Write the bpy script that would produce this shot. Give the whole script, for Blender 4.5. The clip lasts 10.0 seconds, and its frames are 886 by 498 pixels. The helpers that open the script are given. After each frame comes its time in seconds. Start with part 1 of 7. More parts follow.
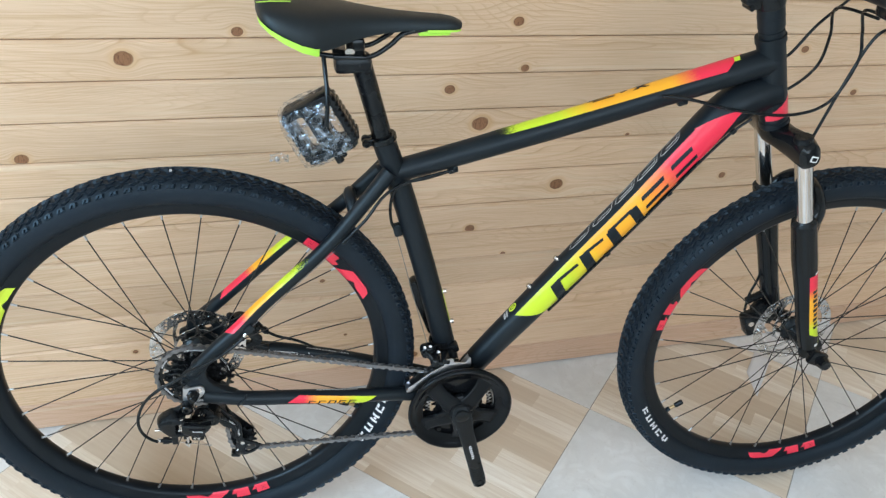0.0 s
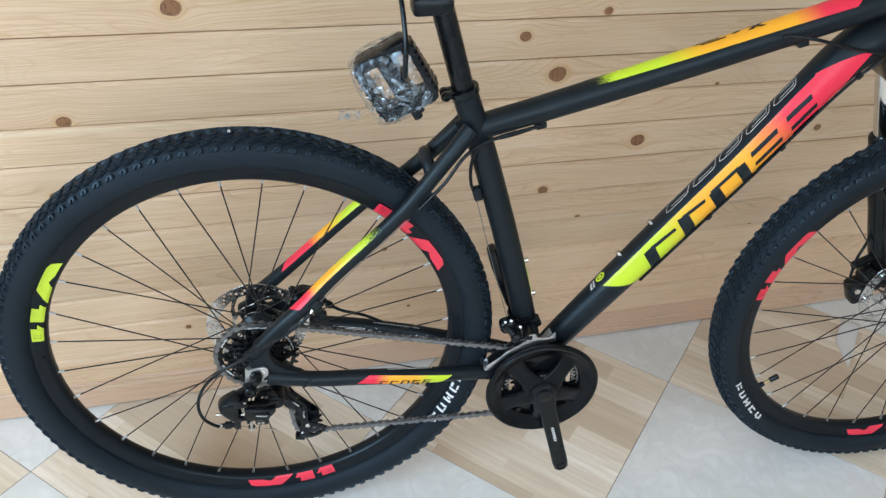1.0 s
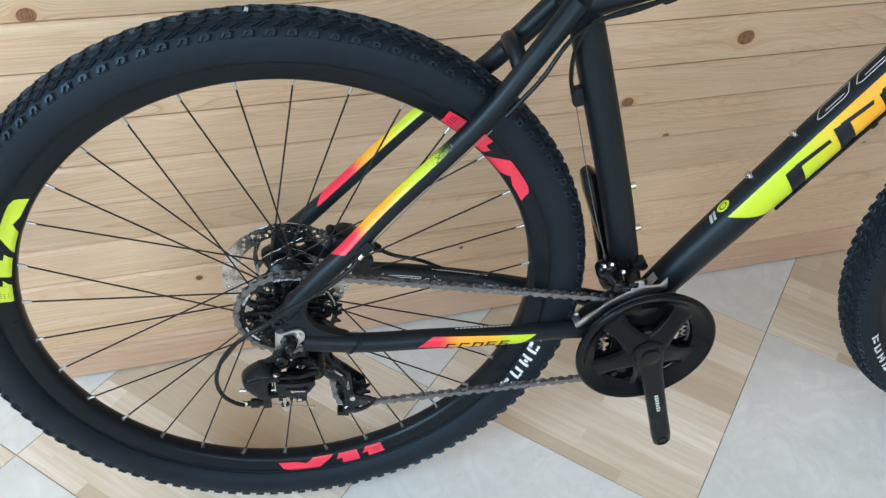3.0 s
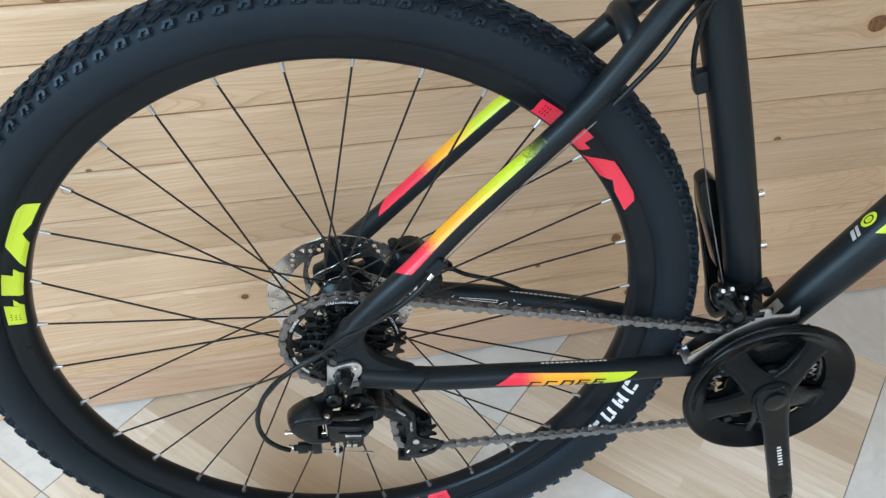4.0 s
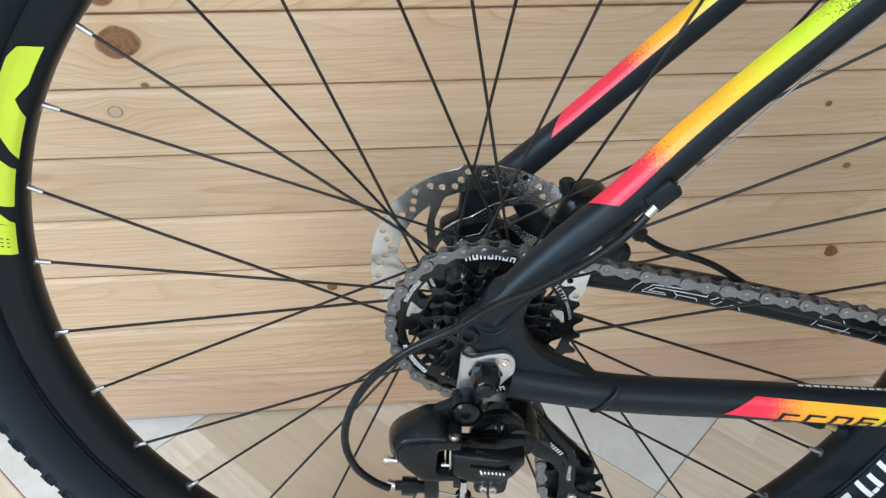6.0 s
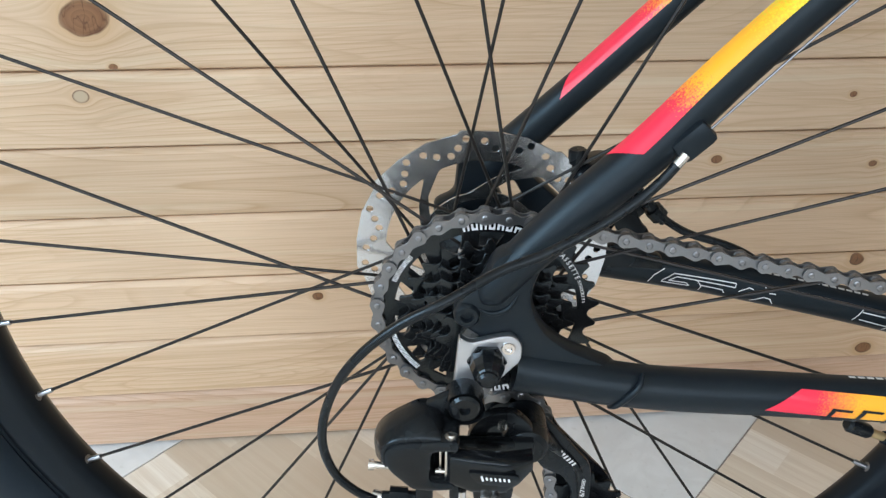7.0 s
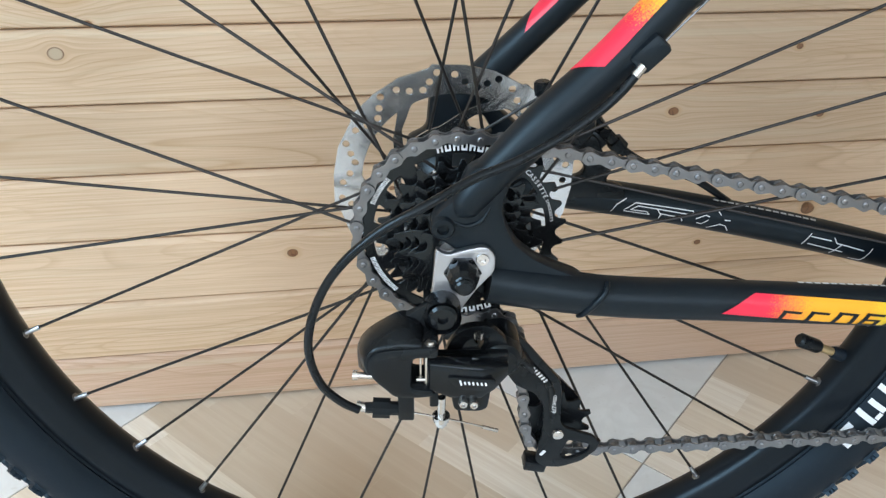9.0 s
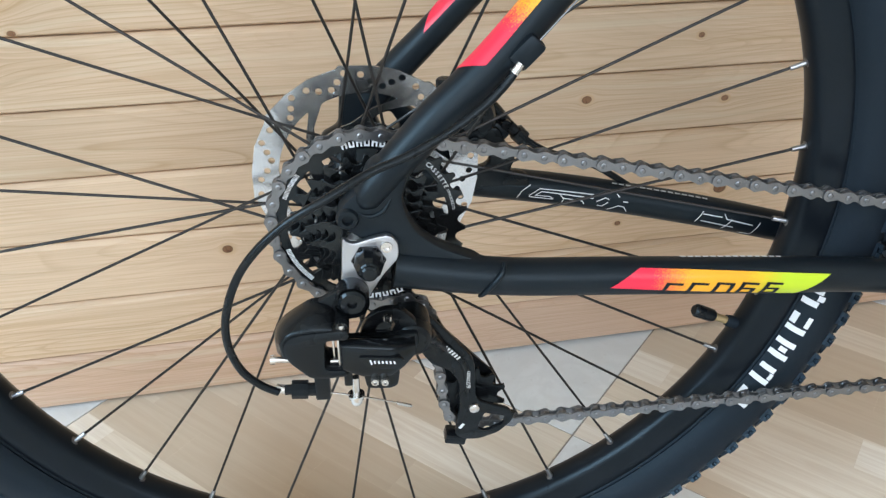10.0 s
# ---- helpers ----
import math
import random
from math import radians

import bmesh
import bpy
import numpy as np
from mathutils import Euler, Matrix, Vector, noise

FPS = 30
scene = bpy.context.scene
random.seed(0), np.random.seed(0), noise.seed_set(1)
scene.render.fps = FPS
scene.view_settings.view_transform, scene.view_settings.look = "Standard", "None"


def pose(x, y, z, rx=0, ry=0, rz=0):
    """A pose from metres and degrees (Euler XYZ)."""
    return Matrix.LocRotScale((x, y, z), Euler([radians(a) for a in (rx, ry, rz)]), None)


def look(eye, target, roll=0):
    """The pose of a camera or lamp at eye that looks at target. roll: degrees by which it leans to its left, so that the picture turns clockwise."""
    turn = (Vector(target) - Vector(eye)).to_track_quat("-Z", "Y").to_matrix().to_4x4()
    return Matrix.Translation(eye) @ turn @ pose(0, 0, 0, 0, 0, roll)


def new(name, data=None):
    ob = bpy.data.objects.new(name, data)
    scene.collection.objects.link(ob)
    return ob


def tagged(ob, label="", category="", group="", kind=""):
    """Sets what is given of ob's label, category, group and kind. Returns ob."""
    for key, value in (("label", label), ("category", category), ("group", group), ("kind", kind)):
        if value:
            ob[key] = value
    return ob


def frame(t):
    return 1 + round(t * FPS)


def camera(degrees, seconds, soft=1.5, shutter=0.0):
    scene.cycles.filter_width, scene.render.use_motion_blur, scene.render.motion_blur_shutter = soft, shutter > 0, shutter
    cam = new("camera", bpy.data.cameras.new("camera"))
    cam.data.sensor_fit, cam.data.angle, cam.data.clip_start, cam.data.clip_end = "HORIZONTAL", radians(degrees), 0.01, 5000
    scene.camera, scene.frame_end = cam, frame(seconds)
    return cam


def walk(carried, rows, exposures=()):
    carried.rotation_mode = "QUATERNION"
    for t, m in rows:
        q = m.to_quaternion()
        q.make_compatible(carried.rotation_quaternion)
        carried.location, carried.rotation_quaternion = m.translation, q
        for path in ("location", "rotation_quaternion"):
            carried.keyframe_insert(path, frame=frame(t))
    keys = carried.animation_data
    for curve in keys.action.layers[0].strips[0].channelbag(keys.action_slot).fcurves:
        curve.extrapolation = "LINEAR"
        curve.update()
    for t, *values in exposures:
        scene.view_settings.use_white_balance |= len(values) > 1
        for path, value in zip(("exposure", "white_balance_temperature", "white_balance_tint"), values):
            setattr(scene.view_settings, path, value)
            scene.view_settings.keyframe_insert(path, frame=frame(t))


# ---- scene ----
cam = camera(56.59, 10.0, soft=1.35)
PATH = [
    (0, (0.0119, -1.0524, 1.3423), (0.5912, 0.4925, 0.2119), 7.09),
    (0.5, (-0.0116, -0.9977, 1.3158), (0.5253, 0.5242, 0.1343), 6.22),
    (1, (-0.0247, -0.9276, 1.2695), (0.4745, 0.5809, 0.0549), 5.08),
    (1.5, (-0.0355, -0.8552, 1.2196), (0.4567, 0.6347, -0.0204), 4.30),
    (2, (-0.0447, -0.8063, 1.1623), (0.4356, 0.6125, -0.1630), 4.57),
    (2.5, (-0.0468, -0.7588, 1.1236), (0.4363, 0.6529, -0.2082), 4.49),
    (4, (-0.0353, -0.5843, 0.9736), (0.3109, 0.8987, -0.3229), 1.24),
    (4.5, (-0.0577, -0.5279, 0.9324), (0.1834, 0.9721, -0.3682), 0.10),
    (5, (-0.0688, -0.4785, 0.8730), (0.1071, 1.0242, -0.4349), 0.64),
    (6.5, (-0.0726, -0.3923, 0.6592), (0.1099, 1.2807, -0.4213), 1.16),
    (7, (-0.0674, -0.3812, 0.6408), (0.1213, 1.3064, -0.4157), 1.21),
    (7.5, (-0.0660, -0.3746, 0.6403), (0.1343, 1.3443, -0.3624), 0.99),
    (8, (-0.0665, -0.3763, 0.6394), (0.1499, 1.3471, -0.3521), 0.65),
    (8.5, (-0.0666, -0.3948, 0.6301), (0.1587, 1.3199, -0.3744), 0.30),
    (9, (-0.0786, -0.4252, 0.6161), (0.1956, 1.2517, -0.4388), 1.42),
    (9.5, (-0.0791, -0.4555, 0.6285), (0.2301, 1.2000, -0.4502), 1.13),
    (10, (-0.0512, -0.4613, 0.6338), (0.3105, 1.1875, -0.4389), 0.76),
]
walk(cam, [(t, look(eye, target, roll)) for t, eye, target, roll in PATH],
     [(0.0, -0.06, 6500, 10), (1.0, -0.15, 6480, 10), (2.5, -0.14, 6500, 10), (4.0, -0.15, 6600, 10.5), (5.0, -0.21, 6680, 11.5), (6.3, -0.04, 6620, 11.5), (7.5, 0.0, 6560, 11), (8.5, 0.0, 6480, 10), (10.0, 0.03, 6520, 10.5)])

# ---- light ----
WALL_Y, ROOM_L, ROOM_R, ROOM_BACK, ROOM_H = 0.2768, -2.4, 3.2, -3.2, 2.70
scene.view_settings.exposure = 0.0
world = bpy.data.worlds.new("sky")
scene.world = world
world.use_nodes = True
sky = world.node_tree.nodes.new("ShaderNodeTexSky")
sky.sky_type, sky.sun_disc = "NISHITA", False
sky.sun_elevation, sky.sun_rotation = radians(48), radians(120)
world.node_tree.links.new(sky.outputs[0], world.node_tree.nodes["Background"].inputs[0])
world.node_tree.nodes["Background"].inputs[1].default_value = 0.12


def window_light(name, place, target, sx, sy, watts, colour):
    lamp = bpy.data.lights.new(name, "AREA")
    lamp.shape, lamp.size, lamp.size_y, lamp.energy, lamp.color = "RECTANGLE", sx, sy, watts, colour
    ob = new(name, lamp)
    ob.matrix_world = look(place, target)
    return ob


window_light("window_daylight", (-0.1, ROOM_BACK + 0.05, 1.82), (-0.1, 0, 0.70), 3.3, 1.4, 60, (0.85, 0.90, 0.97))
window_light("window_daylight", (ROOM_L + 0.05, -1.5, 1.82), (0, -1.2, 0.60), 1.75, 1.4, 97, (0.63, 0.84, 1.03))

# ---- materials ----


def nodes_of(name):
    m = bpy.data.materials.new(name)
    m.use_nodes = True
    n, l = m.node_tree.nodes, m.node_tree.links
    return m, n, l, n["Principled BSDF"]


def add(n, kind, **values):
    node = n.new(kind)
    for key, v in values.items():
        node.inputs[key].default_value = v
    return node


def maths(n, l, op, a, b=None, c=None, clamp=False):
    node = n.new("ShaderNodeMath")
    node.operation, node.use_clamp = op, clamp
    for i, v in enumerate((a, b, c)):
        if v is None:
            continue
        if isinstance(v, (int, float)):
            node.inputs[i].default_value = v
        else:
            l.new(v, node.inputs[i])
    return node.outputs[0]


def mix(n, l, fac, a, b, blend="MIX"):
    node = n.new("ShaderNodeMix")
    node.data_type, node.blend_type = "RGBA", blend
    for i, v in ((0, fac), (6, a), (7, b)):
        if isinstance(v, (int, float)):
            node.inputs[i].default_value = v
        elif isinstance(v, tuple):
            node.inputs[i].default_value = (*v, 1)
        else:
            l.new(v, node.inputs[i])
    return node.outputs[2]


def ramp(n, l, fac, stops, smooth=False):
    node = n.new("ShaderNodeValToRGB")
    els = node.color_ramp.elements
    while len(els) < len(stops):
        els.new(0.5)
    for e, (p, c) in zip(els, stops):
        e.position = p
        e.color = (*c, 1) if isinstance(c, tuple) else (c, c, c, 1)
    if smooth:
        node.color_ramp.interpolation = "EASE"
    l.new(fac, node.inputs[0])
    return node.outputs[0]


def simple(name, colour, rough=0.5, metal=0.0, vary=0.25, grain=220.0, bump=0.15, coat=0.0, dust=0.0, shine=0.5, tint=(1, 1, 1)):
    """A surface with mottled tone, uneven gloss and a fine relief."""
    m, n, l, p = nodes_of(name)
    co = n.new("ShaderNodeTexCoord").outputs["Object"]
    big = add(n, "ShaderNodeTexNoise", Scale=grain * 0.12, Detail=4.0)
    fine = add(n, "ShaderNodeTexNoise", Scale=grain * 4, Detail=3.0)
    l.new(co, big.inputs["Vector"]), l.new(co, fine.inputs["Vector"])
    lo, hi = tuple(c * (1 - vary) for c in colour), tuple(min(1, c * (1 + vary)) for c in colour)
    base = ramp(n, l, big.outputs[0], [(0.3, lo), (0.7, hi)])
    if dust:
        spots = ramp(n, l, fine.outputs[0], [(0.66, 0.0), (0.78, dust)])
        base = mix(n, l, spots, base, (0.35, 0.34, 0.32))
    l.new(base, p.inputs["Base Color"])
    r = n.new("ShaderNodeMapRange")
    r.inputs["To Min"].default_value, r.inputs["To Max"].default_value = max(0.02, rough * 0.82), min(1, rough * 1.18)
    l.new(big.outputs[0], r.inputs[0]), l.new(r.outputs[0], p.inputs["Roughness"])
    p.inputs["Metallic"].default_value, p.inputs["Coat Weight"].default_value = metal, coat
    p.inputs["Coat Roughness"].default_value = 0.12
    p.inputs["Specular IOR Level"].default_value = shine
    p.inputs["Specular Tint"].default_value = (*tint, 1)
    if bump:
        b = add(n, "ShaderNodeBump", Strength=bump, Distance=0.0004)
        l.new(fine.outputs[0], b.inputs["Height"]), l.new(b.outputs[0], p.inputs["Normal"])
    return m


def pine(name, tone=1.0, red=0.0):
    """Lacquered pine; grain runs along x, flows round up to three knots that each board carries as its own data."""
    m, n, l, p = nodes_of(name)
    tc = n.new("ShaderNodeTexCoord").outputs["Object"]
    info = n.new("ShaderNodeObjectInfo").outputs["Random"]
    sep = n.new("ShaderNodeSeparateXYZ")
    l.new(tc, sep.inputs[0])
    x, z = sep.outputs[0], sep.outputs[2]
    psi, near, pale = z, None, None
    for key in ("knot_a", "knot_b", "knot_c"):
        at = n.new("ShaderNodeAttribute")
        at.attribute_type, at.attribute_name = "OBJECT", key
        k = n.new("ShaderNodeSeparateXYZ")
        l.new(at.outputs["Vector"], k.inputs[0])
        dx = maths(n, l, "SUBTRACT", x, k.outputs[0])
        dz = maths(n, l, "SUBTRACT", z, k.outputs[1])
        dx = maths(n, l, "MULTIPLY", dx, 0.82)
        d2 = maths(n, l, "ADD", maths(n, l, "MULTIPLY", dx, dx), maths(n, l, "MULTIPLY", dz, dz))
        size = maths(n, l, "ABSOLUTE", k.outputs[2])
        a2 = maths(n, l, "MULTIPLY", size, size)
        push = maths(n, l, "DIVIDE", a2, maths(n, l, "ADD", maths(n, l, "MULTIPLY", d2, 0.45), maths(n, l, "ADD", maths(n, l, "MULTIPLY", a2, 0.6), 1e-7)))
        psi = maths(n, l, "SUBTRACT", psi, maths(n, l, "MULTIPLY", dz, maths(n, l, "MULTIPLY", push, 1.25)))
        q = maths(n, l, "DIVIDE", maths(n, l, "SQRT", d2), maths(n, l, "ADD", size, 1e-5))
        soft_heart = maths(n, l, "MULTIPLY", maths(n, l, "LESS_THAN", k.outputs[2], 0.0), maths(n, l, "LESS_THAN", q, 4.0))
        pale = soft_heart if pale is None else maths(n, l, "MAXIMUM", pale, soft_heart)
        near = q if near is None else maths(n, l, "MINIMUM", near, q)
    shift = maths(n, l, "MULTIPLY", info, 37.0)
    # slow wander of the grain
    cw = n.new("ShaderNodeCombineXYZ")
    l.new(maths(n, l, "ADD", maths(n, l, "MULTIPLY", x, 1.1), shift), cw.inputs[0])
    l.new(maths(n, l, "MULTIPLY", psi, 7.0), cw.inputs[2])
    l.new(shift, cw.inputs[1])
    wander = add(n, "ShaderNodeTexNoise", Scale=1.0, Detail=2.0)
    l.new(cw.outputs[0], wander.inputs["Vector"])
    field = maths(n, l, "ADD", maths(n, l, "MULTIPLY", psi, 10.0), maths(n, l, "MULTIPLY", wander.outputs[0], 2.3))
    # growth rings
    wob = maths(n, l, "MULTIPLY_ADD", field, 14.0, shift)
    rings = maths(n, l, "FRACT", wob)
    ring = ramp(n, l, rings, [(0.0, 0.0), (0.52, 0.08), (0.80, 0.45), (0.90, 1.0), (0.95, 0.20), (1.0, 0.0)])
    # fine fibres
    cf = n.new("ShaderNodeCombineXYZ")
    l.new(maths(n, l, "MULTIPLY", x, 9.0), cf.inputs[0])
    l.new(maths(n, l, "MULTIPLY", psi, 620.0), cf.inputs[2])
    l.new(shift, cf.inputs[1])
    fib = add(n, "ShaderNodeTexNoise", Scale=1.0, Detail=3.0)
    l.new(cf.outputs[0], fib.inputs["Vector"])
    blot = add(n, "ShaderNodeTexNoise", Scale=3.2, Detail=3.0)
    cb = n.new("ShaderNodeCombineXYZ")
    l.new(x, cb.inputs[0]), l.new(maths(n, l, "MULTIPLY", z, 5.0), cb.inputs[2]), l.new(shift, cb.inputs[1])
    l.new(cb.outputs[0], blot.inputs["Vector"])
    light = (0.730 * tone, (0.528 - 0.060 * red) * tone, (0.355 - 0.005 * red) * tone)
    deep = (0.500 * tone, (0.308 - 0.04 * red) * tone, (0.160 - 0.005 * red) * tone)
    # broad arched figure, strongest in patches
    ca = n.new("ShaderNodeCombineXYZ")
    l.new(maths(n, l, "MULTIPLY_ADD", x, 1.5, shift), ca.inputs[0]), l.new(maths(n, l, "MULTIPLY", psi, 13.0), ca.inputs[2]), l.new(maths(n, l, "MULTIPLY", info, 53.0), ca.inputs[1])
    arch = add(n, "ShaderNodeTexNoise", Scale=1.0, Detail=1.0)
    l.new(ca.outputs[0], arch.inputs["Vector"])
    lines = maths(n, l, "FRACT", maths(n, l, "MULTIPLY", arch.outputs[0], 34.0))
    lines = ramp(n, l, lines, [(0.0, 0.0), (0.60, 0.05), (0.86, 1.0), (0.93, 0.15), (1.0, 0.0)])
    strength = maths(n, l, "MULTIPLY", maths(n, l, "MAXIMUM", ring, maths(n, l, "MULTIPLY", lines, 0.62)), maths(n, l, "MULTIPLY_ADD", blot.outputs[0], 2.6, -0.80, True))
    c = mix(n, l, strength, light, deep)
    c = mix(n, l, maths(n, l, "MULTIPLY_ADD", fib.outputs[0], 1.5, -0.66, True), c, deep)
    # long resin streaks, near the edges of the board above all
    cs = n.new("ShaderNodeCombineXYZ")
    l.new(maths(n, l, "MULTIPLY_ADD", x, 1.3, shift), cs.inputs[0]), l.new(maths(n, l, "MULTIPLY", psi, 95.0), cs.inputs[2]), l.new(maths(n, l, "MULTIPLY", info, 91.0), cs.inputs[1])
    streak = add(n, "ShaderNodeTexNoise", Scale=1.0, Detail=2.0)
    l.new(cs.outputs[0], streak.inputs["Vector"])
    c = mix(n, l, ramp(n, l, streak.outputs[0], [(0.60, 0.0), (0.74, 0.42)]), c, (0.50 * tone, 0.305 * tone, 0.145 * tone))
    c = mix(n, l, ramp(n, l, streak.outputs[0], [(0.28, 0.45), (0.42, 0.0)]), c, (0.77 * tone, 0.635 * tone, 0.455 * tone))
    board = maths(n, l, "MULTIPLY_ADD", info, 0.18, 0.90)
    cv = n.new("ShaderNodeCombineXYZ")
    for i in range(3):
        l.new(board, cv.inputs[i])
    c = mix(n, l, 1.0, c, cv.outputs[0], "MULTIPLY")
    # pinkish stain patches
    c = mix(n, l, maths(n, l, "MULTIPLY_ADD", blot.outputs[0], 1.2, -0.62, True), c, (0.62 * tone, 0.42 * tone, 0.255 * tone))
    # halo, bark ring and heart of a knot
    halo = ramp(n, l, maths(n, l, "MULTIPLY", near, 0.25), [(0.22, 0.40), (0.5, 0.0)], True)
    halo = maths(n, l, "MULTIPLY", halo, maths(n, l, "MULTIPLY_ADD", pale, -0.8, 1.0))
    c = mix(n, l, halo, c, (0.55 * tone, 0.31 * tone, 0.12 * tone))
    kr = maths(n, l, "FRACT", maths(n, l, "MULTIPLY_ADD", near, 4.0, maths(n, l, "MULTIPLY", wander.outputs[0], 1.5)))
    heart = mix(n, l, maths(n, l, "MULTIPLY", kr, 0.5), (0.290, 0.140, 0.066), (0.175, 0.074, 0.032))
    warp = add(n, "ShaderNodeTexNoise", Scale=48.0, Detail=1.5)
    l.new(tc, warp.inputs["Vector"])
    wobble = maths(n, l, "ADD", near, maths(n, l, "MULTIPLY_ADD", warp.outputs[0], 0.55, -0.27))
    inside = ramp(n, l, wobble, [(0.78, 1.0), (1.0, 0.0)])
    heart = mix(n, l, pale, heart, (0.52 * tone, 0.40 * tone, 0.27 * tone))
    c = mix(n, l, inside, c, heart)
    bark = ramp(n, l, wobble, [(0.70, 0.0), (0.90, 1.0), (1.10, 0.0)])
    bark = maths(n, l, "MULTIPLY", bark, maths(n, l, "MULTIPLY_ADD", warp.outputs[0], 2.6, -0.55, True))
    c = mix(n, l, bark, c, (0.12, 0.045, 0.018))
    # short drying cracks across the heart
    cc = n.new("ShaderNodeCombineXYZ")
    l.new(maths(n, l, "MULTIPLY", x, 190.0), cc.inputs[0]), l.new(maths(n, l, "MULTIPLY", z, 60.0), cc.inputs[2]), l.new(shift, cc.inputs[1])
    crk = add(n, "ShaderNodeTexNoise", Scale=1.0, Detail=1.0)
    l.new(cc.outputs[0], crk.inputs["Vector"])
    cut = ramp(n, l, maths(n, l, "ABSOLUTE", maths(n, l, "SUBTRACT", crk.outputs[0], 0.5)), [(0.0, 1.0), (0.035, 0.0)])
    c = mix(n, l, maths(n, l, "MULTIPLY", cut, maths(n, l, "MULTIPLY", inside, maths(n, l, "MULTIPLY_ADD", pale, -0.8, 0.8))), c, (0.10, 0.040, 0.018))
    l.new(c, p.inputs["Base Color"])
    l.new(maths(n, l, "MULTIPLY_ADD", fib.outputs[0], 0.22, 0.30), p.inputs["Roughness"])
    p.inputs["Coat Weight"].default_value, p.inputs["Coat Roughness"].default_value = 0.12, 0.25
    b = add(n, "ShaderNodeBump", Strength=0.12, Distance=0.0006)
    l.new(maths(n, l, "ADD", maths(n, l, "MULTIPLY", fib.outputs[0], 0.5), ring), b.inputs["Height"]), l.new(b.outputs[0], p.inputs["Normal"])
    return m


def parquet_tile(name):
    """Glazed tile printed with oak strips that run along its y."""
    m, n, l, p = nodes_of(name)
    tc = n.new("ShaderNodeTexCoord").outputs["Object"]
    info = n.new("ShaderNodeObjectInfo").outputs["Random"]
    rot = n.new("ShaderNodeMapping")
    rot.inputs["Rotation"].default_value = (0, 0, radians(90))
    rot.inputs["Location"].default_value = (0.31, 0.0, 0)
    l.new(tc, rot.inputs["Vector"])
    br = n.new("ShaderNodeTexBrick")
    br.offset, br.offset_frequency = 0.37, 2
    for key, v in (("Scale", 1.0), ("Mortar Size", 0.0002), ("Mortar Smooth", 0.6), ("Brick Width", 0.21), ("Row Height", 0.0500), ("Bias", 0.0)):
        br.inputs[key].default_value = v
    br.inputs["Color1"].default_value = (0, 0, 0, 1)
    br.inputs["Color2"].default_value = (1, 1, 1, 1)
    br.inputs["Mortar"].default_value = (0.45, 0.45, 0.45, 1)
    l.new(rot.outputs[0], br.inputs["Vector"])
    tone = ramp(n, l, br.outputs["Color"], [(0.0, (0.60, 0.485, 0.365)), (0.30, (0.71, 0.607, 0.480)), (0.62, (0.79, 0.694, 0.572)), (1.0, (0.90, 0.83, 0.73))])
    st = n.new("ShaderNodeMapping")
    st.inputs["Scale"].default_value = (95, 4, 1)
    l.new(tc, st.inputs["Vector"])
    off = n.new("ShaderNodeCombineXYZ")
    l.new(maths(n, l, "MULTIPLY", br.outputs["Color"], 9.0), off.inputs[0]), l.new(maths(n, l, "MULTIPLY", info, 20.0), off.inputs[2])
    va = n.new("ShaderNodeVectorMath")
    l.new(st.outputs[0], va.inputs[0]), l.new(off.outputs[0], va.inputs[1])
    g = add(n, "ShaderNodeTexNoise", Scale=1.0, Detail=5.0, Roughness=0.65, Distortion=0.6)
    l.new(va.outputs[0], g.inputs["Vector"])
    grain = ramp(n, l, g.outputs[0], [(0.38, 0.0), (0.60, 1.0)])
    c = mix(n, l, maths(n, l, "MULTIPLY", grain, 0.42), tone, (0.55, 0.42, 0.295))
    l.new(c, p.inputs["Base Color"])
    smear = add(n, "ShaderNodeTexNoise", Scale=9.0, Detail=3.0)
    l.new(tc, smear.inputs["Vector"])
    l.new(maths(n, l, "MULTIPLY_ADD", smear.outputs[0], 0.22, 0.24), p.inputs["Roughness"])
    b = add(n, "ShaderNodeBump", Strength=0.06, Distance=0.0005)
    l.new(g.outputs[0], b.inputs["Height"]), l.new(b.outputs[0], p.inputs["Normal"])
    return m


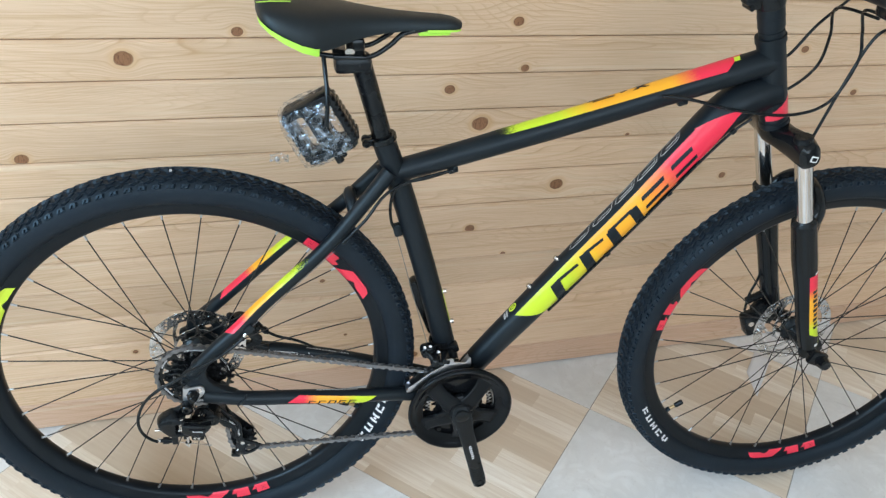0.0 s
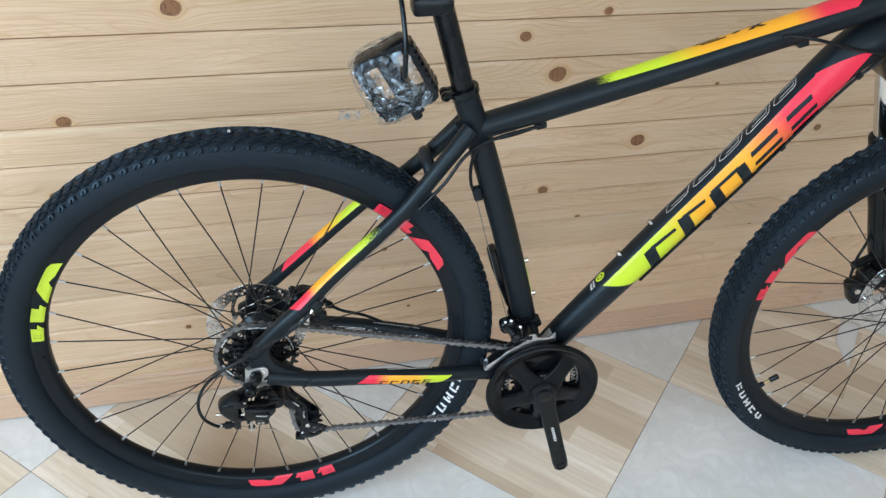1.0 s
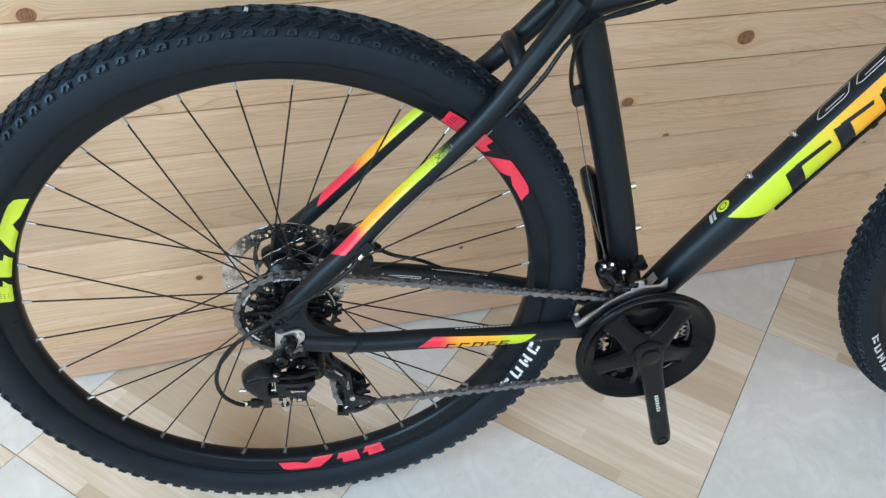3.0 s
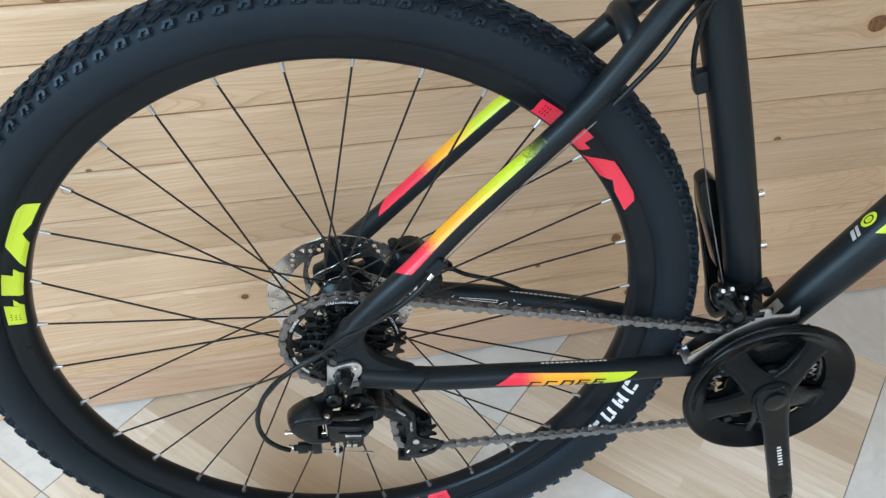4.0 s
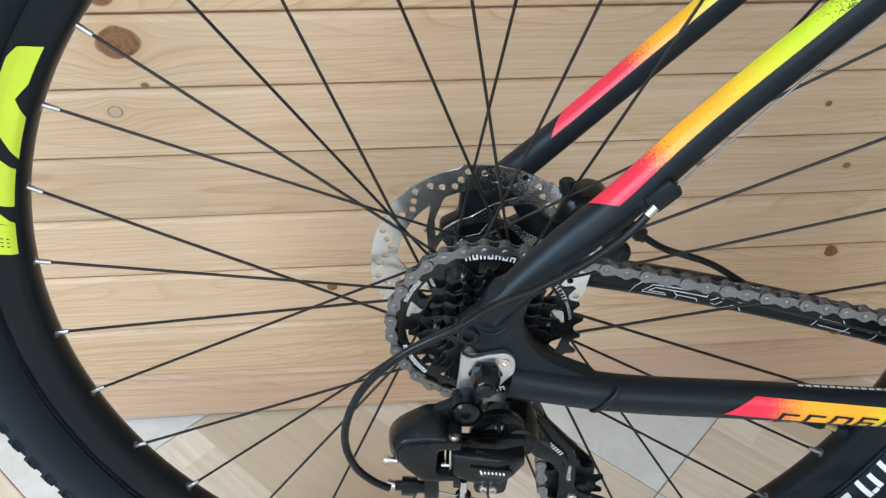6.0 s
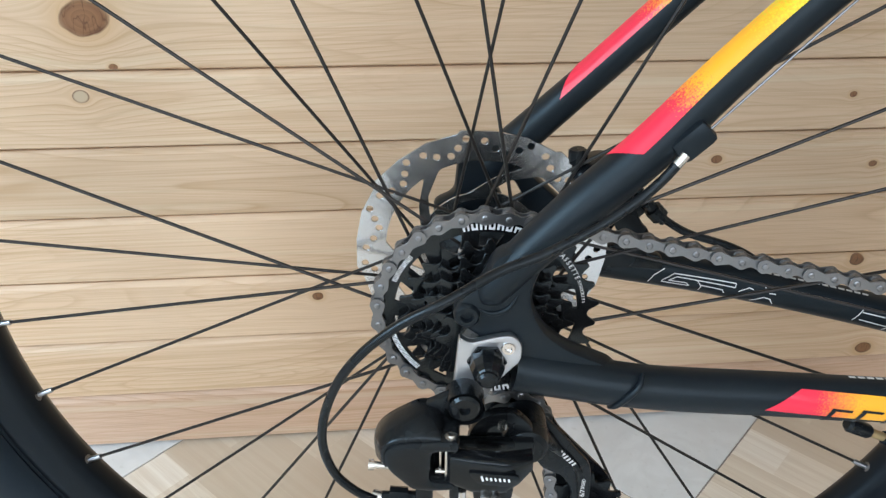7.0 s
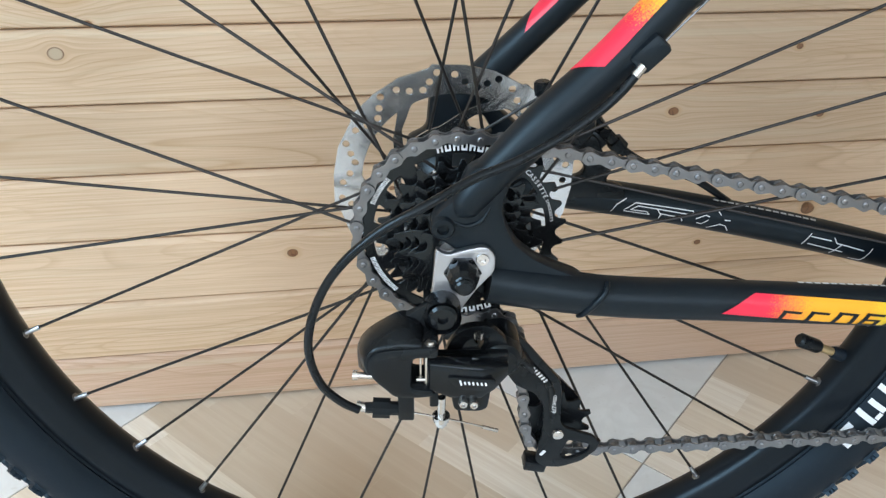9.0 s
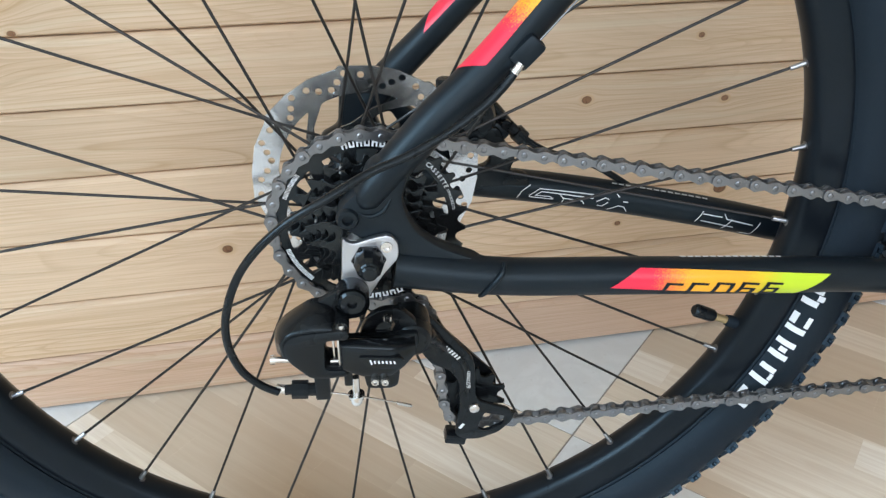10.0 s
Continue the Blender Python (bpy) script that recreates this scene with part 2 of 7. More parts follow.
def marble_tile(name):
    m, n, l, p = nodes_of(name)
    tc = n.new("ShaderNodeTexCoord").outputs["Object"]
    info = n.new("ShaderNodeObjectInfo").outputs["Random"]
    off = n.new("ShaderNodeCombineXYZ")
    l.new(maths(n, l, "MULTIPLY", info, 11.0), off.inputs[2])
    va = n.new("ShaderNodeVectorMath")
    l.new(tc, va.inputs[0]), l.new(off.outputs[0], va.inputs[1])
    cloud = add(n, "ShaderNodeTexNoise", Scale=6.5, Detail=6.0, Roughness=0.6, Distortion=0.8)
    vein = add(n, "ShaderNodeTexNoise", Scale=11.0, Detail=5.0, Distortion=2.2)
    speck = add(n, "ShaderNodeTexNoise", Scale=130.0, Detail=2.0)
    for t in (cloud, vein, speck):
        l.new(va.outputs[0], t.inputs["Vector"])
    c = ramp(n, l, cloud.outputs[0], [(0.25, (0.66, 0.66, 0.645)), (0.5, (0.76, 0.765, 0.755)), (0.75, (0.82, 0.83, 0.83))])
    v = ramp(n, l, maths(n, l, "ABSOLUTE", maths(n, l, "SUBTRACT", vein.outputs[0], 0.5)), [(0.0, 0.22), (0.16, 0.0)], True)
    c = mix(n, l, v, c, (0.56, 0.55, 0.53))
    c = mix(n, l, ramp(n, l, speck.outputs[0], [(0.62, 0.0), (0.75, 0.25)]), c, (0.5, 0.47, 0.43))
    l.new(c, p.inputs["Base Color"])
    l.new(maths(n, l, "MULTIPLY_ADD", cloud.outputs[0], 0.2, 0.22), p.inputs["Roughness"])
    return m


LIME, AMBER, CORAL = (0.53, 0.68, 0.035), (0.88, 0.40, 0.03), (0.78, 0.034, 0.070)


def fade(name, stops, speckle=0.10):
    """Gloss decal whose colours run along its length, broken into flecks where they meet."""
    m, n, l, p = nodes_of(name)
    uv = n.new("ShaderNodeUVMap").outputs[0]
    sep = n.new("ShaderNodeSeparateXYZ")
    l.new(uv, sep.inputs[0])
    tc = n.new("ShaderNodeTexCoord").outputs["Object"]
    fl = add(n, "ShaderNodeTexNoise", Scale=900.0, Detail=2.0)
    l.new(tc, fl.inputs["Vector"])
    u = maths(n, l, "ADD", sep.outputs[0], maths(n, l, "MULTIPLY", maths(n, l, "SUBTRACT", fl.outputs[0], 0.5), speckle))
    l.new(ramp(n, l, u, stops), p.inputs["Base Color"])
    p.inputs["Roughness"].default_value = 0.34
    p.inputs["Coat Weight"].default_value, p.inputs["Coat Roughness"].default_value = 0.22, 0.05
    p.inputs["Specular IOR Level"].default_value = 0.18
    return m


def flecked(name, colour):
    """Decal edge that breaks up into flecks towards u = 1."""
    m, n, l, p = nodes_of(name)
    uv = n.new("ShaderNodeUVMap").outputs[0]
    sep = n.new("ShaderNodeSeparateXYZ")
    l.new(uv, sep.inputs[0])
    tc = n.new("ShaderNodeTexCoord").outputs["Object"]
    fl = add(n, "ShaderNodeTexNoise", Scale=1150.0, Detail=3.0)
    l.new(tc, fl.inputs["Vector"])
    cut = maths(n, l, "GREATER_THAN", maths(n, l, "MULTIPLY_ADD", fl.outputs[0], 1.7, -0.38), sep.outputs[0])
    l.new(mix(n, l, cut, (0.0066, 0.0092, 0.0124), colour), p.inputs["Base Color"])
    p.inputs["Roughness"].default_value = 0.40
    p.inputs["Specular IOR Level"].default_value = 0.29
    p.inputs["Specular Tint"].default_value = (0.74, 0.92, 1.0, 1)
    return m


PINE = pine("lacquered_pine")
# tone lowered partly to put shade into the skirting; the red is its own
PINE_BASE = pine("pine_skirting", 0.86, 0.50)
PARQUET, MARBLE = parquet_tile("oak_print_tile"), marble_tile("marble_tile")
GROUT = simple("grout", (0.34, 0.30, 0.255), 0.9)
PLASTER = simple("painted_plaster", (0.74, 0.72, 0.68), 0.8, grain=20, vary=0.04)
# tint puts the bluish sheen of window light into the gloss of the blacks
BLACK = simple("matt_black_paint", (0.0066, 0.0092, 0.0124), 0.40, vary=0.12, bump=0.10, dust=0.02, shine=0.29, tint=(0.74, 0.92, 1.0))
GLOSS = simple("gloss_black", (0.0066, 0.0074, 0.0086), 0.15, vary=0.2, bump=0.04, shine=0.32, tint=(0.80, 0.94, 1.0))
PLASTIC = simple("black_plastic", (0.0070, 0.0079, 0.0092), 0.27, vary=0.2, bump=0.20, shine=0.28, tint=(0.78, 0.93, 1.0))
RUBBER = simple("tyre_rubber", (0.0086, 0.0120, 0.0172), 0.58, vary=0.22, grain=90, bump=0.30, dust=0.02, shine=0.26, tint=(0.62, 0.86, 1.0))
# lighter, bluer copy of the tyre rubber: light caught by knobs, put into colour
TREAD_LIT = simple("tread_rubber_lit", (0.0095, 0.0145, 0.0225), 0.44, vary=0.2, grain=90, bump=0.25, shine=0.40, tint=(0.55, 0.82, 1.0))
RIM_BLACK = simple("anodised_black", (0.0062, 0.0080, 0.0108), 0.30, vary=0.15, bump=0.05, shine=0.22, tint=(0.72, 0.90, 1.0))
GUARD = simple("guard_black", (0.0056, 0.0062, 0.0072), 0.15, vary=0.2, bump=0.08, shine=0.16, tint=(0.80, 0.93, 1.0))
SPOKE = simple("black_spoke", (0.0120, 0.0105, 0.0095), 0.34, vary=0.2, bump=0.0, shine=0.36)
SILVER = simple("plated_silver", (0.66, 0.65, 0.63), 0.24, metal=1.0, vary=0.1, bump=0.05)
BRUSHED = simple("forged_alloy", (0.52, 0.545, 0.58), 0.30, metal=1.0, vary=0.12, bump=0.15)
CHROME = simple("chrome", (0.72, 0.73, 0.74), 0.09, metal=1.0, vary=0.04, bump=0.0)
STEEL = simple("rotor_steel", (0.62, 0.65, 0.68), 0.24, metal=1.0, vary=0.12, bump=0.15)
CHAIN = simple("chain_steel", (0.205, 0.212, 0.222), 0.32, metal=0.9, vary=0.2, bump=0.1)
COG = simple("cog_black", (0.0068, 0.0072, 0.0078), 0.20, vary=0.25, bump=0.12, shine=0.42, tint=(0.78, 0.93, 1.0))
WHITE = simple("white_print", (0.72, 0.73, 0.74), 0.45, vary=0.05, bump=0.0)
GREY_PRINT = simple("grey_print", (0.42, 0.43, 0.44), 0.4, vary=0.05, bump=0.0)
LIME_M = simple("lime_gloss", LIME, 0.30, vary=0.05, bump=0.02)
SADDLE_LIME = simple("saddle_lime", (0.40, 0.78, 0.075), 0.38, vary=0.06, bump=0.05)
CORAL_M = simple("coral_gloss", CORAL, 0.30, vary=0.05, bump=0.02)
TAN = simple("brass_valve", (0.45, 0.33, 0.17), 0.4, metal=0.6)
VINYL = simple("saddle_vinyl", (0.0065, 0.0085, 0.0115), 0.46, vary=0.15, grain=300, bump=0.5, shine=0.44, tint=(0.75, 0.95, 1.0))
FADE = fade("lime_to_coral", [(0.0, LIME), (0.14, LIME), (0.30, AMBER), (0.62, AMBER), (0.74, CORAL), (1.0, CORAL)])
FADE_DT = fade("lime_to_coral_long", [(0.0, LIME), (0.20, LIME), (0.34, AMBER), (0.52, AMBER), (0.66, CORAL), (1.0, CORAL)], 0.05)
FADE_REV = fade("coral_to_lime", [(0.0, CORAL), (0.20, CORAL), (0.36, AMBER), (0.60, AMBER), (0.78, LIME), (1.0, LIME)], 0.16)
FADE_STAY = fade("coral_to_lime_stay", [(0.0, CORAL), (0.40, CORAL), (0.54, AMBER), (0.74, AMBER), (0.93, LIME), (1.0, LIME)], 0.34)
FADE_FAR = fade("coral_to_lime_far_stay", [(0.0, CORAL), (0.30, CORAL), (0.38, AMBER), (0.45, AMBER), (0.60, LIME), (1.0, LIME)], 0.16)
FLECK = flecked("lime_flecks", LIME)
CLEAR, cn, cl, cp = nodes_of("clear_film")
cp.inputs["Base Color"].default_value = (0.42, 0.53, 0.64, 1)
cp.inputs["Roughness"].default_value = 0.07
cp.inputs["Metallic"].default_value = 0.75
see = cn.new("ShaderNodeBsdfTransparent")
blend = cn.new("ShaderNodeMixShader")
ctc = cn.new("ShaderNodeTexCoord").outputs["Object"]
crease = add(cn, "ShaderNodeTexNoise", Scale=85.0, Detail=6.0, Distortion=1.4)
facet = add(cn, "ShaderNodeTexVoronoi", Scale=150.0)
cl.new(ctc, crease.inputs["Vector"]), cl.new(ctc, facet.inputs["Vector"])
cl.new(ramp(cn, cl, crease.outputs[0], [(0.38, 0.03), (0.50, 0.12), (0.58, 0.38), (0.68, 0.72)]), blend.inputs[0])
cb_ = add(cn, "ShaderNodeBump", Strength=1.0, Distance=0.0026)
cl.new(maths(cn, cl, "ADD", facet.outputs["Distance"], crease.outputs[0]), cb_.inputs["Height"]), cl.new(cb_.outputs[0], cp.inputs["Normal"])
cl.new(see.outputs[0], blend.inputs[1]), cl.new(cp.outputs[0], blend.inputs[2])
cl.new(blend.outputs[0], cn["Material Output"].inputs["Surface"])

# ---- shape helpers ----


def part(name, bm, material, parent=None, label="", smooth=True):
    me = bpy.data.meshes.new(name)
    bm.to_mesh(me)
    bm.free()
    me.materials.append(material)
    if smooth:
        for f in me.polygons:
            f.use_smooth = True
        try:
            me.set_sharp_from_angle(angle=radians(38))
        except AttributeError:
            pass
    ob = new(name, me)
    ob.parent = parent
    if label:
        ob["label"] = label
    return ob


def again(ob, m, parent=None):
    """The same mesh once more, at m, as an object of its own."""
    c = ob.copy()
    scene.collection.objects.link(c)
    c.parent = parent or ob.parent
    c.matrix_basis = m
    return c


def smooth_path(pts, per=6):
    """A soft curve through the points."""
    P = [Vector(p) for p in pts]
    if len(P) < 3:
        return P
    out = []
    for i in range(len(P) - 1):
        a, b, c, d = P[max(i - 1, 0)], P[i], P[i + 1], P[min(i + 2, len(P) - 1)]
        for k in range(per):
            t = k / per
            out.append(0.5 * (2 * b + (c - a) * t + (2 * a - 5 * b + 4 * c - d) * t * t + (3 * b - a - 3 * c + d) * t ** 3))
    return out + [P[-1]]


def frames_along(P):
    """Tangent, side and up at each point of a path, with no twist."""
    T = [(P[min(i + 1, len(P) - 1)] - P[max(i - 1, 0)]).normalized() for i in range(len(P))]
    ref = Vector((0, 1, 0)) if abs(T[0].y) < 0.9 else Vector((1, 0, 0))
    out, side = [], ref
    for t in T:
        side = (side - t * side.dot(t)).normalized()
        out.append((t, side, t.cross(side)))
    return out


def sweep(bm, pts, radii, seg=16, soft=True, flat=1.0, caps=True, per=6):
    """A round or oval tube along a path. radii: one, or one for each given point. flat: height over width."""
    P = smooth_path(pts, per) if soft else [Vector(p) for p in pts]
    if isinstance(radii, (int, float)):
        radii = [radii] * len(pts)
    rr = np.interp(np.linspace(0, 1, len(P)), np.linspace(0, 1, len(radii)), radii)
    rings = []
    for p, (t, s, u), r in zip(P, frames_along(P), rr):
        rings.append([bm.verts.new(p + s * (r * math.cos(a)) + u * (r * flat * math.sin(a))) for a in (2 * math.pi * k / seg for k in range(seg))])
    for a, b in zip(rings, rings[1:]):
        for k in range(seg):
            bm.faces.new((a[k], a[(k + 1) % seg], b[(k + 1) % seg], b[k]))
    if caps:
        bm.faces.new(rings[0][::-1]), bm.faces.new(rings[-1])
    return bm


def tube(pts, radii, **kw):
    return sweep(bmesh.new(), pts, radii, **kw)


def lathe(profile, seg=48, centre=(0, 0, 0), bm=None, closed=False):
    """A profile of (radius, y) turned round the y axis."""
    bm = bm or bmesh.new()
    cx, cy, cz = centre
    rings = []
    for r, y in profile:
        if r < 1e-6:
            rings.append([bm.verts.new((cx, cy + y, cz))])
        else:
            rings.append([bm.verts.new((cx + r * math.cos(a), cy + y, cz + r * math.sin(a))) for a in (2 * math.pi * k / seg for k in range(seg))])
    pairs = list(zip(rings, rings[1:])) + ([(rings[-1], rings[0])] if closed else [])
    for a, b in pairs:
        for k in range(seg):
            k2 = (k + 1) % seg
            if len(a) == 1 and len(b) == 1:
                continue
            if len(a) == 1:
                bm.faces.new((a[0], b[k], b[k2]))
            elif len(b) == 1:
                bm.faces.new((a[k], b[0], a[k2]))
            else:
                bm.faces.new((a[k], b[k], b[k2], a[k2]))
    bmesh.ops.recalc_face_normals(bm, faces=bm.faces)
    return bm


def block(bm, size, m=None, bevel=0.0, seg=2):
    """A box, its edges rounded, at m."""
    r = bmesh.ops.create_cube(bm, size=1.0)
    bmesh.ops.scale(bm, vec=size, verts=r["verts"])
    if bevel:
        edges = list({e for v in r["verts"] for e in v.link_edges})
        b = bmesh.ops.bevel(bm, geom=edges, offset=bevel, segments=seg, profile=0.5, affect="EDGES")
        verts = list({v for f in b["faces"] for v in f.verts} | {v for v in r["verts"] if v.is_valid})
    else:
        verts = r["verts"]
    if m is not None:
        bmesh.ops.transform(bm, matrix=m, verts=verts)
    return bm


def box(size, m=None, bevel=0.0):
    return block(bmesh.new(), size, m, bevel)


def rod(bm, a, b, r, seg=12, r2=None):
    return sweep(bm, [a, b], [r, r if r2 is None else r2], seg=seg, soft=False)


def plate(loops, y0, y1, bevel=0.0, m=None):
    """A plate cut from (x, z) outlines, the first the edge and the rest holes, between two depths y."""
    cu = bpy.data.curves.new("cut", "CURVE")
    cu.dimensions, cu.fill_mode = "2D", "BOTH"
    cu.extrude = abs(y1 - y0) / 2 - bevel
    cu.bevel_depth, cu.bevel_resolution = bevel, 1
    if bevel:
        cu.offset = -bevel
    for loop in loops:
        sp = cu.splines.new("POLY")
        sp.points.add(len(loop) - 1)
        for q, (x, z) in zip(sp.points, loop):
            q.co = (x, z, 0, 1)
        sp.use_cyclic_u = True
    ob = bpy.data.objects.new("cut", cu)
    me = bpy.data.meshes.new_from_object(ob)
    bm = bmesh.new()
    bm.from_mesh(me)
    bpy.data.objects.remove(ob), bpy.data.meshes.remove(me), bpy.data.curves.remove(cu)
    bmesh.ops.remove_doubles(bm, verts=bm.verts, dist=1e-6)
    t = Matrix.Translation((0, (y0 + y1) / 2, 0)) @ Matrix.Rotation(radians(90), 4, "X")
    bmesh.ops.transform(bm, matrix=t if m is None else m @ t, verts=bm.verts)
    return bm


def ring_pts(r, n, a0=0.0, cx=0.0, cz=0.0):
    return [(cx + r * math.cos(a0 + 2 * math.pi * k / n), cz + r * math.sin(a0 + 2 * math.pi * k / n)) for k in range(n)]


def arc(r, a0, a1, n, cx=0.0, cz=0.0):
    return [(cx + r * math.cos(radians(a0 + (a1 - a0) * k / n)), cz + r * math.sin(radians(a0 + (a1 - a0) * k / n))) for k in range(n + 1)]


def merge(bm, other):
    me = bpy.data.meshes.new("tmp")
    other.to_mesh(me)
    other.free()
    bm.from_mesh(me)
    bpy.data.meshes.remove(me)
    return bm


def rounded(pts, r=0.003, n=4):
    """Corners of an outline rounded off."""
    out = []
    for i, p in enumerate(pts):
        a, b, c = Vector(pts[i - 1]), Vector(p), Vector(pts[(i + 1) % len(pts)])
        d1, d2 = (a - b), (c - b)
        k = min(r, d1.length * 0.45, d2.length * 0.45)
        s, e = b + d1.normalized() * k, b + d2.normalized() * k
        for j in range(n + 1):
            t = j / n
            q = (1 - t) ** 2 * s + 2 * t * (1 - t) * b + t * t * e
            out.append((q.x, q.y))
    return out


def text_mesh(words, size, m, depth=0.0001):
    """Lettering in the built-in font, laid in the xz plane."""
    cu = bpy.data.curves.new("words", "FONT")
    cu.body, cu.size, cu.extrude, cu.align_x, cu.align_y = words, size, depth, "CENTER", "CENTER"
    ob = bpy.data.objects.new("words", cu)
    me = bpy.data.meshes.new_from_object(ob)
    bm = bmesh.new()
    bm.from_mesh(me)
    bpy.data.objects.remove(ob), bpy.data.meshes.remove(me), bpy.data.curves.remove(cu)
    bmesh.ops.transform(bm, matrix=m @ Matrix.Rotation(radians(90), 4, "X"), verts=bm.verts)
    return bm


class Pipe:
    """A frame tube that decals can be laid on: straight or bent path with a radius along it."""

    def __init__(self, pts, radii, flat=1.0, per=8):
        self.P = smooth_path(pts, per) if len(pts) > 2 else [Vector(pts[0]).lerp(Vector(pts[1]), k / 12) for k in range(13)]
        self.r = np.interp(np.linspace(0, 1, len(self.P)), np.linspace(0, 1, len(radii)), radii)
        self.F = frames_along(self.P)
        self.flat = flat

    def mesh(self, seg=28):
        bm = bmesh.new()
        rings = [[bm.verts.new(self.at(i / (len(self.P) - 1), 360 * k / seg, 0)) for k in range(seg)] for i in range(len(self.P))]
        for a, b in zip(rings, rings[1:]):
            for k in range(seg):
                bm.faces.new((a[k], a[(k + 1) % seg], b[(k + 1) % seg], b[k]))
        bm.faces.new(rings[0][::-1]), bm.faces.new(rings[-1])
        bmesh.ops.recalc_face_normals(bm, faces=bm.faces)
        return bm

    def at(self, s, deg, lift=0.0005):
        """A point on the tube; 0 degrees faces out to -y, 90 up."""
        f = min(max(s, 0), 1) * (len(self.P) - 1)
        i = min(int(f), len(self.P) - 2)
        w = f - i
        p = self.P[i].lerp(self.P[i + 1], w)
        t, side, up = self.F[i]
        up = up if up.z > 0 else -up
        out = side if side.y < 0 else -side
        r = self.r[i] * (1 - w) + self.r[i + 1] * w
        a = radians(deg)
        c, sn = math.cos(a) * r, math.sin(a) * r * self.flat
        n = (out * math.cos(a) + up * math.sin(a)).normalized()
        return p + out * c + up * sn + n * lift

    def patch(self, bm, quad, uv=None, lift=0.0005, nu=10, nv=6):
        """A piece of decal from four corners (s, degrees), laid round the tube."""
        lay = bm.loops.layers.uv.verify()
        (s0, d0), (s1, d1), (s2, d2), (s3, d3) = quad
        u0, u1 = uv or (0, 1)
        g = []
        for i in range(nu + 1):
            a = i / nu
            row = []
            for j in range(nv + 1):
                b = j / nv
                s = (s0 * (1 - a) + s1 * a) * (1 - b) + (s3 * (1 - a) + s2 * a) * b
                d = (d0 * (1 - a) + d1 * a) * (1 - b) + (d3 * (1 - a) + d2 * a) * b
                row.append((bm.verts.new(self.at(s, d, lift)), (s - u0) / (u1 - u0), b))
            g.append(row)
        for i in range(nu):
            for j in range(nv):
                q = (g[i][j], g[i + 1][j], g[i + 1][j + 1], g[i][j + 1])
                f = bm.faces.new([v for v, _, _ in q])
                for lp, (_, u, v) in zip(f.loops, q):
                    lp[lay].uv = (u, v)
        return bm


def decal_blocks(name, pipe, quads, material, parent, lift=0.0010, label=""):
    """Each block of a printed mark as a piece of its own."""
    for q in quads:
        decal(name, pipe, [q], material, parent, (0, 1), lift, label)


def decal(name, pipe, quads, material, parent, uv=None, lift=0.0005, label=""):
    bm = bmesh.new()
    for q in quads:
        pipe.patch(bm, q, uv, lift)
    bmesh.ops.recalc_face_normals(bm, faces=bm.faces)
    return part(name, bm, material, parent, label)


# ---- the room ----
FLOOR_Z = -0.002



def shell(name, size, place, material, label, category):
    bm = box(size, Matrix.Translation(place))
    return tagged(part(name, bm, material, None, smooth=False), label, category, kind="structure")


WX, WY = (ROOM_L + ROOM_R) / 2, (WALL_Y + ROOM_BACK) / 2
LX, LY = ROOM_R - ROOM_L, WALL_Y - ROOM_BACK
shell("ceiling", (LX, LY, 0.1), (WX, WY, ROOM_H + 0.05), PLASTER, "plain white painted plaster ceiling of the shop", "ceiling")
wall_north = shell("wall_north", (LX + 0.3, 0.12, ROOM_H), (WX, WALL_Y + 0.076, ROOM_H / 2), PINE_BASE, "wall clad in horizontal lacquered pine boards with knots", "wall")


def wall_with_window(name, along, fixed, lo, hi, w0, w1, z0, z1, sign):
    """A plain wall in four pieces round a window opening."""
    bm = bmesh.new()
    for a0, a1, b0, b1 in ((lo, w0, 0, ROOM_H), (w1, hi, 0, ROOM_H), (w0, w1, 0, z0), (w0, w1, z1, ROOM_H)):
        size = (a1 - a0, 0.15, b1 - b0) if along == "x" else (0.15, a1 - a0, b1 - b0)
        c = ((a0 + a1) / 2, fixed + sign * 0.075, (b0 + b1) / 2) if along == "x" else (fixed + sign * 0.075, (a0 + a1) / 2, (b0 + b1) / 2)
        block(bm, size, Matrix.Translation(c))
    return tagged(part(name, bm, PLASTER, None, smooth=False), "plain painted plaster wall with a wide window opening", "wall", kind="structure")


wall_with_window("wall_south", "x", ROOM_BACK, ROOM_L - 0.15, ROOM_R + 0.15, -1.8, 1.6, 1.10, 2.55, -1)
wall_with_window("wall_west", "y", ROOM_L, ROOM_BACK, WALL_Y, -2.4, -0.6, 1.10, 2.55, -1)
shell("wall_east", (0.15, LY, ROOM_H), (ROOM_R + 0.075, WY, ROOM_H / 2), PLASTER, "plain painted plaster side wall of the shop", "wall")
floor = shell("floor", (LX + 0.02, LY + 0.02, 0.1), (WX, WY, FLOOR_Z - 0.0512), GROUT, "chequered floor of oak-print and white marble tiles", "floor")

# ---- the bicycle ----
HUB = 0.366
BIKE = pose(0, 0, 0, 0, 0, -6.29) @ pose(0, 0, 0, -2.12) @ pose(0, 0, HUB) @ pose(0, 0, 0, 0, -0.26, 0) @ pose(0, 0, -HUB)
bike = tagged(new("bicycle"), "matt black mountain bike with lime and coral decals, leaning on wall", "bicycle")
bike.matrix_world = BIKE
STEP = 11.25


CASING = (0.3400, 0.0238, 0.0285)


def sgnpow(v, e=0.86):
    return math.copysign(abs(v) ** e, v)


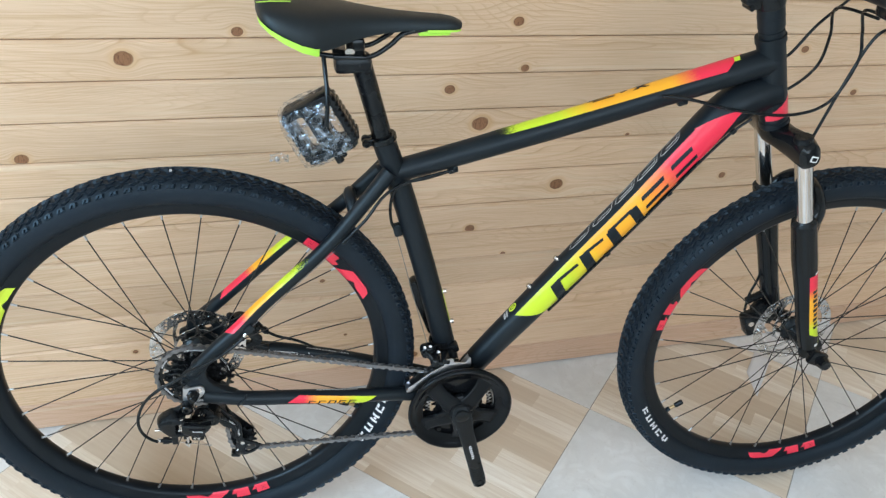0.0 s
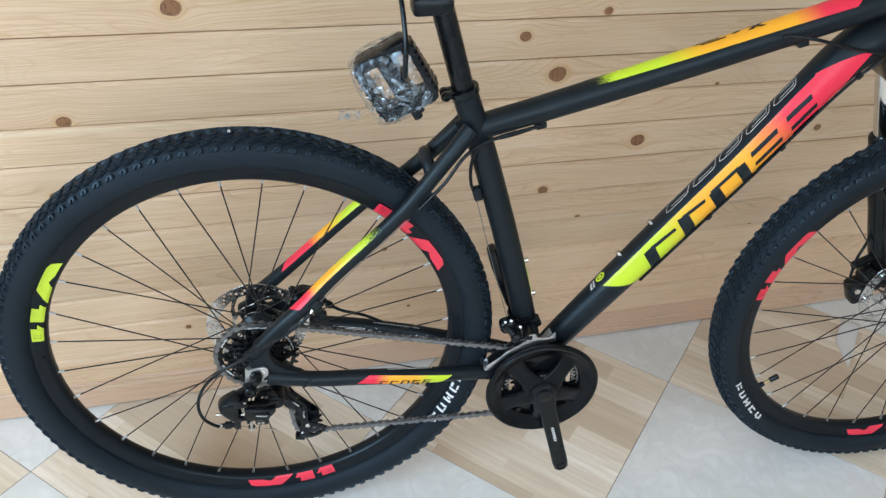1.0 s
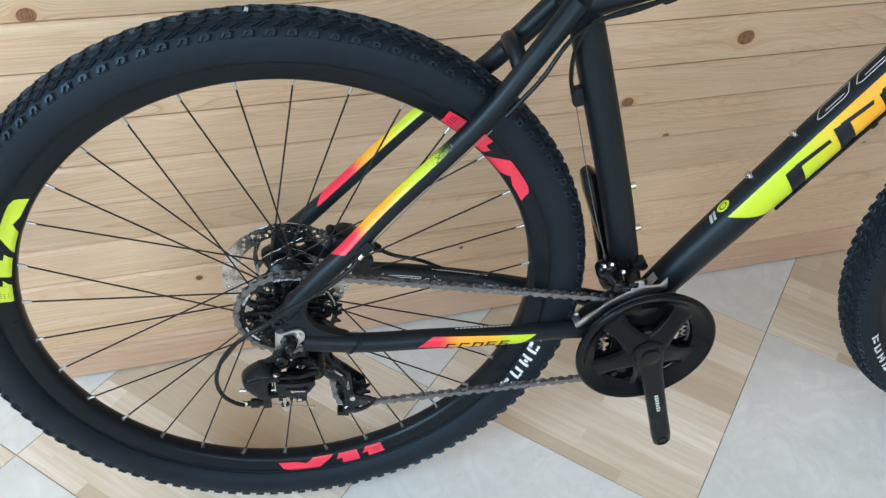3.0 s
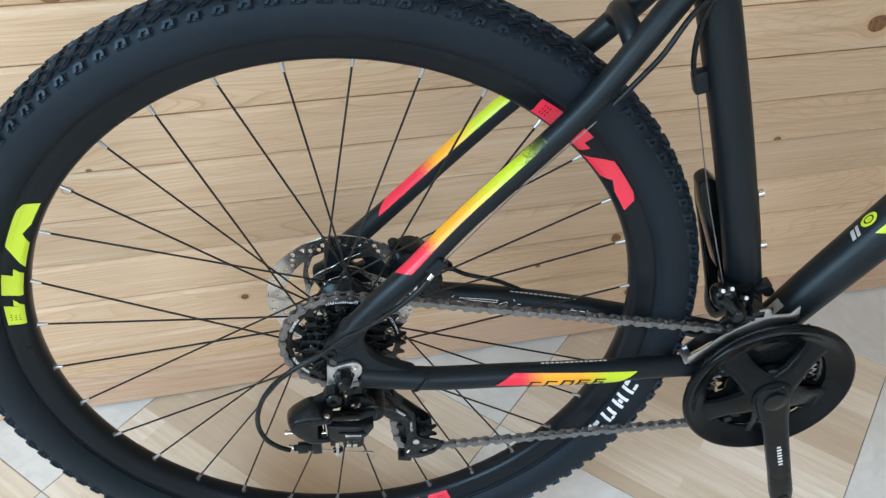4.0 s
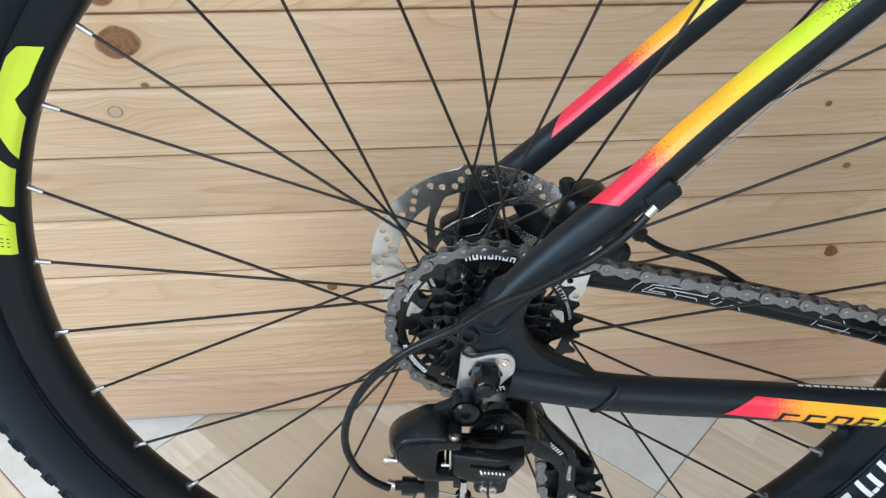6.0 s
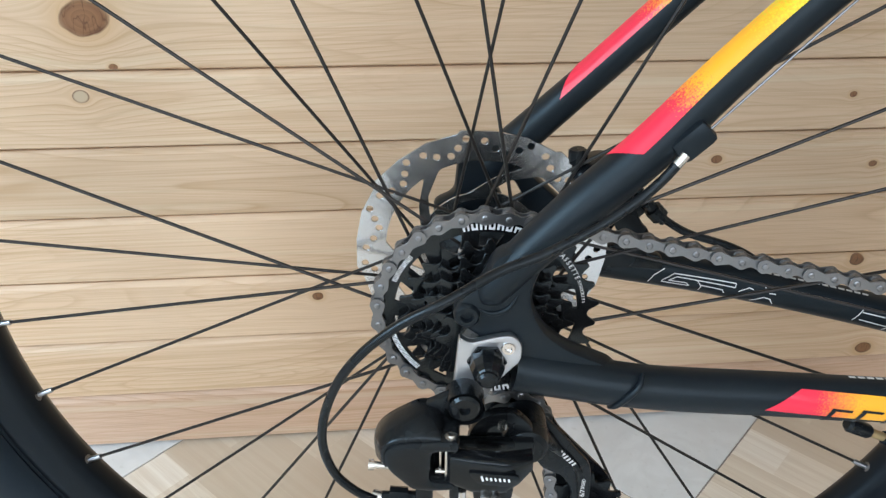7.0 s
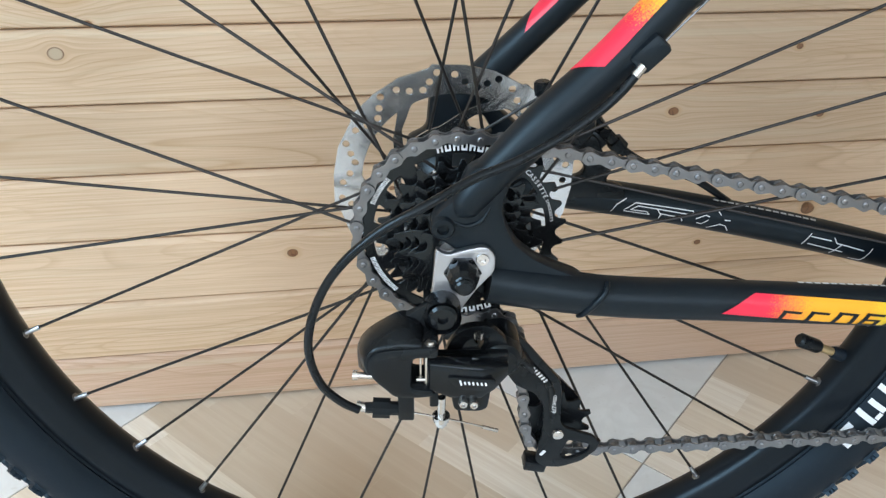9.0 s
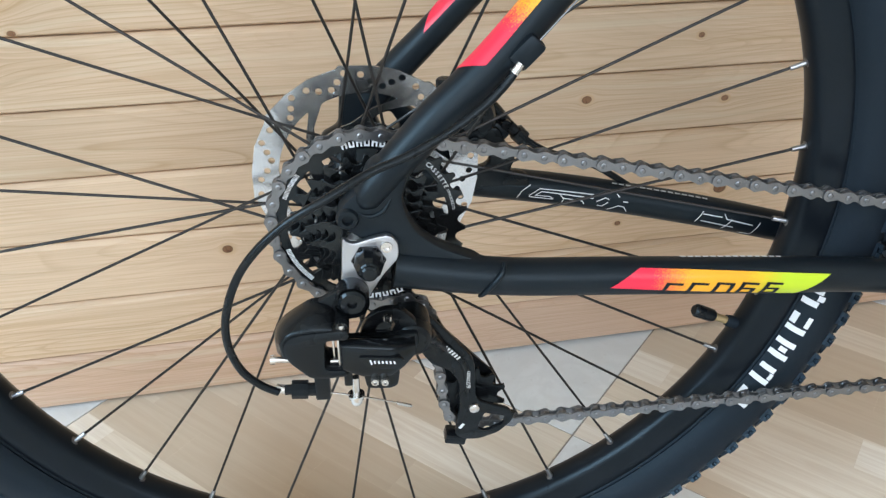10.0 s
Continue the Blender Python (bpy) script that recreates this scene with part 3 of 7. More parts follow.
def tyre_bm():
    prof = [(0.3165, -0.0105), (0.3185, -0.0128), (0.3205, -0.0150), (0.3215, -0.0158)]
    for k in range(14):
        a = -math.pi * (0.80 - 0.78 * k / 13)
        prof.append((CASING[0] + CASING[1] * sgnpow(math.cos(a)), CASING[2] * sgnpow(math.sin(a))))
    prof = prof + [(r, -y) for r, y in prof[::-1]]
    return lathe(prof, 160, closed=True)


def tread_mesh():
    """Knobs in five rows on the crown and shoulders of the tyre."""
    V, F = [], []

    def put(th, ph, dth, dph, slant, h, taper=0.75):
        base = len(V)
        for top in (0, 1):
            k = taper if top else 1.2
            hh = h if top else -0.0012
            for a, b in ((-1, -1), (1, -1), (1, 1), (-1, 1)):
                p = ph + b * dph * k
                t = th + (a * dth * k + slant * b) / 0.36
                r = CASING[0] + (CASING[1] + hh) * sgnpow(math.cos(p))
                V.append((r * math.cos(t), (CASING[2] + hh) * sgnpow(math.sin(p)), r * math.sin(t)))
        for q in ((7, 6, 5, 4), (4, 5, 1, 0), (5, 6, 2, 1), (6, 7, 3, 2), (7, 4, 0, 3)):
            F.append([base + i for i in q])

    n = 114
    for k in range(n):
        t = 2 * math.pi * k / n
        half = math.pi / n
        for s in (-1, 1):
            q = t + (half if s > 0 else 0)
            # shoulder: a wide base that carries two prongs and a back bar round a notch
            put(q, s * 1.03, 0.0062, 0.150, 0.0008 * s, 0.0017, 0.74)
            put(q - 0.0088, s * 1.030, 0.0019, 0.105, 0.0004 * s, 0.0042, 0.74)
            put(q + 0.0088, s * 1.030, 0.0019, 0.105, 0.0012 * s, 0.0042, 0.74)
            put(q, s * 0.950, 0.0046, 0.046, 0.0, 0.0042, 0.78)
            # thin twin bars, slanted, between the shoulder and the crown
            put(q + half * 0.82, s * 0.70, 0.0012, 0.105, 0.0040 * s, 0.0026, 0.70)
            put(q + half * 1.18, s * 0.67, 0.0012, 0.105, 0.0040 * s, 0.0026, 0.70)
            put(q + half * 0.05, s * 0.56, 0.0014, 0.050, -0.0030 * s, 0.0020, 0.65)
            # chevrons of the crown
            put(q + half * 0.30, s * 0.36, 0.0022, 0.120, 0.0050 * s, 0.0027, 0.68)
            put(q + half * 1.25, s * 0.30, 0.0016, 0.075, -0.0034 * s, 0.0020, 0.62)
            put(q + half * 0.05, s * 0.10, 0.0026, 0.085, 0.0036 * s, 0.0030, 0.70)
    me = bpy.data.meshes.new("tread")
    me.from_pydata(V, [], F)
    me.materials.append(TREAD_LIT)
    return me


def rim_bm():
    prof = [(0.3205, -0.0146), (0.3142, -0.0147), (0.3130, -0.0140), (0.3030, -0.0128), (0.2985, -0.0095), (0.2966, -0.0045), (0.2962, 0.0), (0.2966, 0.0045), (0.2985, 0.0095), (0.3030, 0.0128),
            (0.3130, 0.0140), (0.3142, 0.0147), (0.3205, 0.0146), (0.3205, 0.0110), (0.3100, 0.0090), (0.3100, -0.0090), (0.3205, -0.0110)]
    return lathe(prof, 144, closed=True)


RIM_SIDE = ([0.2985, 0.3030, 0.3130, 0.3142, 0.3205], [0.0095, 0.0128, 0.0140, 0.0147, 0.0146])


def rim_decal(name, parent, a0, quads, material, label, lift=0.0005):
    """Flat pieces on the near side of a rim; corners in degrees from a0 and share of the side's height."""
    bm = bmesh.new()
    for q in quads:
        g = []
        for i in range(9):
            u = i / 8
            row = []
            for j in range(13):
                v = j / 12
                ang = (q[0][0] * (1 - u) + q[1][0] * u) * (1 - v) + (q[3][0] * (1 - u) + q[2][0] * u) * v
                k = (q[0][1] * (1 - u) + q[1][1] * u) * (1 - v) + (q[3][1] * (1 - u) + q[2][1] * u) * v
                r = 0.2992 + k * 0.0184
                y = -float(np.interp(r, *RIM_SIDE)) - lift
                t = radians(a0 + ang)
                row.append(bm.verts.new((r * math.cos(t), y, r * math.sin(t))))
            g.append(row)
        for i in range(8):
            for j in range(12):
                bm.faces.new((g[i][j], g[i + 1][j], g[i + 1][j + 1], g[i][j + 1]))
    bmesh.ops.recalc_face_normals(bm, faces=bm.faces)
    return part(name, bm, material, parent, label)


MARK = [((0.5, 0.20), (5.4, 0.20), (7.8, 0.42), (1.9, 0.85)), ((1.9, 0.85), (7.8, 0.42), (11.2, 1.0), (3.5, 1.0)), ((7.8, 0.42), (9.7, 0.02), (15.3, 0.0), (11.2, 1.0)),
        ((15.8, 0.5), (16.7, 0.04), (17.5, 0.04), (17.4, 0.5)), ((17.3, 1.0), (17.5, 0.04), (21.8, 0.04), (21.9, 1.0)),
        ((22.8, 0.5), (24.2, 0.04), (24.5, 0.04), (24.3, 0.5)), ((24.3, 0.95), (24.5, 0.04), (28.6, 0.04), (28.7, 0.88))]


BLOCKS = (((0.0, 0.24, 0, 1), (0.34, 0.84, 0.62, 0.88), (0.34, 0.84, 0.10, 0.36)), ((0.0, 0.24, 0, 1), (0.62, 0.86, 0.08, 0.92), (0.28, 0.58, 0.76, 1.0)), ((0.0, 0.24, 0, 1), (0.32, 0.54, 0.30, 0.70), (0.62, 0.86, 0, 1)),
          ((0.0, 0.24, 0, 1), (0.34, 0.84, 0.72, 1.0), (0.34, 0.84, 0.0, 0.26)), ((0.0, 0.26, 0.0, 0.80), (0.30, 0.54, 0.62, 1.0), (0.58, 0.84, 0.0, 0.80)))


def sidewall_letters(parent, a0, a1, low, tall):
    """Five white blocks of a maker's mark on the tyre wall."""
    step = (a1 - a0) / 5
    for i in range(5):
        bm = bmesh.new()
        lo, hi = a0 + i * step + step * 0.10, a0 + (i + 1) * step - step * 0.14
        cuts = [(lo + (hi - lo) * a, lo + (hi - lo) * b, low + tall * c, low + tall * d) for a, b, c, d in BLOCKS[i]]
        for b0, b1, r0, r1 in cuts:
            g = []
            for u in range(5):
                row = []
                for v in range(5):
                    r = r0 + (r1 - r0) * v / 4
                    k_ = (r - CASING[0]) / CASING[1]
                    q = math.asin(math.copysign(min(1, abs(k_)) ** (1 / 0.86), k_))
                    y = -(CASING[2] * sgnpow(math.cos(q))) - 0.0006
                    t = radians(b0 + (b1 - b0) * u / 4)
                    row.append(bm.verts.new((r * math.cos(t), y, r * math.sin(t))))
                g.append(row)
            for u in range(4):
                for v in range(4):
                    bm.faces.new((g[u][v], g[u + 1][v], g[u + 1][v + 1], g[u][v + 1]))
        bmesh.ops.recalc_face_normals(bm, faces=bm.faces)
        part("sidewall_mark", bm, WHITE, parent, "white block printed on the tyre wall")


def rotor_bm(r_out):
    """Disc rotor with a stepped, faceted edge, drilled track and swept arms."""
    edge = []
    k6 = r_out / 0.08
    for k in range(8):
        a = 45 * k + 22
        for da, rr in ((0.5, 0.0792), (15, 0.0797), (29, 0.0797), (43.5, 0.0812), (44.5, 0.0806)):
            edge.append((rr * k6 * math.cos(radians(a + da)), rr * k6 * math.sin(radians(a + da))))
    loops = [edge]
    for k in range(6):
        a = 60 * k + 14
        loops.append(rounded([*arc(0.0610 * k6, a + 3, a + 53, 10), *arc(0.0500 * k6, a + 69, a + 69, 1), *arc(0.0400 * k6, a + 82, a + 40, 8), *arc(0.0500 * k6, a + 19, a + 19, 1)][::-1], 0.002, 2))
    for k in range(6):
        a = 60 * k + 30
        loops.append(rounded([*arc(0.0350 * k6, a + 4, a + 44, 8), *arc(0.0255 * k6, a + 52, a + 16, 6)][::-1], 0.002, 2))
    for k in range(24):
        a = 15 * k + 4
        for da, rr in ((0, 0.0755), (4.5, 0.0705), (9.0, 0.0665)) if k % 2 else ((1, 0.0690), (6.5, 0.0735)):
            loops.append(ring_pts(0.0024, 10, 0, rr * k6 * math.cos(radians(a + da)), rr * k6 * math.sin(radians(a + da))))
    loops.append(ring_pts(0.018, 24))
    return plate(loops, -0.0009, 0.0009)


def cog_loops(teeth, windows=0, inner=0.016, depth=0.0042, win_r=None):
    rp = 0.0127 / (2 * math.sin(math.pi / teeth))
    pts = []
    for k in range(teeth):
        a = 2 * math.pi * k / teeth
        for deg in (-62, -36, 0, 36, 62):
            b = a + math.pi - radians(deg)
            pts.append((rp * math.cos(a) + depth * math.cos(b), rp * math.sin(a) + depth * math.sin(b)))
        half = math.pi / teeth
        tip = rp + 0.0027 - (0.0009 if k % 4 == 1 else 0.0)
        for da in (-0.0011, 0.0009) if k % 3 else (-0.0004, 0.0016):
            t = a + half + da / rp
            pts.append((tip * math.cos(t), tip * math.sin(t)))
    loops = [pts, ring_pts(inner, 28)]
    if windows:
        r0, r1 = win_r or (inner + 0.006, rp - 0.0115)
        if r1 - r0 > 0.004:
            for k in range(windows):
                a = 360 * k / windows
                w = 360 / windows
                loops.append(rounded([*arc(r1, a + w * 0.14, a + w * 0.72, 6), *arc(r0, a + w * 0.78, a + w * 0.32, 4)], 0.0016, 2))
    return loops


SPOKES = 32
spoke_bm = bmesh.new()
sweep(spoke_bm, [(0, 0, 0), (0, 0, 1)], 1.0, seg=8, soft=False)
eyelet_bm = bmesh.new()
sweep(eyelet_bm, [(0, 0, 0.0002), (0, 0, 0.0010), (0, 0, 0.0014)], [0.0039, 0.0039, 0.0033], seg=12, soft=False)
nipple_bm = bmesh.new()
sweep(nipple_bm, [(0, 0, 0), (0, 0, 0.0010), (0, 0, 0.0011), (0, 0, 0.0110)], [0.0031, 0.0031, 0.0019, 0.0017], seg=10, soft=False)


def wheel(name, centre, steer, phase, label, marks, letters, valve_at, rotor_r, flange, parity):
    hub_profile = [(0.0, -0.058), (0.0085, -0.058), (0.0085, flange[0][0] - 0.004), (flange[0][1] + 0.004, flange[0][0] - 0.0022), (flange[0][1] + 0.005, flange[0][0]), (flange[0][1] + 0.004, flange[0][0] + 0.0022),
                   (0.017, flange[0][0] + 0.006), (0.0150, 0.0), (0.0185, flange[1][0] - 0.008), (flange[1][1] + 0.004, flange[1][0] - 0.0022), (flange[1][1] + 0.005, flange[1][0]),
                   (flange[1][1] + 0.004, flange[1][0] + 0.0022), (0.022, flange[1][0] + 0.004), (0.022, flange[1][0] + 0.009), (0.0085, flange[1][0] + 0.011), (0.0085, 0.060), (0.0, 0.060)]
    w = part(name, lathe(hub_profile, 40), PLASTIC, bike, label)
    w.matrix_basis = pose(*centre, 0, 0, steer)
    part("tyre", tyre_bm(), RUBBER, w, "black knobbly tyre")
    tr = new("tread", TREAD)
    tr.parent = w
    tr["label"] = "rows of small rubber knobs"
    part("rim", rim_bm(), RIM_BLACK, w, "black alloy rim")
    for c in range(SPOKES):
        a = radians(phase - c * STEP)
        kind = (c + parity) % 4
        side = 0 if kind in (0, 2) else 1
        turn = radians({0: 86, 2: -86.4, 1: -61.5, 3: 70.7}[kind])
        fy, fr = flange[side]
        fy += 0.0016 * (1 if (c // 2) % 2 else -1)
        hole = Vector((fr * math.cos(a + turn), fy, fr * math.sin(a + turn)))
        end = Vector((0.2965 * math.cos(a), 0.0012 * (-1 if side == 0 else 1), 0.2965 * math.sin(a)))
        d = hole - end
        q = d.to_track_quat("Z", "Y").to_matrix().to_4x4()
        ms = Matrix.Translation(end) @ q @ Matrix.Diagonal((0.00102, 0.00102, d.length, 1))
        mn = Matrix.Translation(end - d.normalized() * 0.0012) @ q
        if not WHEEL_PARTS:
            sp = part("spoke", spoke_bm, SPOKE, w, "thin black spoke")
            ni = part("nipple", nipple_bm, BRUSHED, w, "silver spoke nipple")
            sp.matrix_basis, ni.matrix_basis = ms, mn
            ey = part("eyelet", eyelet_bm, CHAIN, w, "silver spoke eyelet")
            ey.matrix_basis = mn
            WHEEL_PARTS.extend((sp, ni, ey))
        else:
            again(WHEEL_PARTS[0], ms, w), again(WHEEL_PARTS[1], mn, w), again(WHEEL_PARTS[2], mn, w)
    for a0, m in marks:
        rim_decal("rim_decal", w, a0, MARK, m, "angular gloss decal on the rim")
        rim_decal("rim_lettering", w, a0, [((26.3 + 0.55 * j, f), (26.3 + 0.55 * j, f + 0.10), (26.42 + 0.55 * j, f + 0.10), (26.42 + 0.55 * j, f)) for j in range(3) for f in (0.22, 0.42, 0.62)], PLASTIC, "tiny unreadable lettering", 0.0008)
    sidewall_letters(w, *letters)
    va = radians(valve_at)
    vd = Vector((-math.cos(va), 0, -math.sin(va)))
    v0 = Vector((0.297 * math.cos(va), 0, 0.297 * math.sin(va)))
    bm = bmesh.new()
    rod(bm, v0 - vd * 0.004, v0 + vd * 0.022, 0.0030)
    part("valve_stem", bm, TAN, w, "brass coloured valve stem")
    bm = bmesh.new()
    sweep(bm, [v0 - vd * 0.003, v0 + vd * 0.0065, v0 + vd * 0.0090, v0 + vd * 0.0092], [0.0048, 0.0046, 0.0040, 0.0030], soft=False)
    part("valve_base", bm, RUBBER, w, "black rubber valve base")
    bm = bmesh.new()
    sweep(bm, [v0 + vd * 0.020, v0 + vd * 0.022, v0 + vd * 0.036, v0 + vd * 0.038], [0.0040, 0.0050, 0.0052, 0.0036], soft=False)
    part("valve_cap", bm, PLASTIC, w, "black dust cap")
    rt = part("disc_rotor", rotor_bm(rotor_r), STEEL, w, "drilled steel brake rotor", smooth=False)
    rt.matrix_basis = pose(0, flange[1][0] + 0.0095, 0, 0, 10, 0)
    for k in range(6):
        a = radians(60 * k + 20)
        bm = bmesh.new()
        rod(bm, (0.022 * math.cos(a), flange[1][0] + 0.0065, 0.022 * math.sin(a)), (0.022 * math.cos(a), flange[1][0] + 0.013, 0.022 * math.sin(a)), 0.0035)
        part("rotor_bolt", bm, SILVER, w, "small silver rotor bolt")
    return w


TREAD = tread_mesh()
WHEEL_PARTS = []
rear = wheel("rear_wheel", (0, 0, HUB), 0, -90 - 5.28 + 22 * STEP, "spoked rear wheel with disc brake and cassette",
             [(143.5, LIME_M), (26.0, CORAL_M), (262.4, CORAL_M)], (-32.4, -11.2, 0.3202, 0.0112), 337.4, 0.080, ((-0.0164, 0.0230), (0.0379, 0.0240)), 1)
front = wheel("front_wheel", (1.131, 0, 0.363), -2.2, -90.7 + 22 * STEP, "spoked front wheel with disc brake",
              [(144.8, CORAL_M), (265.2, CORAL_M), (24.5, CORAL_M)], (206.0, 227.3, 0.3260, 0.0115), 218.0, 0.080, ((-0.034, 0.019), (0.026, 0.024)), 2)

bm = box((0.0036, 0.0024, 0.0050), Matrix.Rotation(radians(20), 4, "Y"))
bmesh.ops.translate(bm, vec=(0.3672 * math.cos(radians(91.7)), -0.004, 0.3672 * math.sin(radians(91.7))), verts=bm.verts)
part("label_scrap", bm, GREY_PRINT, rear, "scrap of pale label stuck on the tread", smooth=False)

# cassette: seven cogs on the rear hub
TEETH = (30, 23, 20, 18, 16, 14, 12)
for i, teeth in enumerate(TEETH):
    y = -0.0245 - 0.0048 * i
    bm = plate(cog_loops(teeth, (14, 10, 9, 8, 6, 0, 0)[i], 0.016, 0.0037, ((0.0425, 0.0512), (0.0365, 0.0420), (0.0312, 0.0362), (0.0268, 0.0318), (0.0225, 0.0268), None, None)[i]), y - 0.0009, y + 0.0009, 0.0003, Matrix.Rotation(radians(13 * i), 4, "Y"))
    part("cog", bm, COG, rear, "black toothed cog of the cassette", smooth=False)
bm = lathe([(0.0175, -0.052), (0.0175, -0.030), (0.0185, -0.022)], 28)
part("freehub_body", bm, GLOSS, rear, "black freehub body")
part("lock_ring", lathe([(0.009, -0.0585), (0.0155, -0.0575), (0.0160, -0.0545), (0.0160, -0.052)], 28), SILVER, rear, "steel lock ring")
# bright rivets added to stand for glints among the black cogs
for k in range(7):
    a = radians(360 / 7 * k + 8)
    for r_, y in ((0.0412, -0.0235), (0.0325, -0.0330)):
        bm = bmesh.new()
        rod(bm, (r_ * math.cos(a), y, r_ * math.sin(a)), (r_ * math.cos(a), y - 0.006, r_ * math.sin(a)), 0.0019, 8)
        part("cog_rivet", bm, BRUSHED, rear, "small steel rivet added as a glint")


def round_words(words, r, mid, size, y, parent, material, name="lettering", label="", track=1.0):
    """Letters set one by one round an arc, tops outward."""
    bm = bmesh.new()
    step = math.degrees(size * 0.68 * track / r)
    for i, ch in enumerate(words):
        if ch == " ":
            continue
        a = mid - (i - (len(words) - 1) / 2) * step
        merge(bm, text_mesh(ch, size, Matrix.Translation((r * math.cos(radians(a)), y, r * math.sin(radians(a)))) @ Matrix.Rotation(radians(90 - a), 4, "Y")))
    return part(name, bm, material, parent, label, smooth=False)


def arc_bars(parent, r0, r1, a0, a1, count, y, material, name="print_mark", label=""):
    """A maker's mark as small notched blocks along an arc."""
    step = (a1 - a0) / count
    q = (r1 - r0) / 3
    for i in range(count):
        b0, b1 = a0 + step * i, a0 + step * (i + 0.76)
        c0, c1 = b0 + (b1 - b0) * 0.34, b0 + (b1 - b0) * 0.70
        notch = [*arc(r1, b1, c1, 2), *arc(r1 - 2 * q, c1, c0, 2), *arc(r1, c0, b0, 2)] if i % 2 else [*arc(r1, b1, b0, 2)]
        foot = [*arc(r0, b0, b1, 2)] if i % 2 else [*arc(r0, b0, c0, 2), *arc(r0 + 2 * q, c0, c1, 2), *arc(r0, c1, b1, 2)]
        part(name, plate([foot + notch], y - 0.0001, y + 0.0001), material, parent, label, smooth=False)


YF = -0.0257
arc_bars(rear, 0.0529, 0.0566, 105, 71, 7, YF, WHITE, label="white block printed on the largest cog")
arc_bars(rear, 0.0529, 0.0566, 292, 266, 5, YF, WHITE, label="white block printed on the largest cog")
round_words("CASSETTE", 0.0548, 35.7, 0.0040, YF, rear, WHITE, label="white words on the largest cog")
round_words("SPROCKETS", 0.0548, 15.6, 0.0025, YF, rear, WHITE, label="small white words on the largest cog")
arc_bars(rear, 0.0532, 0.0560, 159, 139, 9, YF, WHITE, label="small white block on the largest cog")
arc_bars(rear, 0.0530, 0.0560, 226, 197, 12, YF, WHITE, label="small white block on the largest cog")

# ---- frame ----
frame_mesh = part("bottom_bracket_shell", lathe([(0, -0.0365), (0.0205, -0.0365), (0.0215, -0.034), (0.0215, 0.034), (0.0205, 0.0365), (0, 0.0365)], 40, (0.446, 0, 0.290)), BLACK, bike, "matt black bottom bracket shell")
TOP = Pipe([(0.288, 0, 0.722), (0.40, 0, 0.756), (0.57, 0, 0.811), (0.75, 0, 0.873), (0.882, 0, 0.918)], [0.0175, 0.018, 0.0195, 0.021, 0.0222])
DOWN = Pipe([(0.446, 0, 0.290), (0.4868, 0, 0.3549), (0.5568, 0, 0.4529), (0.6358, 0, 0.5639), (0.7138, 0, 0.6719), (0.7868, 0, 0.7799), (0.8395, 0, 0.8440), (0.902, 0, 0.872)], [0.0210, 0.0222, 0.0245, 0.0260, 0.0266, 0.0278, 0.0305, 0.0260])
SEAT = Pipe([(0.446, 0, 0.290), (0.4145, 0, 0.408), (0.3720, 0, 0.550), (0.3320, 0, 0.672), (0.3140, 0, 0.723), (0.2905, 0, 0.785)], [0.0188, 0.0188, 0.0187, 0.0185, 0.0180, 0.0176])
HEAD = Pipe([(0.8660, 0, 0.9538), (0.9178, 0, 0.815)], [0.0214, 0.0218])
STAY_R = Pipe([(0.302, -0.016, 0.736), (0.2628, -0.029, 0.6878), (0.2080, -0.038, 0.6187), (0.1156, -0.043, 0.5229), (0.0725, -0.0485, 0.4755), (0.041, -0.0530, 0.446), (0.009, -0.0570, 0.4125), (-0.0005, -0.0590, 0.4005), (-0.0040, -0.0600, 0.3955)], [0.0125, 0.0112, 0.0108, 0.0110, 0.0118, 0.0118, 0.0104, 0.0085, 0.0030])
STAY_L = Pipe([(0.302, 0.016, 0.736), (0.236, 0.032, 0.656), (0.161, 0.046, 0.584), (0.055, 0.056, 0.472), (0.004, 0.063, 0.418)], [0.0125, 0.0108, 0.0101, 0.0102, 0.0120])
CS_R = Pipe([(0.015, -0.058, 0.353), (0.08, -0.061, 0.344), (0.16, -0.060, 0.339), (0.25, -0.058, 0.333), (0.34, -0.048, 0.321), (0.43, -0.030, 0.294)], [0.0130, 0.0120, 0.0122, 0.0122, 0.0118, 0.0125])
CS_L = Pipe([(0.018, 0.066, 0.358), (0.08, 0.064, 0.350), (0.16, 0.062, 0.338), (0.25, 0.057, 0.321), (0.34, 0.048, 0.302), (0.43, 0.030, 0.286)], [0.0125, 0.0120, 0.0122, 0.0122, 0.0118, 0.0125])
top_tube = part("top_tube", TOP.mesh(), BLACK, bike, "matt black top tube with a lime to coral decal")
down_tube = part("down_tube", DOWN.mesh(36), BLACK, bike, "thick matt black down tube with bold decals")
seat_tube = part("seat_tube", SEAT.mesh(), BLACK, bike, "matt black seat tube")
head_tube = part("head_tube", HEAD.mesh(32), BLACK, bike, "matt black head tube with a coral flash")
stay_r = part("seat_stay", STAY_R.mesh(20), BLACK, bike, "matt black seat stay with a colour fade")
stay_l = part("seat_stay", STAY_L.mesh(20), BLACK, bike, "matt black seat stay with a colour fade")
cs_r = part("chain_stay", CS_R.mesh(20), BLACK, bike, "matt black chain stay with a coral to lime decal")
cs_l = part("chain_stay", CS_L.mesh(20), BLACK, bike, "matt black chain stay with silver line decals")
bm = bmesh.new()
sweep(bm, [(0.252, -0.033, 0.668), (0.247, -0.018, 0.684), (0.245, 0, 0.690), (0.247, 0.018, 0.684), (0.250, 0.031, 0.668)], 0.0092, seg=14)
part("stay_bridge", bm, BLACK, bike, "curved bridge between the seat stays")
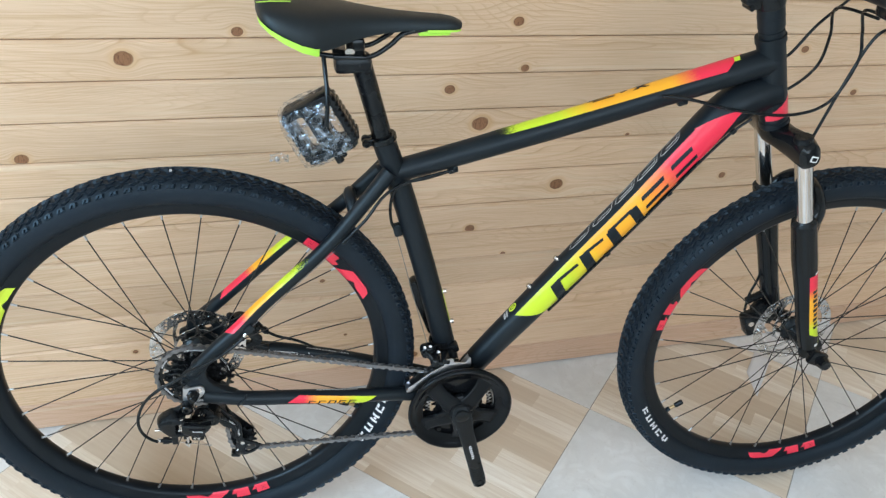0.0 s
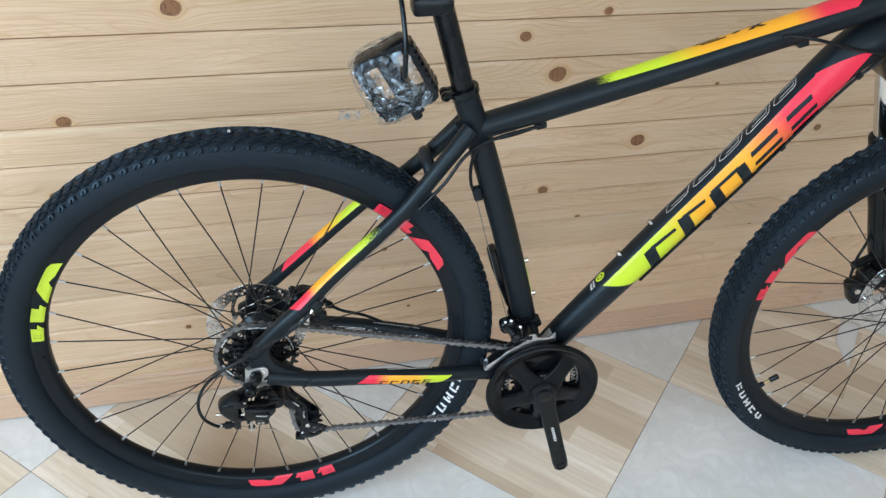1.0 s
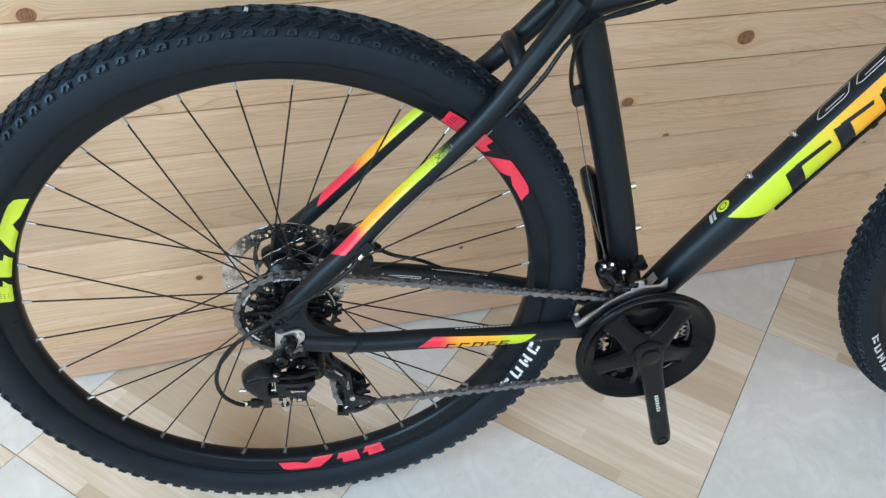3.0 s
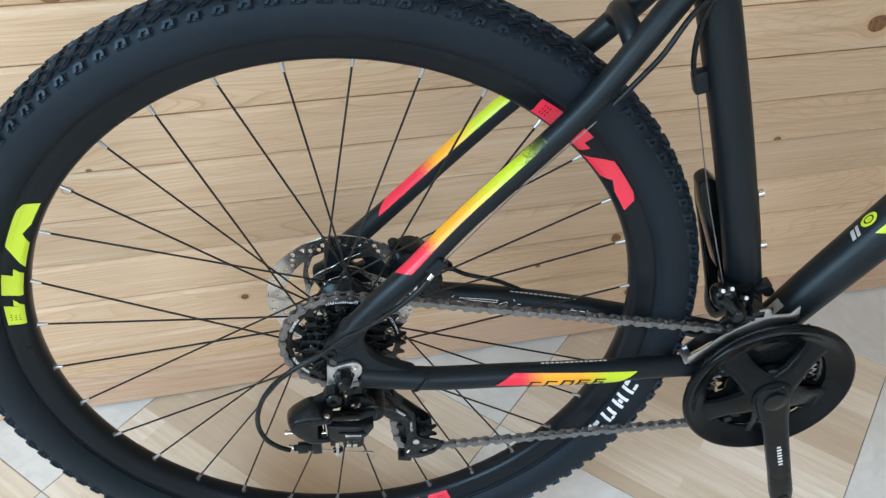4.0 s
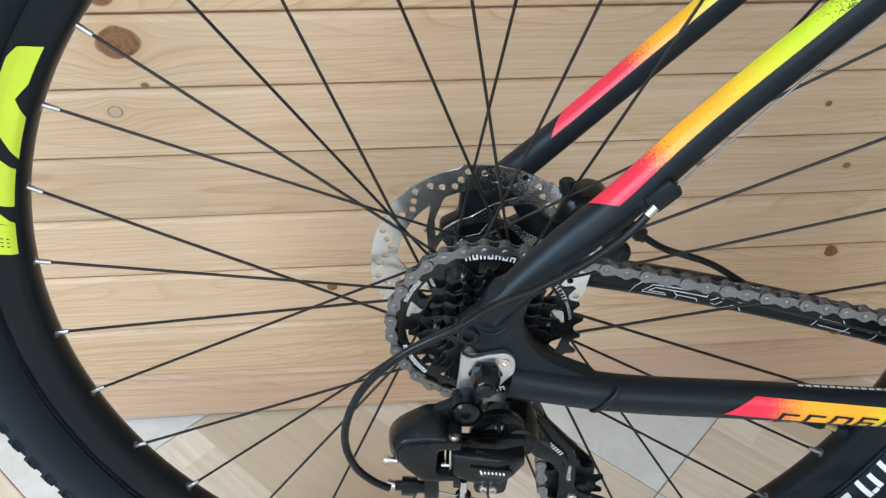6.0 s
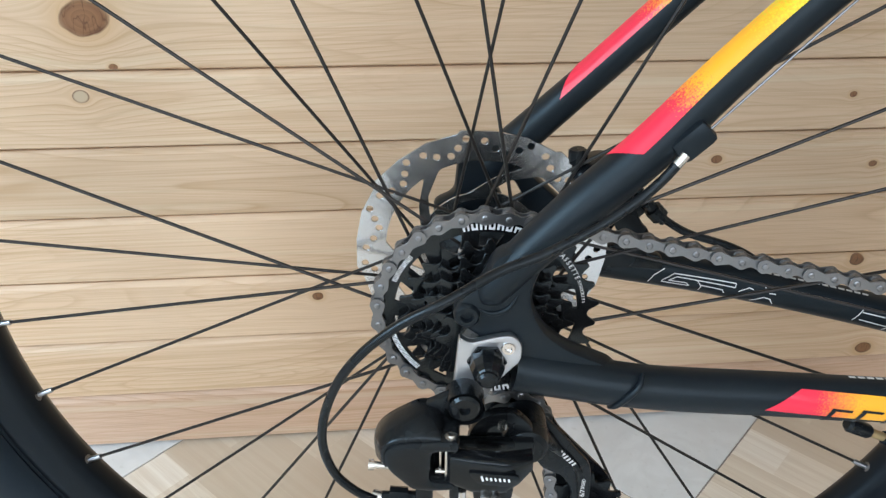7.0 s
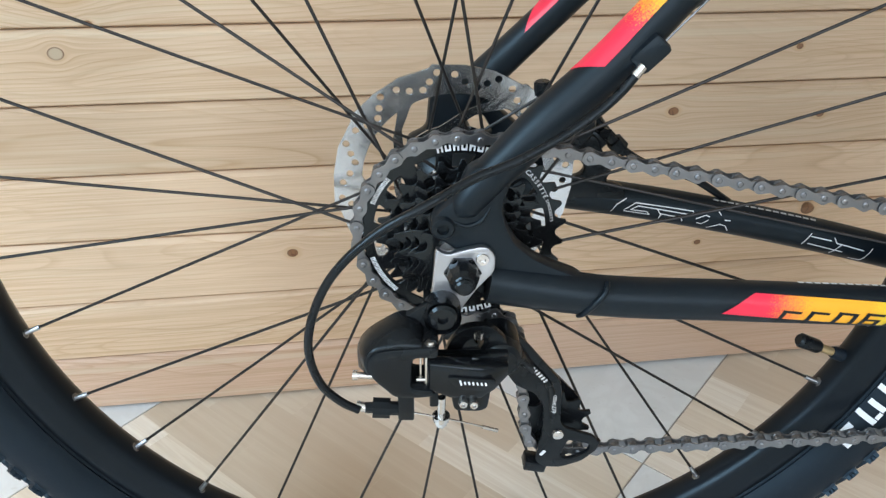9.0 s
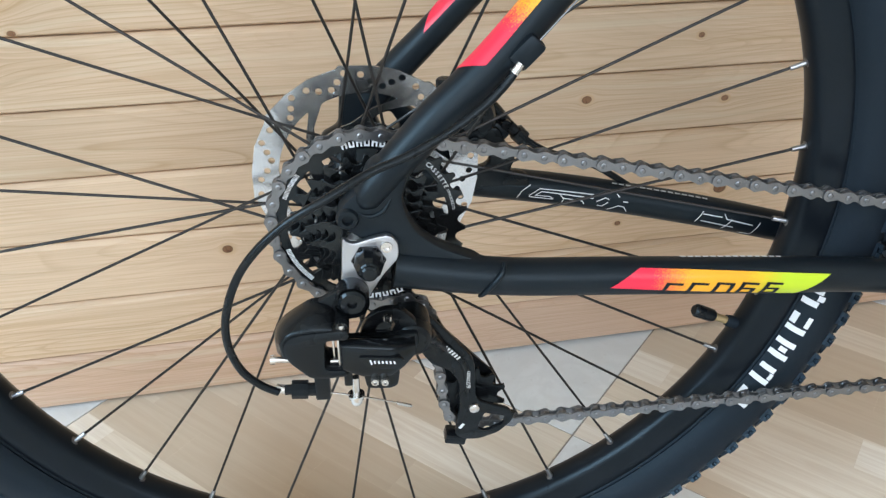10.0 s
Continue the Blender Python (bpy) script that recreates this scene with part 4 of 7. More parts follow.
for c0, c1 in (((0.8652, 0, 0.9556), (0.8687, 0, 0.9466)), ((0.9158, 0, 0.8215), (0.9193, 0, 0.8125))):
    bm = bmesh.new()
    rod(bm, c0, c1, 0.0232, 32)
    part("headset_cup", bm, BLACK, bike, "black headset cup")
# weld beads where the tubes meet
bm = bmesh.new()
for pipe, s in ((TOP, 0.075),):
    i = int(s * (len(pipe.P) - 1))
    t, side, up = pipe.F[i]
    r = pipe.r[i] + 0.0002
    loop = [pipe.P[i] + (side * math.cos(a) + up * math.sin(a)) * r for a in (2 * math.pi * k / 36 for k in range(37))]
    sweep(bm, loop, 0.0018, seg=8, soft=False)
part("weld_bead", bm, BLACK, bike, "rippled weld beads")
# right and left dropouts
INSET = Matrix.Translation((-0.0033, 0.0080, -0.0035))
DROP_R = rounded([(-0.0150, 0.3900), (-0.0140, 0.3985), (-0.0090, 0.4050), (-0.0010, 0.4110), (0.0040, 0.4260), (0.0180, 0.4330), (0.0290, 0.4240), (0.0235, 0.4045), (0.0265, 0.3920), (0.0330, 0.3810), (0.0450, 0.3715), (0.0560, 0.3665), (0.0690, 0.3610), (0.0740, 0.3560),
                  (0.0700, 0.3400), (0.0600, 0.3372), (0.0457, 0.3404), (0.0305, 0.3496), (0.0199, 0.3605), (0.0080, 0.3720), (-0.0106, 0.3850)], 0.005, 4)
dropout = part("dropout", plate([DROP_R], -0.0715, -0.0570, 0.0035), BLACK, bike, "forged black rear dropout")
dropout.matrix_basis = INSET
bm = tube([(0.0665, -0.0655, 0.3330), (0.0685, -0.0712, 0.3385), (0.0738, -0.0738, 0.3465), (0.0790, -0.0730, 0.3535), (0.0808, -0.0680, 0.3575)], [0.0012, 0.0017, 0.0019, 0.0017, 0.0012], seg=10)
part("weld_bead", bm, BLACK, cs_r, "diagonal weld bead on the chain stay")
bm = tube([(-0.0035, -0.0712, 0.3975), (0.0040, -0.0716, 0.3945), (0.0120, -0.0716, 0.3975), (0.0170, -0.0712, 0.4055)], [0.0006, 0.0014, 0.0014, 0.0006], seg=10)
part("weld_bead", bm, BLACK, dropout, "curved weld bead under the seat stay")
part("dropout", plate([rounded([(-0.0300, 0.3760), (-0.0316, 0.3905), (-0.0180, 0.3975), (-0.0162, 0.4228), (0.0030, 0.4290), (0.0190, 0.4290), (0.0300, 0.4120), (0.0480, 0.3960), (0.0740, 0.3680), (0.0740, 0.3380), (0.0200, 0.3460), (0.0020, 0.3500)], 0.005, 4), rounded([(0.0080, 0.4050), (0.0190, 0.4080), (0.0260, 0.3960), (0.0150, 0.3900)], 0.003, 3)], 0.0590, 0.0720, 0.003), BLACK, bike, "forged black rear dropout")
bm = lathe([(0.0, -0.0715), (0.0030, -0.0715), (0.0034, -0.0740), (0.0056, -0.0740), (0.0066, -0.0728), (0.0070, -0.0700)], 20, (-0.0085, 0, 0.3935))
part("eyelet", bm, BLACK, dropout, "threaded eyelet")
hanger = part("derailleur_hanger", plate([rounded([(-0.0125, 0.3840), (-0.0070, 0.3790), (0.0060, 0.3830), (0.0150, 0.3845), (0.0205, 0.3790), (0.0205, 0.3680), (0.0110, 0.3570), (0.0030, 0.3440), (-0.0010, 0.3345), (-0.0130, 0.3345), (-0.0150, 0.3470)], 0.004, 4),
                                         ring_pts(0.0025, 12, 0, 0.0132, 0.3765)], -0.0766, -0.0715, 0.0016), BRUSHED, bike, "silver forged derailleur hanger")
hanger.matrix_basis = INSET
bm = lathe([(0.0, -0.0762), (0.0018, -0.0762), (0.0020, -0.0776), (0.0034, -0.0776), (0.0038, -0.0768), (0.0038, -0.0740)], 20, (0.0132, 0, 0.3765))
part("hanger_bolt", bm, SILVER, hanger, "small silver socket bolt")
bm = bmesh.new()
lathe([(0.0106, -0.0740), (0.0112, -0.0752), (0.0112, -0.0768), (0.0104, -0.0776), (0.0090, -0.0776)], 28, (0.001, 0, 0.3655), bm)
lathe([(0.0104, -0.0775), (0.0104, -0.0815), (0.0098, -0.0822)], 6, (0.001, 0, 0.3655), bm)
lathe([(0.0094, -0.0815), (0.0090, -0.0860), (0.0078, -0.0905), (0.0060, -0.0938), (0.0050, -0.0948)], 10, (0.001, 0, 0.3655), bm)
lathe([(0.0052, -0.0940), (0.0050, -0.0962), (0.0038, -0.0974), (0.0, -0.0976)], 12, (0.001, 0, 0.3655), bm)
part("axle_nut", bm, GLOSS, bike, "faceted gloss black axle cap nut", smooth=False).matrix_basis = Matrix.Translation((-0.0018, 0.0110, -0.0005))
bm = lathe([(0.0, 0.0860), (0.0085, 0.0860), (0.0095, 0.0840), (0.0095, 0.0730), (0, 0.0730)], 8, (0, 0, HUB))
part("axle_nut", bm, GLOSS, bike, "black axle nut", smooth=False)
part("rear_axle", tube([(0, -0.072, HUB), (0, 0.084, HUB)], 0.005, soft=False), SILVER, bike, "steel axle")

# ---- crankset and chain ----
BB = (0.446, 0.290)
YG = -0.0620


def at_bb(bm):
    bmesh.ops.translate(bm, vec=(BB[0], 0, BB[1]), verts=bm.verts)
    return bm


crank = part("chain_guard", at_bb(lathe([(0.0655, YG + 0.0062), (0.0905, YG + 0.0040), (0.0928, YG), (0.0928, YG - 0.0035), (0.0914, YG - 0.0060), (0.0893, YG - 0.0070), (0.0868, YG - 0.0064), (0.0815, YG - 0.0028), (0.0740, YG + 0.0012), (0.0672, YG + 0.0030), (0.0655, YG + 0.0040)], 96, closed=True)), GUARD, bike, "round black plastic chain guard")
bk = [rounded([*arc(0.0640, m_ - 21, m_ + 21, 8), *arc(0.0425, m_ + 15, m_ - 15, 6)], 0.004, 3) for m_ in (14, 176)]
part("spider_back", at_bb(plate([ring_pts(0.0700, 72), *bk, ring_pts(0.02, 24)], YG + 0.0104, YG + 0.0116)), GLOSS, crank, "dark back plate of the guard")


def spider_arm(mid, w0=0.0175, w1=0.0158):
    """An arm that slopes from the boss out to the ring, with rounded shoulders."""
    d = Vector((math.cos(radians(mid)), 0, math.sin(radians(mid))))
    n = Vector((-d.z, 0, d.x))
    bm = bmesh.new()
    secs = []
    for r, y, w, h in ((0.018, -0.0105, w0 * 1.1, 0.008), (0.034, -0.0085, w0 * 0.86, 0.0075), (0.050, -0.0040, w1 * 0.86, 0.0070), (0.064, 0.0000, w1, 0.0060), (0.0745, 0.0020, w1 * 1.25, 0.0050), (0.0800, 0.0010, w1 * 1.45, 0.0040)):
        c = d * r + Vector((BB[0], YG + y, BB[1]))
        secs.append([bm.verts.new(c + n * (w * u) + Vector((0, v * h, 0))) for u, v in ((-1, 1), (-1, 0.30), (-0.86, 0.06), (-0.5, 0), (0.5, 0), (0.86, 0.06), (1, 0.30), (1, 1))])
    for a, b in zip(secs, secs[1:]):
        for k in range(8):
            bm.faces.new((a[k], a[(k + 1) % 8], b[(k + 1) % 8], b[k]))
    bm.faces.new(secs[0][::-1]), bm.faces.new(secs[-1])
    bmesh.ops.recalc_face_normals(bm, faces=bm.faces)
    return part("spider_arm", bm, GUARD, crank, "sloping black arm of the spider")


for mid in (54, 137, 211, 277, 338):
    spider_arm(mid)
part("spider_boss", at_bb(lathe([(0.0, YG - 0.014), (0.0190, YG - 0.014), (0.0215, YG - 0.0125), (0.0225, YG - 0.0080), (0.0290, YG - 0.0070), (0.0330, YG - 0.0040), (0.0330, YG + 0.004)], 48)), GUARD, crank, "raised centre of the spider")
for name, teeth, y, inner in (("large_chainring", 42, YG + 0.0085, 0.0755), ("middle_chainring", 32, YG + 0.0155, 0.0520), ("small_chainring", 22, YG + 0.0225, 0.0340)):
    part(name, at_bb(plate(cog_loops(teeth, 0, inner), y - 0.0011, y + 0.0011)), COG, crank, "black steel chainring", smooth=False)
for k in range(4):
    a = radians(90 * k + 55)
    for r_ in (0.046, 0.058):
        bm = bmesh.new()
        rod(bm, (BB[0] + r_ * math.cos(a), YG + 0.024, BB[1] + r_ * math.sin(a)), (BB[0] + r_ * math.cos(a), YG, BB[1] + r_ * math.sin(a)), 0.0042)
        part("ring_bolt", bm, GLOSS, crank, "black chainring bolt")


def crank_arm(name, ang, side, label):
    """Forged arm from the axle to the pedal eye."""
    d = Vector((math.cos(radians(ang)), 0, math.sin(radians(ang))))
    n = Vector((-d.z, 0, d.x))
    bm = bmesh.new()
    secs = []
    for s, wd, th, y in ((-0.016, 0.012, 0.010, 0.0720), (-0.010, 0.0165, 0.016, 0.0722), (0.0, 0.0190, 0.019, 0.0725), (0.012, 0.0185, 0.018, 0.0735), (0.035, 0.0150, 0.014, 0.0765), (0.075, 0.0135, 0.0125, 0.0805), (0.120, 0.0130, 0.0125, 0.0845), (0.160, 0.0135, 0.0130, 0.0865), (0.175, 0.0120, 0.0120, 0.0868), (0.181, 0.0070, 0.0090, 0.0868)):
        c = Vector((BB[0], 0, BB[1])) + d * s
        c.y = side * y
        ring = []
        for k in range(20):
            a = 2 * math.pi * k / 20
            cx, sy = math.cos(a), math.sin(a)
            e = 0.55
            ring.append(bm.verts.new(c + n * (wd * math.copysign(abs(cx) ** e, cx)) + Vector((0, 1, 0)) * (th / 2 * math.copysign(abs(sy) ** e, sy))))
        secs.append(ring)
    for a, b in zip(secs, secs[1:]):
        for k in range(20):
            bm.faces.new((a[k], a[(k + 1) % 20], b[(k + 1) % 20], b[k]))
    bm.faces.new(secs[0][::-1]), bm.faces.new(secs[-1])
    bmesh.ops.recalc_face_normals(bm, faces=bm.faces)
    return part(name, bm, GLOSS if side > 0 else PLASTIC, bike, label), d, n


CRANK_ANGLE = -73.5
arm, dv, nv_ = crank_arm("crank_arm", CRANK_ANGLE, -1, "black crank arm with no pedal fitted")
crank_arm("crank_arm", CRANK_ANGLE + 180, 1, "black crank arm with no pedal fitted")
part("axle_cap", at_bb(lathe([(0.0, -0.0838), (0.0105, -0.0838), (0.0125, -0.0828), (0.0130, -0.0790), (0.0, -0.0790)], 32)), GLOSS, arm, "round black axle cap")
eye = Vector((BB[0], 0, BB[1])) + dv * 0.170
part("pedal_eye", lathe([(0.0, -0.0905), (0.0055, -0.0905), (0.0060, -0.0938), (0.0078, -0.0938), (0.0082, -0.0920), (0.0082, -0.0880)], 24, (eye.x, 0, eye.z)), GLOSS, arm, "empty threaded pedal eye")
for i in range(7):
    c = Vector((BB[0], 0, BB[1])) + dv * (0.074 + 0.0046 * i)
    m = Matrix.Translation((c.x, -0.0802 - 0.0125 / 2 - 0.0006 - 0.00052 * i, c.z)) @ Matrix.Rotation(radians(-CRANK_ANGLE), 4, "Y")
    part("print_mark", box((0.0026, 0.0004, 0.0054 if i % 2 else 0.0044), m), WHITE, arm, "white printed block", smooth=False)

# bright worn teeth that show through the windows
for mid in (14, 176):
    teeth_ = []
    for k in range(9):
        a = mid - 16 + 4 * k
        rr = 0.0600 if k % 2 else 0.0535
        teeth_.append((BB[0] + rr * math.cos(radians(a)), BB[1] + rr * math.sin(radians(a))))
    for k in range(9)[::-1]:
        a = mid - 16 + 4 * k
        rr = 0.0570 if k % 2 else 0.0505
        teeth_.append((BB[0] + rr * math.cos(radians(a)), BB[1] + rr * math.sin(radians(a))))
    part("worn_teeth", plate([teeth_], YG + 0.0125, YG + 0.0135), BRUSHED, crank, "bright worn teeth of the inner ring", smooth=False)

# chain path: circles (x, z, radius, turn), turn -1 clockwise as seen from the camera's side
R_COG, R_RING, R_JOCKEY = 0.0127 / (2 * math.sin(math.pi / 30)), 0.0127 / (2 * math.sin(math.pi / 32)), 0.0127 / (2 * math.sin(math.pi / 11))
GUIDE, TENSION = (0.0175, 0.2860), (0.0712, 0.2160)
CIRCLES = [(0.0, HUB, R_COG, -1, -0.0245), (*BB, R_RING, -1, -0.0465), (*TENSION, R_JOCKEY, -1, -0.0265), (*GUIDE, R_JOCKEY, 1, -0.0235)]


def tangent(c1, c2):
    """Points where a belt leaves c1 and meets c2."""
    d = Vector((c2[0] - c1[0], c2[1] - c1[1]))
    L = d.length
    base = math.atan2(d.y, d.x)
    r1, r2 = -c1[3] * c1[2], -c2[3] * c2[2]
    off = math.acos(max(-1, min(1, (r1 - r2) / L)))
    a = base + off
    n = Vector((math.cos(a), math.sin(a)))
    return Vector((c1[0], c1[1])) + n * r1, Vector((c2[0], c2[1])) + n * r2


belt = []
K = len(CIRCLES)
ends = [tangent(CIRCLES[i], CIRCLES[(i + 1) % K]) for i in range(K)]
for i in range(K):
    c = CIRCLES[i]
    arrive, leave = ends[i - 1][1], ends[i][0]
    a0 = math.atan2(arrive.y - c[1], arrive.x - c[0])
    a1 = math.atan2(leave.y - c[1], leave.x - c[0])
    da = (a1 - a0) % (2 * math.pi) if c[3] > 0 else -((a0 - a1) % (2 * math.pi))
    steps = max(2, int(abs(da) / 0.05))
    for k in range(steps + 1):
        a = a0 + da * k / steps
        belt.append(Vector((c[0] + c[2] * math.cos(a), c[4], c[1] + c[2] * math.sin(a))))
belt.append(belt[0].copy())
dist = [0.0]
for a, b in zip(belt, belt[1:]):
    dist.append(dist[-1] + (b - a).length)
LINKS = 2 * round(dist[-1] / 0.0127 / 2)
PITCH = dist[-1] / LINKS


def on_belt(s):
    s %= dist[-1]
    i = min(max(int(np.searchsorted(dist, s)) - 1, 0), len(belt) - 2)
    w = (s - dist[i]) / max(1e-9, dist[i + 1] - dist[i])
    return belt[i].lerp(belt[i + 1], w)


def link_bm(outer):
    """Two waisted side plates with their pins or rollers, along x from 0 to one pitch."""
    out = []
    for k in range(13):
        a = radians(90 + 180 * k / 12)
        out.append((0.0042 * math.cos(a), 0.0042 * math.sin(a)))
    out.append((PITCH * 0.5, -0.0022))
    for k in range(13):
        a = radians(-90 + 180 * k / 12)
        out.append((PITCH + 0.0042 * math.cos(a), 0.0042 * math.sin(a)))
    out.append((PITCH * 0.5, 0.0022))
    y = 0.0033 if outer else 0.0019
    bm = plate([out], -y - 0.0005, -y + 0.0005)
    merge(bm, plate([out], y - 0.0005, y + 0.0005))
    for x in (0, PITCH):
        if outer:
            rod(bm, (x, -0.0042, 0), (x, 0.0042, 0), 0.0019, 12)
            lathe([(0.0019, -0.0042), (0.0012, -0.0046), (0, -0.0046)], 12, (x, 0, 0), bm)
        else:
            rod(bm, (x, -0.0018, 0), (x, 0.0018, 0), 0.0039, 12)
    return bm


chain_part = part("chain", box((0.002, 0.002, 0.002), Matrix.Translation(on_belt(0.0))), CHAIN, bike, "grey steel roller chain")
first_links = {}
for i in range(LINKS):
    a, b = on_belt(i * PITCH), on_belt((i + 1) * PITCH)
    x = (b - a).normalized()
    yv = (Vector((0, 1, 0)) - x * x.y).normalized()
    m = Matrix((x, yv, x.cross(yv))).transposed().to_4x4()
    m.translation = a
    k = i % 2
    if k not in first_links:
        first_links[k] = part("chain_link", link_bm(k == 0), CHAIN, chain_part, "", smooth=False)
        first_links[k].matrix_basis = m
    else:
        again(first_links[k], m, chain_part)

# ---- rear derailleur ----
ARM = rounded([(-0.0130, 0.3520), (-0.0030, 0.3505), (0.0005, 0.3430), (-0.0015, 0.3340), (-0.0075, 0.3290), (-0.0163, 0.3277), (-0.0202, 0.3222), (-0.0273, 0.3178), (-0.0427, 0.3150), (-0.0545, 0.3100), (-0.0568, 0.3188), (-0.0515, 0.3284), (-0.0413, 0.3360), (-0.0283, 0.3432)], 0.004, 4)
rd = part("rear_derailleur", plate([ARM], -0.0815, -0.0760, 0.0012), PLASTIC, bike, "black rear derailleur with a short cage")
rd.matrix_basis = Matrix.Translation((-0.0015, 0.0040, 0.0005))
# hooded knuckle: a clevis in front, its hood sloping back up to the arm
CLEVIS = rounded([(-0.0520, 0.3190), (-0.0518, 0.3262), (-0.0472, 0.3306), (-0.0404, 0.3325), (-0.0272, 0.3334), (-0.0128, 0.3342), (-0.0126, 0.3262), (-0.0268, 0.3262), (-0.0280, 0.3060), (-0.0150, 0.3046), (-0.0146, 0.2994), (-0.0279, 0.2985), (-0.0375, 0.2995), (-0.0420, 0.3045), (-0.0490, 0.3120)], 0.0035, 4)
part("knuckle", plate([CLEVIS], -0.1010, -0.0760, 0.0026), PLASTIC, rd, "curved black knuckle")
BACK_EDGE = ((-0.0570, 0.3044), (-0.0570, 0.3188), (-0.0517, 0.3286), (-0.0415, 0.3364), (-0.0320, 0.3412), (-0.0235, 0.3380), (-0.0196, 0.3300))
FRONT_EDGE = ((-0.0500, 0.3150), (-0.0514, 0.3240), (-0.0476, 0.3296), (-0.0408, 0.3316), (-0.0339, 0.3322), (-0.0273, 0.3326), (-0.0222, 0.3330))
bm = bmesh.new()
hood_rows = []
for (bx, bz), (fx, fz) in zip(*([(p.x, p.z) for p in smooth_path([(x, 0, z) for x, z in edge], 4)] for edge in (BACK_EDGE, FRONT_EDGE))):
    row = []
    for k in range(9):
        w = k / 8
        swell = 0.0022 * math.sin(math.pi * w)
        row.append(bm.verts.new((bx + (fx - bx) * w - swell * 0.6, -0.0765 - 0.0225 * w ** 0.85, bz + (fz - bz) * w + swell)))
    hood_rows.append(row)
for a, b in zip(hood_rows, hood_rows[1:]):
    for k in range(8):
        bm.faces.new((a[k], a[k + 1], b[k + 1], b[k]))
bmesh.ops.recalc_face_normals(bm, faces=bm.faces)
hood = part("hood", bm, PLASTIC, rd, "sloping curved hood of the knuckle")
thick = hood.modifiers.new("thick", "SOLIDIFY")
thick.thickness, thick.offset = 0.0024, 0.0
part("pivot_bolt", lathe([(0.0, -0.0840), (0.0028, -0.0840), (0.0030, -0.0865), (0.0068, -0.0865), (0.0083, -0.0850), (0.0086, -0.0770)], 28, (-0.0103, 0, 0.3424)), GLOSS, rd, "black socket pivot bolt")
part("pivot_sleeve", lathe([(0.0104, -0.0855), (0.0104, -0.0720), (0.0, -0.0720)], 28, (-0.0103, 0, 0.3424)), PLASTIC, rd, "black pivot sleeve")
# outer link with its raised plate
bm = bmesh.new()
secs = []
for x, z0, z1, y0, y1 in ((-0.0200, 0.3055, 0.3215, -0.0965, -0.0900), (-0.0175, 0.3035, 0.3230, -0.1005, -0.0915), (-0.0060, 0.3000, 0.3235, -0.1030, -0.0925), (0.0110, 0.2990, 0.3215, -0.1030, -0.0915), (0.0190, 0.3040, 0.3195, -0.1005, -0.0880), (0.0262, 0.3095, 0.3165, -0.0950, -0.0840)):
    cz, hz, cy, hy = (z0 + z1) / 2, (z1 - z0) / 2, (y0 + y1) / 2, (y1 - y0) / 2
    secs.append([bm.verts.new((x, cy - hy * math.copysign(abs(math.cos(a)) ** 0.36, math.cos(a)), cz + hz * math.copysign(abs(math.sin(a)) ** 0.36, math.sin(a)))) for a in (2 * math.pi * k / 24 for k in range(24))])
for a, b in zip(secs, secs[1:]):
    for k in range(24):
        bm.faces.new((a[k], a[(k + 1) % 24], b[(k + 1) % 24], b[k]))
bm.faces.new(secs[0][::-1]), bm.faces.new(secs[-1])
bmesh.ops.recalc_face_normals(bm, faces=bm.faces)
part("outer_link", bm, GLOSS, rd, "gloss black outer link")
part("link_plate", plate([rounded([(-0.0088, 0.3172), (0.0180, 0.3145), (0.0192, 0.3118), (0.0115, 0.3068), (-0.0028, 0.3088)], 0.003, 3)], -0.1045, -0.1025, 0.0005), GLOSS, rd, "raised name plate")
for i in range(7):
    m = Matrix.Translation((-0.0008 + 0.0023 * i, -0.1048, 0.3132 - 0.0002 * i)) @ Matrix.Rotation(radians(-16), 4, "Y")
    part("print_mark", box((0.0010, 0.0004, 0.0034 if i == 0 else 0.0020), m), WHITE, rd, "white printed block", smooth=False)
part("inner_link", box((0.050, 0.006, 0.012), Matrix.Translation((0.0045, -0.0700, 0.3030)), 0.002), PLASTIC, rd, "black inner link")
for y, x in ((-0.0965, -0.0196), (-0.0930, -0.0226)):
    part("linkage_strip", box((0.0012, 0.0030, 0.0250), Matrix.Translation((x, y, 0.3178)), 0.0003), SILVER, rd, "bright linkage edge")
for z in (0.3262, 0.3075):
    part("linkage_pin", tube([(-0.0250, -0.0940, z), (-0.0160, -0.0940, z)], 0.0016, soft=False), SILVER, rd, "silver linkage pin")
# rounded knuckle by the cage and the arched lug with its window
part("cage_knuckle", lathe([(0.0, -0.0690), (0.0090, -0.0690), (0.0118, -0.0665), (0.0128, -0.0600), (0.0128, -0.0400), (0.0, -0.0385)], 36, (0.0262, 0, 0.2985)), PLASTIC, rd, "rounded black cage knuckle")
bm = plate([rounded([(-0.0080, 0.3005), (-0.0062, 0.3100), (-0.0010, 0.3185), (0.0075, 0.3235), (0.0190, 0.3232), (0.0290, 0.3130), (0.0290, 0.2980), (0.0, 0.2985)], 0.004, 3), rounded([(0.0015, 0.3050), (0.0050, 0.3125), (0.0110, 0.3150), (0.0155, 0.3130), (0.0120, 0.3050)], 0.002, 2)], -0.0660, -0.0600, 0.001)
part("cage_lug", bm, PLASTIC, rd, "black lug with a window")
part("cage_shoulder", tube([(0.0155, -0.0600, 0.3140), (0.0240, -0.0560, 0.3075), (0.0340, -0.0490, 0.2950), (0.0440, -0.0420, 0.2805), (0.0520, -0.0395, 0.2690)], [0.0050, 0.0078, 0.0088, 0.0062, 0.0030], seg=16, flat=0.6), PLASTIC, rd, "smooth black shoulder of the cage arm")
